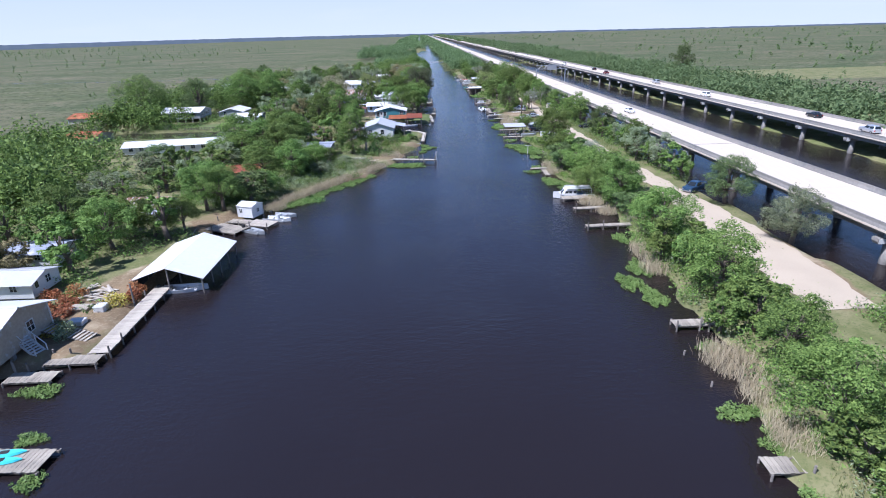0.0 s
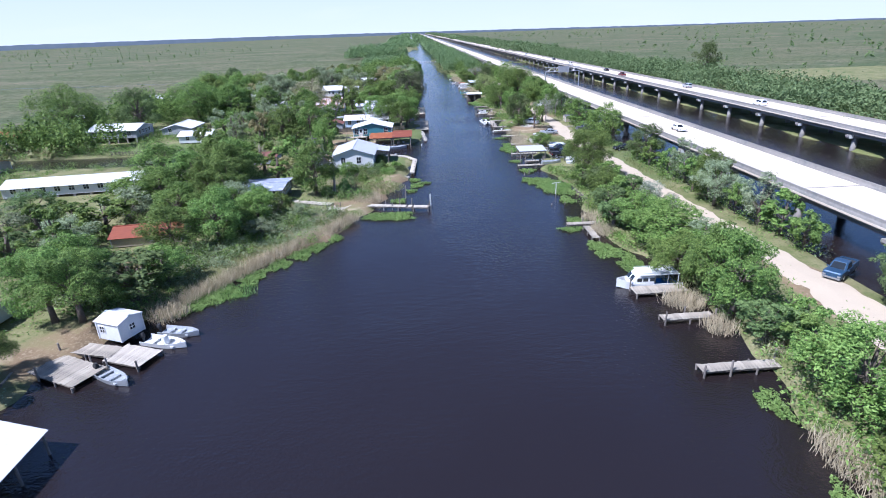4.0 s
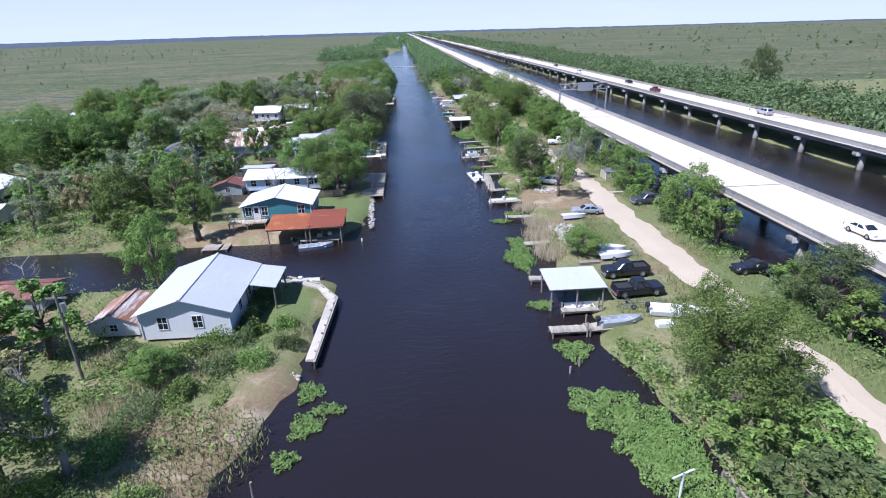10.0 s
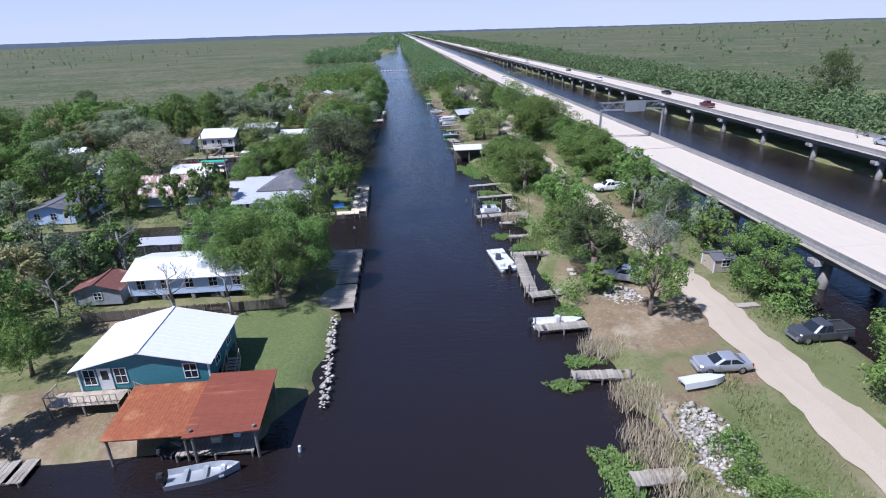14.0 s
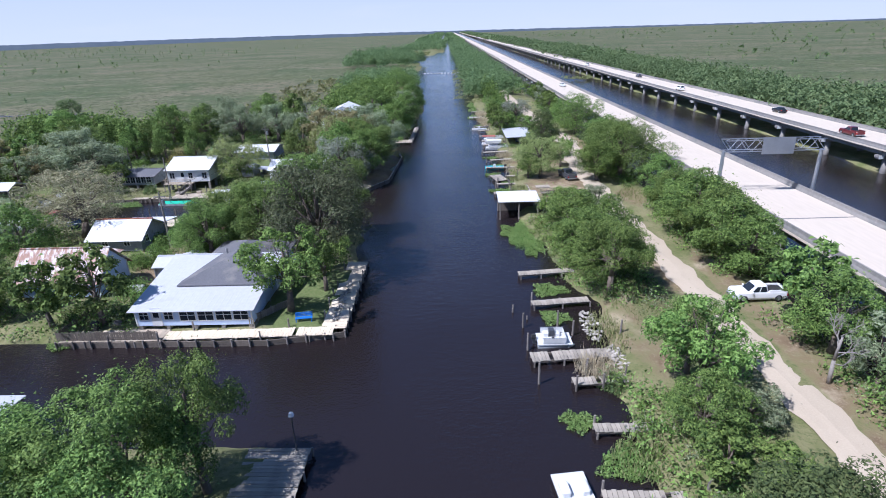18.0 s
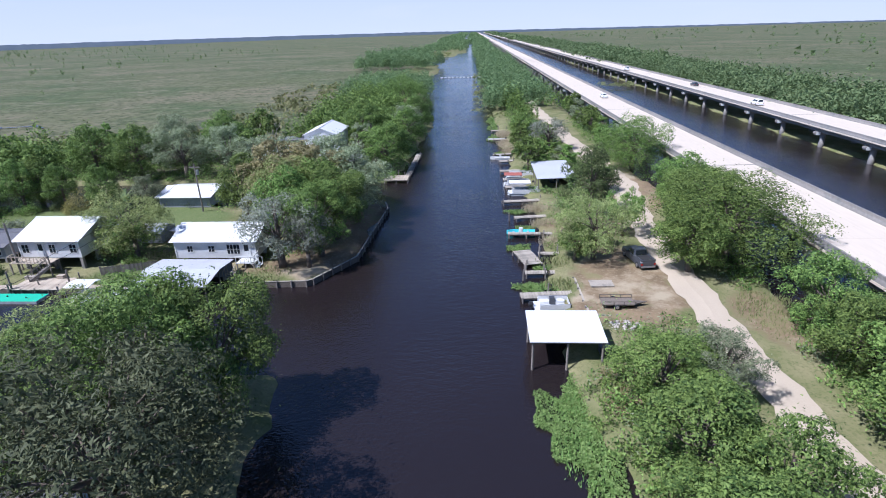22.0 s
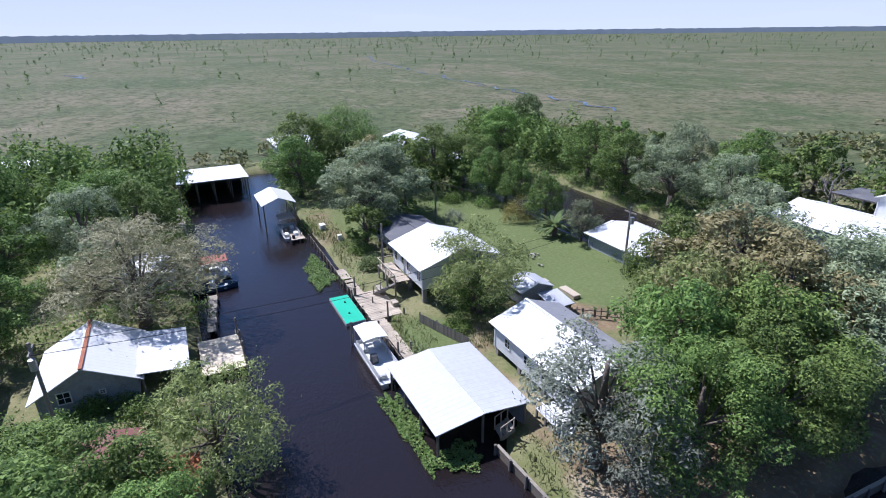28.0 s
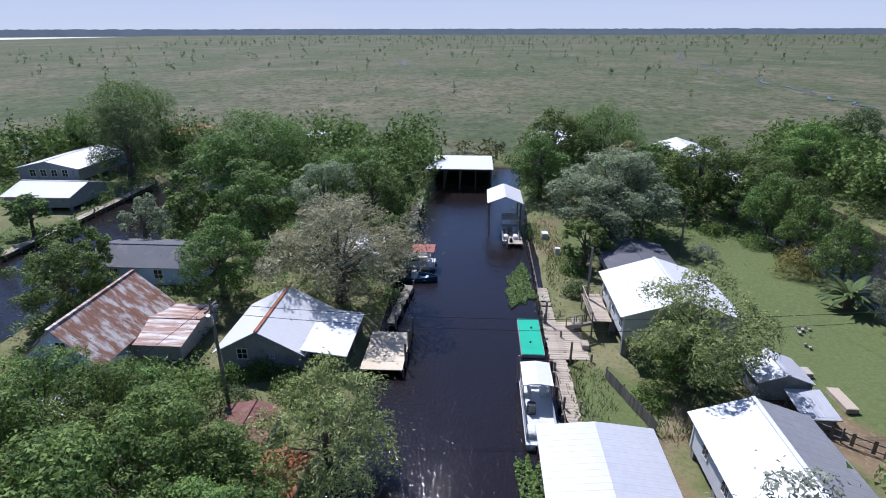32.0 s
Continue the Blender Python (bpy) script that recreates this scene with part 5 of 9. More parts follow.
# boat houses over the main canal
shelter(-34.6, -25.8, 65.4, 78.2, 2.0, 2.0, "y", M_WHITEROOF, "big white metal roof of a boat house over the water", z=0.0, posts=(3, 5), ridge=3.5, walls=("W",), wall_mat=M_SHADE)
RUSTY = shelter(-11.0, -4.9, 190.0, 196.0, 2.5, 2.95, "x", M_RUST, "rust-red corrugated roof of a boat shelter on dark posts", z=0.0, posts=(2, 2), rib=0.28)
roof_slab(RUSTY, (2.95, -3.5, 2.66), (8.35, -3.1, 2.66), (8.35, 3.6, 3.25), (2.95, 3.6, 3.25), M_RUSTRED, 0.75, name="roof", label="darker rust-red half of the roof with pale seams")
for px_, py_ in ((3.4, -2.9), (7.9, -2.8), (7.9, 3.2)):
    g = Geo()
    g.tube((px_, py_, -1.2), (px_, py_, 2.95), 0.13, 0.12, 8)
    part("post", g, M_POST, RUSTY)
for yy in (-2.9, 3.2):
    g = Geo()
    g.box(3.0, yy - 0.07, 2.42 if yy < 0 else 2.98, 8.2, yy + 0.07, 2.62 if yy < 0 else 3.16)
    part("beam", g, M_POST, RUSTY)
shelter(25.1, 31.4, 165.9, 171.0, 2.6, 2.85, "x", M_GALV, "white metal carport roof over a boat slip", z=0.2, posts=(3, 2))
shelter(23.0, 29.7, 281.5, 286.8, 3.0, 3.25, "x", M_WHITEROOF, "white metal roof of a small boat house on timber posts", z=0.0, posts=(3, 2), walls=("N",), wall_mat=M_BULK)
shelter(29.2, 36.4, 337.5, 351.5, 2.8, 3.0, "y", M_GALV, "pale metal roof over parked boats on the bank", posts=(3, 4), walls=("E",), wall_mat=M_GREYWALL)


# ---- docks and bulkheads ----
PLANKS = {}


def dock(x0, y0, x1, y1, width, z=0.62, label="weathered grey plank dock on posts", pitch=0.34, mat=None, posts=True, rails=False):
    """A plank dock from one end of its centre line to the other."""
    a, b = Vector((x0, y0)), Vector((x1, y1))
    run = (b - a).length
    top = thing("dock", x0, y0, 0, math.degrees(math.atan2(y1 - y0, x1 - x0)), label, "dock")
    key = (round(width, 2), mat.name if mat else "")
    if key not in PLANKS:
        g = Geo()
        g.box(-pitch / 2 + 0.015, -width / 2, -0.045, pitch / 2 - 0.015, width / 2, 0.0)
        PLANKS[key] = g.mesh("plank", mat or M_PLANK)
    r = random.Random(int(x0 * 10 + y0 * 7))
    k = int(run / pitch)
    for i in range(k):
        if r.random() < 0.025:
            continue
        part("plank", PLANKS[key], None, top).matrix_basis = pose((i + 0.5) * pitch, r.uniform(-0.05, 0.05), z + r.uniform(-0.008, 0.008), r.uniform(-0.6, 0.6), 0, r.uniform(-0.8, 0.8))
    for s in (-1, 1):
        g = Geo()
        g.box(0.05, s * (width / 2 - 0.12) - 0.05, z - 0.25, run - 0.05, s * (width / 2 - 0.12) + 0.05, z - 0.05)
        part("stringer", g, M_BULK, top)
    if posts:
        n = max(2, int(run / 2.4) + 1)
        for i in range(n):
            for s in (-1, 1):
                g = Geo()
                hgt = z + (r.choice((0.05, 0.1, 0.7, 1.0)) if r.random() < 0.5 else -0.05)
                u = 0.15 + (run - 0.3) * i / (n - 1)
                g.tube((u, s * (width / 2 + 0.06), -1.2), (u + r.uniform(-0.05, 0.05), s * (width / 2 + 0.06), hgt), 0.1, 0.09, 7)
                part("post", g, M_POST, top)
    if rails:
        for s in (-1, 1):
            g = Geo()
            g.box(0, s * width / 2 - 0.04, z + 0.85, run, s * width / 2 + 0.04, z + 0.93)
            part("rail", g, M_PLANK, top)
    return top


dock(-21.0, 139.8, -13.2, 136.6, 1.5, 0.98, "worn pale plank walk from the pier to the screened house", mat=M_PALEPLANK, posts=False)
# pale concrete walk round the white house's lawn
WALK = ((-4.6, 176.0), (-0.6, 173.4), (1.1, 170.2), (0.6, 157.9))
for k, ((xa, ya), (xb, yb)) in enumerate(zip(WALK, WALK[1:])):
    ang = math.atan2(yb - ya, xb - xa)
    run = math.hypot(xb - xa, yb - ya)
    for i in range(max(1, int(run / 2.2))):
        n = max(1, int(run / 2.2))
        g = Geo()
        g.box(run * i / n + 0.02, -0.42, -0.25, run * (i + 1) / n - 0.02, 0.42, 0.0)
        slab = part("walk_slab", g, M_PALEPLANK)
        slab.matrix_basis = pose(xa, ya, 0.92 + 0.004 * k, 0, 0, math.degrees(ang))
        tagged(slab, "cream concrete walk slab along the bulkhead", "paving slab", "slabs of the lawn walk")


# west bank docks
dock(-31.4, 66.6, -31.0, 51.2, 2.0, 0.7, "long plank dock with pale boards by the boat house", mat=M_PALEPLANK)
dock(-35.5, 50.4, -30.2, 50.4, 1.6, 0.6, "short worn landing at the dock's foot")
dock(-37.6, 47.9, -33.0, 47.9, 1.7, 0.45, "low wet landing platform beside the house")
dock(-33, 37.2, -26.6, 36.8, 2.4, 0.45, "low dock carrying turquoise kayaks")
dock(-34.6, 90.4, -28.0, 87.2, 3.4, 0.5, "broad worn landing platform with boats alongside")
dock(-28.0, 91.4, -23.8, 89.9, 3.0, 0.5, "low float of pale boards below the white shed", mat=M_PALEPLANK)
dock(-33.4, 92.9, -27.6, 91.3, 1.9, 0.54, "worn boards laid before the white shed")
dock(-11.8, 137.0, 3.9, 133.6, 1.3, 0.75, "long narrow pale pier reaching into the bayou", mat=M_PALEPLANK)
dock(-13.4, 135.6, -9.2, 133.8, 3.0, 0.72, "broken plank platform at the pier's root", mat=M_PALEPLANK)
dock(-20.2, 190.2, -16.4, 190.2, 2.4, 0.3, "small square raft of weathered boards")
dock(-6.2, 191.6, -0.4, 191.6, 2.6, 0.5, "boat shelter's plank floor beside the slip")
dock(2.9, 211.6, 2.9, 229.4, 4.6, 0.72, "broad dark weathered deck along the bayou", pitch=0.34)
dock(-24.6, 246.0, -14.0, 246.0, 2.6, 0.72, "sun-bleached deck with a dark board fence", mat=M_DECKWOOD)
dock(-14.0, 245.7, 3.6, 246.2, 1.7, 0.72, "pale boardwalk along the bulkhead", mat=M_CREAM)
dock(3.2, 246.6, 3.0, 264.0, 2.6, 0.72, "pale plank walk along the bank", mat=M_CREAM)
dock(-37.0, 282.0, -29.6, 282.0, 3.6, 0.72, "cream plywood landing deck at the canal's edge", pitch=1.22, mat=M_CREAM)
dock(-46, 282.4, -37.4, 281.6, 0.9, 0.6, "narrow framework of dock timbers")
dock(-58.5, 280.4, -48.5, 280.8, 1.6, 0.6, "plank walk along the south side of the canal")
dock(-84, 280.0, -60, 280.4, 1.4, 0.6, "long plank walk along the canal bank")
dock(-56.2, 282.4, -53.4, 282.4, 2.2, 0.6, "square tan landing on the canal", mat=M_DECKWOOD)
dock(-38.6, 298.0, -31.8, 298.0, 3.4, 0.75, "tan timber deck below the white raised house", mat=M_DECKWOOD)
dock(-46, 297.0, -23, 297.2, 1.1, 0.72, "long pale walk along the canal bulkhead", mat=M_DECKWOOD)
dock(-67.2, 294.9, -59.2, 294.9, 2.0, 0.55, "floating landing beside the boat shelter", mat=M_DECKWOOD)
dock(-85.5, 229.8, -51.0, 229.8, 1.3, 0.7, "long pale boardwalk with posts along the side canal", mat=M_DECKWOOD)
dock(-0.6, 348.2, 4.4, 348.2, 4.0, 0.65, "pale corner deck on the point", mat=M_DECKWOOD)
dock(3.8, 350, 4.0, 372, 1.2, 0.6, "narrow plank walk along the bank")
dock(-92, 334, -86, 334, 2.0, 0.6, "tan landing by the far boat shelter", mat=M_DECKWOOD)
# east bank docks
for x0, y0, x1, y1, w, lab in (
        (25.2, 33.2, 31.0, 33.0, 1.6, "grey plank dock half sunk in reeds"), (27.2, 53.0, 34.6, 53.0, 1.4, "grey plank dock on posts"), (26.6, 83.6, 34.0, 83.8, 1.2, "narrow grey plank dock on low posts"),
        (27.0, 92.6, 32.6, 92.8, 1.2, "short grey dock beside the cruiser"), (26.4, 99.0, 32.8, 99.2, 1.9, "pale plank dock beside the cruiser"), (24.8, 122.2, 32.6, 122.3, 1.1, "old grey dock in floating plants"),
        (27.5, 120.9, 27.4, 115.8, 1.0, "loose plank walk lying along the bank"), (24.0, 161.2, 27.8, 161.2, 1.3, "reddish plank dock end over dark water"), (27.8, 161.3, 34.6, 161.5, 1.5, "dock cluttered with boat gear"),
        (26.2, 165.0, 30.6, 165.0, 0.8, "white edge board of the boat slip"), (24.5, 173.4, 33.0, 173.2, 1.2, "grey dock beside the carport"), (26.2, 184.7, 30.0, 184.8, 1.3, "short plank dock in dead reeds"),
        (25.6, 196.7, 33.0, 196.2, 1.3, "grey dock near a parked sedan"), (24.3, 205.0, 29.8, 205.2, 1.4, "pale dock beside a moored skiff"), (25.3, 212.3, 34.0, 213.2, 1.4, "end arm of a U-shaped dock"),
        (25.7, 213.0, 26.2, 224.2, 1.5, "long arm of a U-shaped dock"), (25.4, 224.6, 32.4, 224.3, 1.3, "landing arm of a U-shaped dock"), (26.4, 231.2, 32.8, 231.2, 1.0, "narrow grey plank dock over green weed"),
        (26.0, 237.1, 31.0, 237.4, 1.1, "narrow grey plank dock beside rubble"), (22.9, 240.9, 31.6, 241.6, 1.5, "pale plank dock beside a moored boat"), (24.4, 251.5, 31.0, 252.3, 1.2, "worn dock with uneven boards"),
        (23.8, 259.4, 31.8, 260.4, 1.2, "worn dock with uneven boards"), (23.2, 295.2, 29.8, 295.8, 1.5, "grey dock beside a pontoon boat"), (24.2, 301.5, 31.4, 301.7, 1.0, "narrow dock with a crooked post"),
        (26.4, 307.6, 31.6, 307.6, 1.0, "narrow dock through green weed"), (24.3, 308.6, 25.6, 303.8, 2.4, "broad tilted plank landing"), (22.8, 315.2, 30.6, 315.2, 1.0, "pale dock beside a covered boat"),
        (24.2, 322.4, 31.4, 323.6, 1.2, "green-edged plank dock beside tan reeds"), (22.6, 331.0, 29.6, 332.0, 1.3, "pale plank dock among moored boats"), (23.6, 340.4, 29.4, 340.6, 1.5, "broad dock between boats"), (23.4, 346, 29, 346.4, 1.6, "reddish dock between boats"),
        (23.0, 353, 29, 353.4, 1.6, "grey dock between boats"), (23.2, 361.9, 29.2, 363.5, 1.6, "grey plank dock beside a boat"), (22.0, 369.2, 26.5, 369.8, 1.4, "far grey plank dock on the bank"), (22.4, 388, 27.5, 388.2, 1.6, "far grey plank dock on the bank"), (22.2, 402, 27.0, 402.2, 1.6, "far grey plank dock on the bank")):
    dock(x0, y0, x1, y1, w, 0.62, lab)


def bulkhead(points, z, label, posts=1.6, cap=True, proud=0.15):
    """A timber wall along the water: boards between posts, and a cap rail."""
    top = thing("bulkhead", 0, 0, 0, 0, label, "bulkhead")
    for (xa, ya), (xb, yb) in zip(points, points[1:]):
        run = math.hypot(xb - xa, yb - ya)
        m = pose(xa, ya, 0, 0, 0, math.degrees(math.atan2(yb - ya, xb - xa)))
        n = max(1, round(run / posts))
        for i in range(n):
            g = Geo()
            for k in range(4):
                zz = -0.9 + k * (z + 0.88) / 4
                g.box(run * i / n + 0.01, -0.05 - 0.008 * (k % 2), zz, run * (i + 1) / n - 0.01, 0.05, zz + (z + 0.88) / 4 - 0.015, m)
            part("board", g, M_BULK, top)
            g = Geo()
            g.tube(m @ Vector((run * i / n, -0.16, -1.2)), m @ Vector((run * i / n, -0.16, z + proud + 0.06 * (i % 3))), 0.11, 0.10, 7)
            part("post", g, M_POST, top)
        if cap:
            g = Geo()
            g.box(0, -0.09, z, run, 0.14, z + 0.06, m)
            part("cap", g, M_PLANK, top)
    return top


bulkhead([(-11.2, 298.2), (-2.4, 298.7), (-1.7, 299.2), (2.3, 306.4), (3.2, 327.4), (2.2, 331.0)], 0.75, "dark timber bulkhead with posts round the point", 1.7)
bulkhead([(-5.2, 177.1), (-1.0, 174.6), (1.6, 170.6), (1.0, 157.6)], 0.8, "timber bulkhead with a wide pale cap round the lawn", 1.6)
bulkhead([(-24.8, 244.7), (-3.0, 244.6), (4.4, 246.0), (4.1, 264.2)], 0.66, "low timber bulkhead under the pale boardwalk", 1.8, cap=False)
bulkhead([(-60.0, 296.7), (-23.0, 296.5)], 0.6, "old timber bulkhead along the canal", 1.8, cap=False)
bulkhead([(-34.2, 79.2), (-36.0, 89.0)], 0.6, "worn timber edging by the landing", 1.5)
bulkhead([(31.2, 141.6), (32.2, 132.0)], 0.5, "dark timber edge in green weed", 1.5)
bulkhead([(31.2, 192.0), (31.0, 181.6)], 0.65, "grey timber wall holding a rubble fill", 1.3)
bulkhead([(29.9, 299.6), (30.0, 290.6), (34.0, 290.4)], 0.7, "grey timber edge of a plank landing", 1.4)
bulkhead([(-85, 229.0), (-50.6, 229.0)], 0.62, "timber bulkhead under the boardwalk", 1.9, cap=False)
bulkhead([(-86, 279.6), (-46, 280.2)], 0.55, "timber bulkhead along the canal's south side", 1.9, cap=False)
bulkhead([(4.2, 347.0), (4.0, 374)], 0.55, "timber bulkhead along the far bank", 1.9, cap=False)


# ---- trees ----
CLEAR = ((-37, 72, 6), (-48, 62, 5), (-42, 52, 7), (-34, 56, 5), (-34, 66, 5), (-34, 92, 6), (-12, 168, 9), (-6, 168, 8), (-27, 142, 7), (-15, 137, 3.4), (-53, 168, 8), (-66, 167, 6), (-78, 167, 7), (-10, 200, 9), (-3, 204, 8), (-22, 196, 7), (-14, 220, 8), (2, 220, 5),
         (-11, 253, 9), (0, 256, 6), (-31, 258, 7), (-21, 262, 4), (-34, 272, 7), (-34, 281, 5), (-47, 253, 6), (-65, 222, 8), (-88, 214, 10), (-20, 275, 3), (-16, 298, 8), (-16, 307, 7), (-39, 306, 6), (-49, 308, 4.5), (-42, 322, 9), (-52, 320, 9), (-30, 322, 6), (-34, 318, 6),
         (-5, 302, 5), (2, 318, 4), (-20, 358, 9), (-17, 367, 7), (-5, 353, 6), (-68, 294, 5), (-112, 306, 9), (-85, 333, 6), (-108, 334, 8), (-62, 304, 6), (-32, 333, 6), (-62, 205, 6), (-70, 200, 9), (-52, 262, 7), (-24, 364, 6),
         (40, 66, 3), (47, 62, 6.5), (47.5, 72, 6.5), (47.5, 82, 6), (48, 92, 5), (49, 100, 4.5), (-66, 158, 5), (-74, 159, 5), (-82, 160, 5), (-60, 160, 4), (-38, 317, 7), (-46, 317, 7), (-37, 325, 5.5), (-46, 322, 7), (-24, 319, 6), (-54, 326, 5), (-10, 262, 5), (36, 172, 6.5), (29, 168, 6), (38, 180, 6), (36, 190, 6), (36, 200, 7), (34, 206, 5), (30, 218, 5), (50, 198, 5), (49, 172, 4), (34, 240, 5), (33, 247, 4), (48, 252, 4.5), (27, 284, 5), (34, 294, 6.5), (37, 303, 5), (33, 300, 6),
         (48, 291, 6), (46, 338, 8), (33, 344, 7), (28, 315, 5), (27, 323, 4), (28, 331, 5), (50, 214, 3), (26, 357, 4), (60, 320, 6), (-31, 279, 5), (-31, 283, 4), (-29, 313, 3.5), (-24.5, 303, 4), (-21, 317.5, 4), (-30, 300, 4), (-36, 300, 4), (-44, 300, 3.5), (-50, 299, 3), (-56, 299, 3), (-26.5, 273, 5.5), (-24, 277.5, 3.5), (-48, 97.5, 6), (-44.5, 91, 3.5), (-38.5, 123, 5), (-38.5, 118.5, 3), (-60, 154, 6), (-70, 153, 6), (-56, 143, 7.5), (-66, 141.5, 8), (-75, 141, 8), (-50, 159.5, 4), (-29, 94.5, 3.5), (-31, 90, 3), (38.5, 212.5, 4), (37, 162, 6), (33, 162, 4))


def free(x, y, r, keep=0.55):
    """Whether a tree may stand here: on land, off the lanes and clearings, not inside another crown."""
    if not all(bool(land_at(x + dx, y + dy)) for dx, dy in ((0, 0), (1, 0), (-1, 0), (0, 1), (0, -1))):
        return False
    if np.interp(y, [p[0] for p in ROAD], [p[1] for p in ROAD]) - 1.6 - 0.55 * r < x < np.interp(y, [p[0] for p in ROAD], [p[2] for p in ROAD]) + 1.6 + 0.45 * r and 54 < y < 520:
        return False
    if any((x - cx) ** 2 + (y - cy) ** 2 < (cr + 0.35 * r) ** 2 for cx, cy, cr in CLEAR):
        return False
    return all((x - tx) ** 2 + (y - ty) ** 2 > (keep * (r + tr)) ** 2 for tx, ty, tr in TREES)


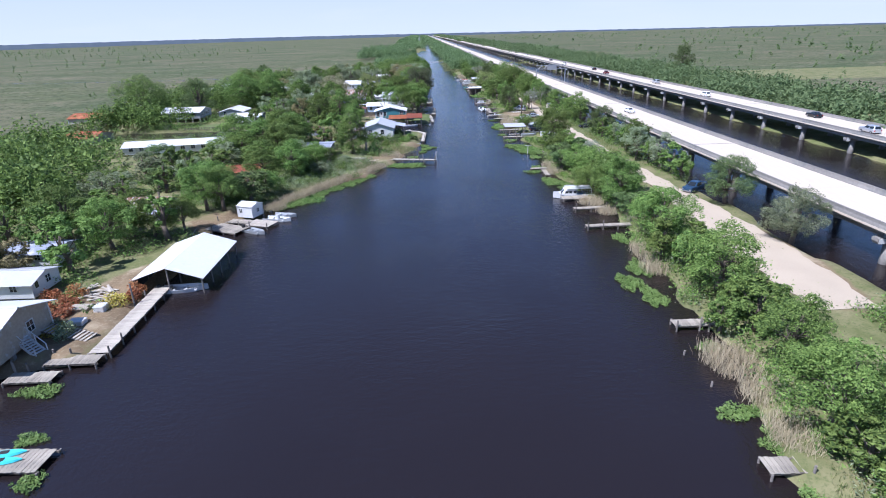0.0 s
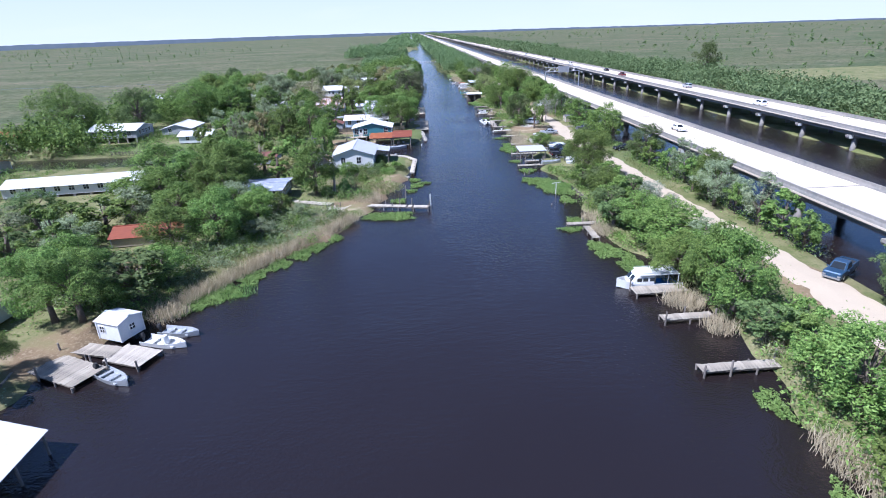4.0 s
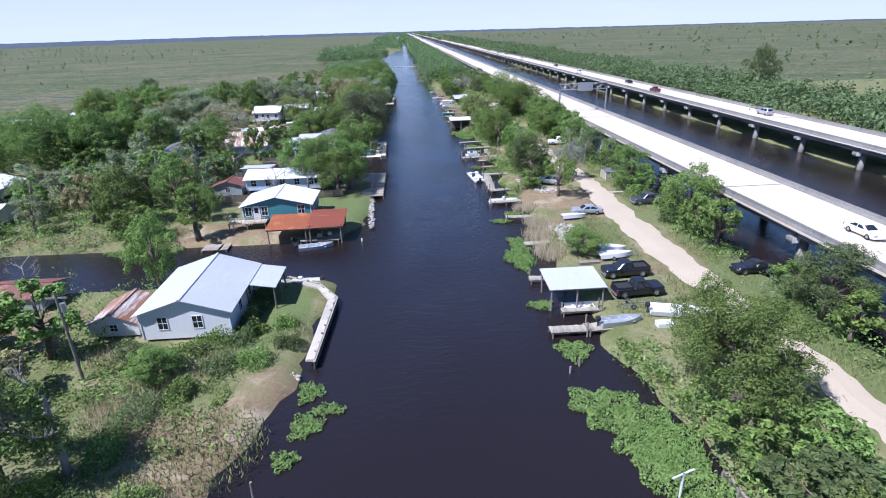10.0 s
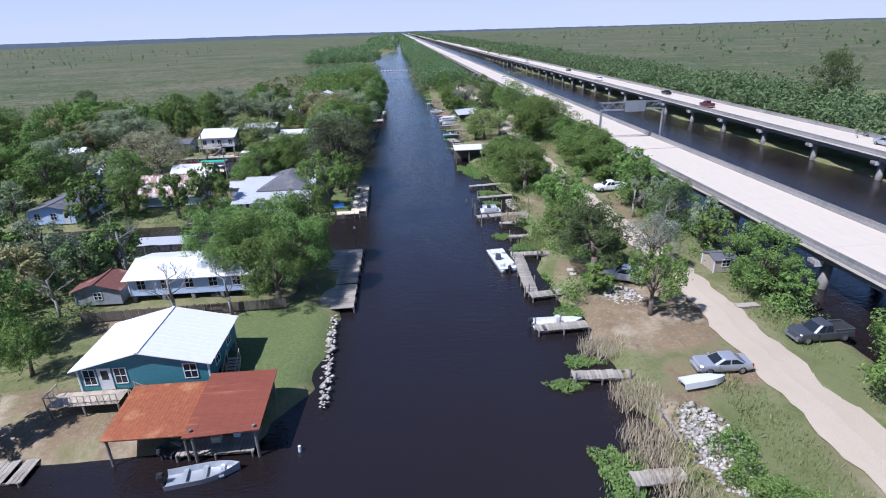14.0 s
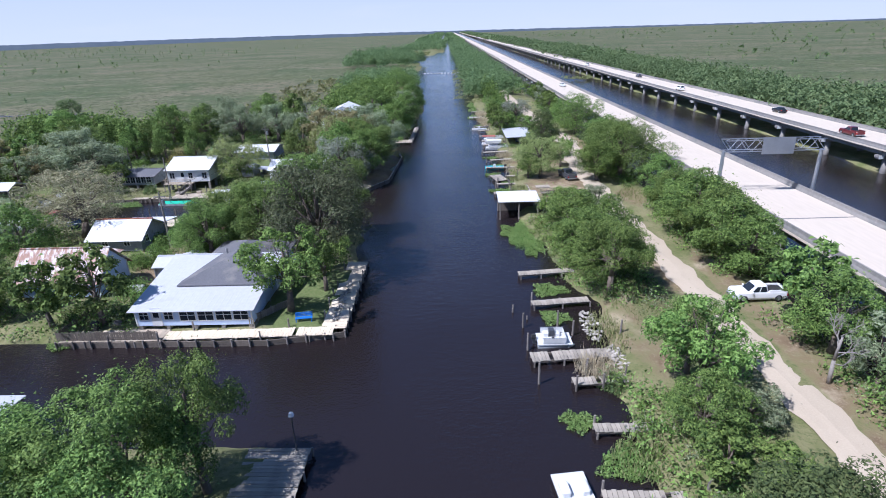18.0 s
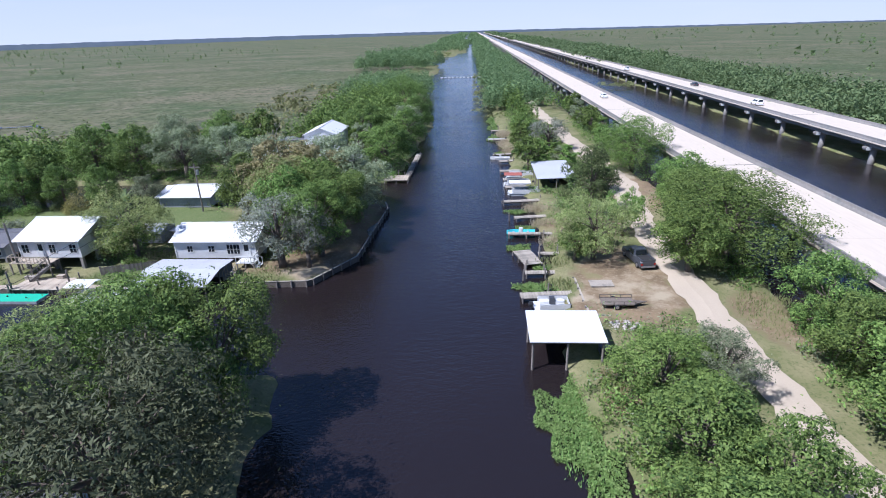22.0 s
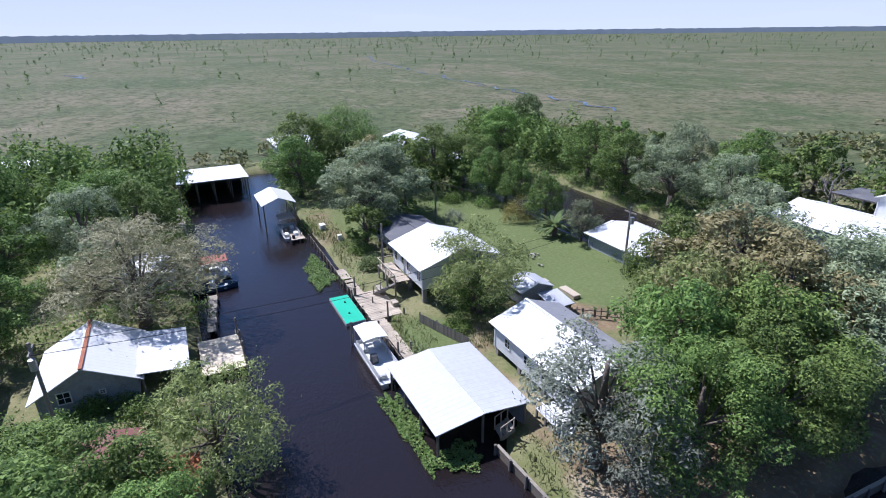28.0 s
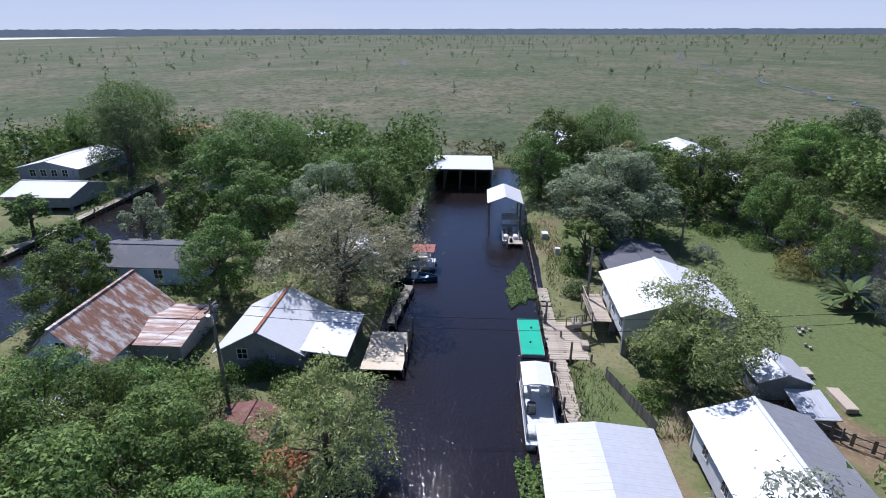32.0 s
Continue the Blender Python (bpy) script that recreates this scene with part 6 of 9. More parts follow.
HEROES = (
    ("green", -17.2, 143.6, 9.0, 4.2), ("green", -31.5, 137.2, 8.0, 4.4), ("grey", -28.5, 132.6, 5.5, 3.2), ("bright", -24.6, 132.6, 4.6, 2.5), ("green", -21.0, 131.8, 3.6, 2.1), ("grey", -17.4, 129.8, 2.6, 1.7), ("green", -25.0, 124.0, 4.0, 2.4), ("grey", -21.6, 122.0, 2.8, 2.0), ("dark", -87.0, 224.8, 12.5, 6.2), ("green", -12.6, 156.4, 3.0, 2.2), ("fine", 35.0, 147.2, 8.8, 4.6), ("fine", 35.8, 152.0, 8.0, 3.8), ("bright", 33.7, 132.4, 5.0, 2.8), ("slim", -21.6, 192.6, 8.5, 2.2), ("bright", -20.6, 176.6, 9.0, 2.9), ("fine", -6.8, 216.8, 9.4, 4.4), ("fine", -1.4, 217.4, 8.8, 4.0), ("fine", -3.6, 222.2, 9.4, 4.2), ("fine", -10.8, 220.0, 9.0, 4.2), ("fine", -3.0, 212.8, 8.0, 3.6), ("fine", -0.8, 225.2, 9.6, 3.2), ("bright", -23.2, 201.8, 5.0, 2.0),
    ("airy", 35.4, 234.6, 8.5, 4.0), ("green", 33.5, 229.0, 5.4, 2.8), ("dark", 34.0, 217.0, 8.0, 4.2), ("airy", 36.6, 205.8, 7.0, 3.0), ("silver", 41.2, 216.8, 7.0, 3.2), ("green", 51.0, 210.3, 7.5, 4.2), ("bright", 52.2, 190.0, 9.0, 4.4), ("bright", 32.9, 179.2, 3.2, 2.5),
    ("pine", -1.0, 261.4, 13.4, 6.4), ("fine", -5.0, 270.6, 12.0, 5.4), ("fine", -10.4, 266.4, 9.6, 4.2), ("fine", -11.6, 272.6, 8.6, 4.4), ("fine", -1.4, 274.0, 11.0, 4.8), ("fine", -7.5, 277.4, 7.0, 3.6), ("fine", -15.4, 268.8, 8.0, 3.6), ("airy", -2.2, 250.4, 9.0, 4.4), ("airy", 0.6, 255.4, 7.0, 3.0), ("grey", -61.5, 307.6, 11.0, 7.4), ("grey", -57.4, 305.4, 9.0, 5.2), ("grey", -66.6, 309.4, 10.4, 5.8), ("big", 48.6, 304.0, 9.5, 8.2), ("bright", 43.6, 301.0, 7.2, 4.2), ("green", 49.6, 270.0, 8.5, 5.4), ("green", 49.6, 261.0, 8.0, 4.8),
    ("fine", 33.5, 253.4, 7.8, 4.2), ("green", 32.3, 260.0, 7.0, 4.0), ("green", 35.3, 264.0, 7.4, 3.6), ("bright", 35.1, 257.2, 6.4, 3.2), ("green", 32.3, 268.0, 7.0, 4.2), ("fine", 36.0, 238.0, 6.6, 2.8), ("big", 50.0, 352.0, 9.4, 6.6), ("dark", 35.8, 322.4, 9.6, 4.2), ("olive", 33.2, 305.4, 8.0, 4.6), ("fine", 50.2, 320.0, 8.4, 4.8), ("fine", 49.6, 312.6, 9.0, 5.4), ("green", 51.4, 328.0, 8.4, 4.8), ("fine", 47.6, 307.6, 7.4, 4.4), ("green", 51.0, 266.0, 8.5, 5.0), ("green", 51.0, 257.6, 7.5, 4.2), ("bright", 51.0, 274.0, 8.0, 4.4), ("airy", 38.8, 313.6, 6.4, 2.8), ("green", 30.8, 305.0, 4.4, 2.4), ("silver", 35.3, 373.0, 7.5, 4.6),
    ("silver", -6.6, 303.0, 9.8, 4.8), ("fine", -2.6, 306.8, 9.4, 4.6), ("silver", -3.2, 303.0, 7.4, 3.0), ("green", -8.4, 311.2, 10.0, 4.6), ("fine", -2.0, 313.0, 9.6, 4.8), ("green", 0.4, 378.0, 9.0, 4.6), ("grey", -1.4, 387.0, 9.0, 4.6), ("green", 0.6, 397.0, 10.0, 4.6), ("dark", 0.8, 406.0, 9.0, 4.2), ("brown", -1.0, 416.0, 8.5, 4.4), ("green", -5.0, 442.0, 9.5, 4.8), ("olive", -10.8, 316.4, 10.5, 5.2), ("grey", -1.6, 323.8, 10.8, 5.8), ("green", -18.6, 322.0, 9.5, 4.6), ("brown", -12.8, 323.2, 12.0, 6.4), ("grey", -5.6, 327.4, 11.8, 6.4), ("grey", -16.0, 329.0, 11.5, 5.8), ("bright", -4.8, 316.6, 9.8, 5.2), ("brown", -7.6, 322.8, 11.5, 5.2),
    ("olive", -28.6, 306.8, 8.4, 5.4), ("bright", -29.4, 306.4, 5.0, 3.0), ("big", -95.6, 313.0, 13.0, 7.4), ("green", -79.8, 300.0, 9.5, 5.0), ("green", -1.0, 355.6, 9.0, 5.6), ("big", -7.2, 427.0, 12.0, 8.0), ("dark", -99.5, 361.0, 11.0, 4.6),
    ("olive", -18.2, 280.7, 7.8, 4.8), ("green", -13.4, 276.0, 6.4, 3.4), ("bright", -20.6, 269.6, 4.4, 2.6), ("grey", -44.0, 350.5, 10.0, 5.4), ("grey", -34.0, 351.5, 10.0, 5.4), ("green", -54.0, 350.5, 10.0, 5.4), ("green", -64.0, 351.0, 10.0, 5.2), ("green", -40.0, 362.0, 11.0, 5.6), ("grey", -52.0, 362.0, 11.0, 5.6), ("green", -10.0, 375.0, 11.0, 5.6), ("green", -62.0, 328.0, 8.0, 3.4), ("green", -47.8, 329.2, 7.0, 2.9), ("grey", -40.0, 329.6, 6.0, 2.6), ("green", -55.4, 329.2, 7.0, 2.9), ("bright", 32.7, 102.0, 5.4, 3.4), ("bright", 34.2, 116.4, 5.4, 3.6), ("silver", 37.9, 119.0, 5.4, 2.6), ("green", 51.2, 131.0, 7.5, 3.6), ("green", 33.7, 95.6, 8.0, 3.4),
    ("green", -27.2, 120.0, 7.5, 4.0), ("bright", -23.6, 127.0, 5.5, 2.8), ("green", -32.4, 116.5, 6.5, 3.6), ("bright", -29.0, 106.5, 4.6, 2.6), ("green", -38.0, 154.6, 9.5, 5.2), ("green", -40.4, 146.8, 8.0, 4.8), ("bright", -48.0, 139.0, 5.8, 4.4), ("green", -37.0, 130.6, 6.0, 4.4), ("grey", -47.6, 119.0, 5.0, 3.6), ("tan", -41.6, 275.8, 9.6, 7.6), ("green", -20.4, 266.4, 5.4, 2.8), ("green", -36.4, 250.2, 7.0, 4.0), ("green", -41.4, 263.4, 8.0, 4.2), ("big", -104.0, 215.6, 14.0, 9.0), ("big", -79.0, 252.6, 12.0, 8.4), ("fine", -16.6, 264.2, 8.0, 3.8), ("fine", -70.0, 271.0, 9.0, 5.0), ("green", -56.0, 262.4, 9.0, 5.0), ("fine", -75.6, 331.6, 9.6, 5.2), ("green", -61.0, 330.8, 8.6, 4.2), ("bright", -92.0, 304.0, 12.0, 6.4), ("green", -67.6, 254.0, 11.0, 6.0),
    ("green", -60.6, 275.8, 9.0, 4.8), ("bright", -73.4, 322.6, 10.0, 5.4), ("bright", -93.0, 350.0, 9.5, 5.6), ("fine", -36.9, 86.8, 5.2, 2.6), ("fine", -34.4, 97.4, 7.4, 3.8), ("fine", -37.4, 97.6, 7.8, 3.6), ("fine", -40.8, 85.0, 5.6, 2.6), ("bright", -44.6, 80.0, 7.0, 4.0), ("green", -38.0, 104.6, 7.0, 3.8), ("green", -54.0, 85.0, 8.0, 4.4), ("bright", -43.6, 84.6, 6.5, 3.2),
    ("bright", 35.0, 59.6, 7.0, 4.2), ("bright", 35.4, 76.6, 7.0, 4.6), ("dark", 53.0, 92.0, 7.5, 4.2), ("grey", 53.0, 74.0, 8.0, 4.0), ("green", 33.6, 44.0, 6.5, 3.2), ("bright", 32.0, 36.4, 6.5, 3.6), ("green", 37.3, 101.0, 5.4, 4.6), ("bright", 35.3, 111.6, 5.4, 5.2), ("silver", 39.3, 126.6, 5.0, 1.8),
    ("green", 34.4, 92.6, 8.0, 3.8), ("grey", 50.4, 127.2, 7.0, 3.8), ("dark", 51.6, 160.0, 7.0, 3.8), ("green", -33.0, 150.6, 9.0, 5.0), ("green", -32.8, 145.6, 9.0, 4.2), ("green", -35.0, 138.6, 8.0, 3.6), ("green", -28.7, 128.0, 6.0, 3.0), ("green", -47.4, 150.0, 9.0, 5.6), ("grey", -58.4, 270.0, 10.0, 5.0), ("green", -44.0, 140.0, 6.4, 4.4), ("dark", -60.0, 130.0, 5.6, 4.4), ("dark", 150.0, 330.0, 16.0, 7.0),
    ("bright", 32.9, 276.2, 5.4, 4.0), ("grey", 37.7, 277.4, 5.4, 3.0), ("green", 51.0, 287.0, 8.0, 4.0), ("green", 50.6, 281.0, 7.0, 4.0), ("green", 39.3, 336.0, 6.0, 3.4), ("dark", 50.8, 231.0, 7.0, 3.4), ("green", 50.0, 240.6, 7.0, 3.8), ("green", -36.0, 200.4, 9.0, 4.4), ("green", -29.6, 206.6, 9.0, 4.0))
for kind, x, y, h, r in HEROES:
    tree_at(kind, x, y, h, r, hero=True)

KINDS = ("green", "green", "green", "bright", "bright", "dark", "grey", "slim", "brown")
ZONES = (  # x from, x to, y from, y to, tries, most trees, smallest and largest radius, kinds
    (-62, -30, 62, 135, 200, 34, 2.8, 4.8, KINDS), (-70, -24, 132, 164, 60, 12, 2.6, 4.4, KINDS), (-62, -24, 192, 229, 90, 22, 2.8, 4.4, KINDS + ("grey", "grey")), (-72, -20, 247, 280, 90, 18, 2.6, 4.2, KINDS),
    (-92, -8, 297, 331, 90, 20, 2.6, 4.4, KINDS + ("grey",)), (-70, 0, 347, 374, 160, 30, 3.2, 5.0, KINDS + ("grey", "slim")),
    (31, 38.5, 26, 156, 300, 36, 2.2, 3.4, ("bright", "green", "green", "grey", "dark")), (49.0, 53.0, 96, 430, 900, 104, 2.4, 3.7, ("green", "bright", "green", "grey")), (31, 38, 205, 282, 80, 12, 2.0, 3.0, ("green", "bright", "grey")),
    (28, 40, 312, 400, 80, 14, 2.2, 3.4, ("green", "green", "bright", "grey", "dark")))
for xa, xb, ya, yb, tries, most, ra, rb, kinds in ZONES:
    done = 0
    for _ in range(tries):
        x, y, r = float(tree_rng.uniform(xa, xb)), float(tree_rng.uniform(ya, yb)), float(tree_rng.uniform(ra, rb))
        kind = kinds[int(tree_rng.integers(len(kinds)))]
        if kind == "slim":
            r *= 0.55
        if done < most and free(x, y, r, 0.6):
            tree_at(kind, x, y, r * float(tree_rng.uniform(1.8, 2.4)) * (1.9 if kind == "slim" else 0.75 if 30 < x < 40 else 0.66 if x < -20 and 96 < y < 150 else 1.0), r)
            done += 1


def clear_of(x, y, pad=0.0):
    """Which of many points lie on open land, off the lane and the yards."""
    ok = land_at(x, y) & land_at(x + 0.6, y) & land_at(x - 0.6, y)
    lo, hi = np.interp(y, [p[0] for p in ROAD], [p[1] for p in ROAD]), np.interp(y, [p[0] for p in ROAD], [p[2] for p in ROAD])
    ok &= ~((x > lo - 1.8 - pad) & (x < hi + 2.0 + pad) & (y > 54) & (y < 520))
    for cx, cy, cr in CLEAR:
        ok &= (x - cx) ** 2 + (y - cy) ** 2 > (cr * 0.9 + pad) ** 2
    return ok


def brush(name, label, boxes, seed, mat, category="undergrowth", slim=0.55, z_off=0.0):
    """Undergrowth: low mounds of leaf clumps; boxes are x from, x to, y from, y to, mounds, radius, height, clump size, clumps a mound."""
    rng = np.random.default_rng(seed)
    pts, sizes = [], []
    for xa, xb, ya, yb, n, r, h, s, per in boxes:
        x, y = rng.uniform(xa, xb, n), rng.uniform(ya, yb, n)
        lump = np.sin(x * 0.35 + 3) * np.sin(y * 0.31) + np.sin(x * 0.13) * np.sin(y * 0.17 + 1)
        ok = clear_of(x, y, 0.3 * r)
        x, y, lump = x[ok], y[ok], lump[ok]
        n = len(x)
        hh, rr = h * rng.uniform(0.4, 1.3, n) * (1 + 0.45 * lump), r * rng.uniform(0.6, 1.4, n)
        d = rng.normal(size=(n, per, 3))
        d[..., 2] = np.abs(d[..., 2])
        d /= np.linalg.norm(d, axis=2)[..., None]
        d *= rng.uniform(0.55, 1.15, (n, per, 1))
        p = np.stack([x, y, np.full(n, 0.6)], -1)[:, None, :] + d * np.stack([rr, rr, hh], -1)[:, None, :]
        pts.append(p.reshape(-1, 3)), sizes.append(np.full(n * per, s))
    v, f = rhombs(np.concatenate(pts), np.concatenate(sizes), rng, slim=slim)
    return tagged(new(name, np_mesh(name, v, f, mat)), label, category, kind="stuff")


WILD = ((-62, -26, 60, 165, 0.22), (-27, -12, 116, 165, 0.09), (-112, -62, 60, 177, 0.2), (-62, -4, 136, 177, 0.1), (-112, -24, 191, 230, 0.3), (-112, -18, 246, 281, 0.34), (-112, -6, 297, 331, 0.13), (-112, 2, 347, 375, 0.34), (30, 41, 28, 165, 0.5), (47, 53, 40, 420, 0.5), (28.5, 40, 205, 290, 0.45), (-10, 2, 372, 470, 0.3), (28, 40, 310, 440, 0.4))
brush("green_brush", "tangled green undergrowth between the trees", [(a, b, c, d, int((b - a) * (d - c) * k), 1.3, 1.6, 0.17, 42) for a, b, c, d, k in WILD], 401, L_GREEN)
brush("fresh_brush", "fresh green saplings and shrubs", [(a, b, c, d, int((b - a) * (d - c) * k * 0.45), 1.5, 2.4, 0.16, 56) for a, b, c, d, k in WILD], 402, L_BRIGHT)
brush("shore_brush", "low green growth along the water's edge", [(27.2, 31.0, 226, 281, 150, 0.8, 0.9, 0.13, 50), (29.5, 33.0, 100, 158, 130, 0.9, 1.1, 0.13, 50), (27.0, 31, 182, 212, 60, 0.8, 0.8, 0.13, 50), (24.5, 29, 296, 335, 90, 0.8, 0.9, 0.13, 50)], 406, L_BRIGHT)
brush("grey_brush", "grey-green thin scrub", [(a, b, c, d, int((b - a) * (d - c) * k * 0.3), 1.3, 1.9, 0.15, 60) for a, b, c, d, k in WILD], 403, L_GREY, slim=0.35)
EDGE = [(float(np.interp(y, [p[0] for p in LEFT], [p[1] for p in LEFT])), y) for y in np.arange(101.0, 133.0, 2.0)]
brush("bank_brush", "grey-green scrub behind the dry reeds", [(e - 15, e - 3.2, y, y + 2.0, 22, 1.15, 1.5, 0.13, 80) for e, y in EDGE], 404, L_GREY, slim=0.4)
brush("bank_saplings", "young green bushes on the low bank", [(e - 17, e - 5.0, y, y + 2.0, 10, 1.3, 2.2, 0.14, 110) for e, y in EDGE] + [(-20, -6, 146, 160, 50, 1.1, 1.4, 0.13, 90)], 405, L_GREEN)
# far woods and banks, too many to count
def woods(name, label, boxes, seed, mat=None):
    """Rolling masses of leaf clumps; boxes are x from, x to, y from, y to, crowns, crown radius, height, clump size, clumps a crown."""
    rng = np.random.default_rng(seed)
    pts, sizes = [], []
    for xa, xb, ya, yb, n, r, h, s, per in boxes:
        ty = rng.uniform(ya, yb, n)
        tx = rng.uniform(xa, xb, n) + (lean(ty) if name not in ("marsh_trees", "back_woods") else 0)
        if name == "back_woods":
            ok = clear_of(tx, ty, 2.5)
            tx, ty = tx[ok], ty[ok]
            n = len(tx)
        th, tr = h * rng.uniform(0.7, 1.25, n), r * rng.uniform(0.7, 1.3, n)
        d = rng.normal(size=(n, per, 3))
        d[..., 2] = np.abs(d[..., 2])
        d /= np.linalg.norm(d, axis=2)[..., None]
        d *= rng.uniform(0.7, 1.05, (n, per, 1))
        wob = 1 + 0.3 * np.sin(d[..., :1] * 5 + ty[:, None, None]) * np.cos(d[..., 1:2] * 4 + tx[:, None, None])
        p = np.stack([tx, ty, 0.7 + th * 0.25], -1)[:, None, :] + d * wob * np.stack([tr, tr, th * 0.75], -1)[:, None, :]
        pts.append(p.reshape(-1, 3)), sizes.append(np.full(n * per, s))
    pts, sizes = np.concatenate(pts), np.concatenate(sizes)
    v, f = rhombs(pts, sizes, rng)
    return tagged(new(name, np_mesh(name, v, f, mat or L_FAR)), label, "woods", kind="stuff")


woods("back_woods", "dense trees behind the houses, towards the marsh", ((-112, -64, 62, 160, 150, 4.2, 8.5, 0.42, 430), (-112, -64, 193, 205, 24, 4.0, 8.0, 0.42, 430), (-112, -95, 225, 230, 6, 4.0, 8.0, 0.42, 400), (-112, -70, 247, 280, 50, 4.2, 8.5, 0.42, 430), (-112, -84, 297, 301, 6, 4, 8, 0.42, 400),
      (-90, -34, 312, 330, 24, 3.6, 6.5, 0.4, 380), (-112, -70, 349, 366, 44, 4.0, 8.0, 0.42, 430), (-32, -4, 374, 470, 70, 4.6, 8.5, 0.36, 560), (28, 47, 400, 480, 44, 4.0, 7.0, 0.34, 520)), 306, L_GREEN)
woods("far_woods", "dense green woods beside the far highway", ((115, 158, -20, 640, 900, 5.0, 7.5, 0.55, 210), (112, 160, 640, 1500, 620, 6.5, 8.5, 1.0, 130), (112, 165, 1500, 4700, 600, 11, 9, 3.5, 30)), 301)
woods("bank_woods", "green woods along the far canal banks", ((-36, -2, 470, 545, 95, 4.4, 8.5, 0.42, 330), (-74, -6, 660, 735, 80, 4.2, 11.5, 0.6, 240), (-72, -22, 735, 845, 80, 4.6, 11.5, 0.7, 210), (-50, 8, 1000, 1600, 200, 6.0, 8.5, 1.1, 90), (26, 47, 440, 800, 330, 4.2, 8.6, 0.46, 300), (23, 45, 800, 1500, 300, 5.0, 8.5, 0.9, 110), (-60, -12, 1600, 4700, 260, 11, 9, 3.6, 30), (10, 50, 1500, 4700, 300, 9, 8, 3.0, 30)), 302)
woods("bank_scrub", "low green and straw-coloured scrub on the far spits", ((-46, -18, 545, 655, 120, 2.2, 1.8, 0.4, 60), (-60, -8, 850, 1000, 130, 2.6, 2.0, 0.6, 40), (20, 28, 420, 620, 60, 1.4, 1.6, 0.3, 60), (82, 100, 514, 528, 26, 1.5, 1.6, 0.3, 60)), 307, L_GRASS)
woods("marsh_thicket", "low scrub between the trees and the marsh", ((-125, -95, 60, 360, 160, 2.6, 2.4, 0.6, 40), (-110, -20, 362, 392, 150, 2.4, 2.6, 0.6, 40), (-70, -34, 390, 560, 110, 2.6, 2.4, 0.7, 34), (158, 176, 0, 700, 160, 3.0, 2.6, 0.9, 34)), 303, L_GRASS)
woods("marsh_trees", "scattered dark cypress snags on the open marsh", ((-600, -160, 100, 900, 60, 0.7, 4.0, 0.4, 26), (-1400, -300, -200, 1500, 520, 1.3, 8.0, 0.9, 16), (-2000, -800, -300, 2000, 800, 1.6, 11.0, 1.2, 14), (190, 700, 100, 900, 110, 1.4, 6.0, 0.7, 24), (260, 1600, 400, 2600, 300, 3.0, 8.0, 1.6, 14),
                                                                                    (-900, -190, -300, 350, 50, 0.8, 4.5, 0.5, 20)), 304, L_DARK)
for k in list(MODELS.values()) + [[v] for v in HERO.values()]:
    for top in k:
        for o in (*top.children_recursive, top):
            bpy.data.objects.remove(o)


# ---- shore plants ----
def reeds(name, label, patches, seed, mat, height, per, width=0.05, z=0.3):
    """Upright blades in patches of (x, y, rx, ry)."""
    rng = np.random.default_rng(seed)
    base = []
    for cx, cy, rx, ry in patches:
        n = max(20, int(per * rx * ry * 3.1))
        a, q = rng.uniform(0, 2 * math.pi, n), np.sqrt(rng.uniform(0, 1, n))
        tuft = rng.normal(0, 0.3, (n, 2))
        base.append(np.stack([cx + rx * q * np.cos(a) + tuft[:, 0], cy + ry * q * np.sin(a) + tuft[:, 1], np.full(n, z)], -1))
    base = np.concatenate(base)
    n = len(base)
    a = rng.uniform(0, 2 * math.pi, n)
    side = np.stack([np.cos(a), np.sin(a), 0 * a], -1) * width
    tip = base + np.stack([rng.normal(0, 0.28, n), rng.normal(0, 0.28, n), np.ones(n)], -1) * (height * rng.uniform(0.55, 1.25, n))[:, None]
    mid = (base + tip) / 2 + side * 1.2
    v = np.stack([base - side, base + side, mid, tip], 1).reshape(-1, 3)
    f = np.arange(4 * n).reshape(n, 4)
    return tagged(new(name, np_mesh(name, v, f, mat)), label, "reeds", kind="stuff")


REED = [(-25.6 + 0.72 * k, 102.2 + 1.18 * k, 1.2, 1.1) for k in range(24)] + [(-26, 99, 2, 2), (-7.5, 140, 2.5, 3), (-15, 128.6, 2.4, 1.6), (-18.6, 131, 2.6, 2), (-22, 134.4, 2.4, 1.8), (-12.6, 131.2, 2, 1.2), (-14, 152, 3, 3), (-12, 157, 3, 2), (-18, 160, 3, 1.6), (29.5, 46, 2.2, 3), (30, 41, 2, 2), (29, 36, 1.6, 2.4), (31, 67, 1.6, 2), (31.5, 72, 1.5, 3),
        (31, 96, 2, 2), (32, 90.5, 1.6, 1.6), (29.5, 119, 1.6, 2.4), (30, 124.5, 2, 1.6), (28.8, 187.5, 2, 2.6), (29, 181.5, 2, 3), (30, 193, 2, 2), (29.6, 200.6, 2, 1.6), (28.6, 239, 1.8, 1.6), (28.5, 319, 2, 1.2), (28.8, 311.4, 1.8, 1.2), (28, 326.6, 2, 1.4), (27, 373, 2.6, 3), (26, 382, 2.4, 4), (25.6, 395, 2, 4), (36, 86, 2, 3)]
reeds("dry_reeds", "tall dry tan reeds along the bank", REED, 501, L_REED, 1.25, 62, 0.02)
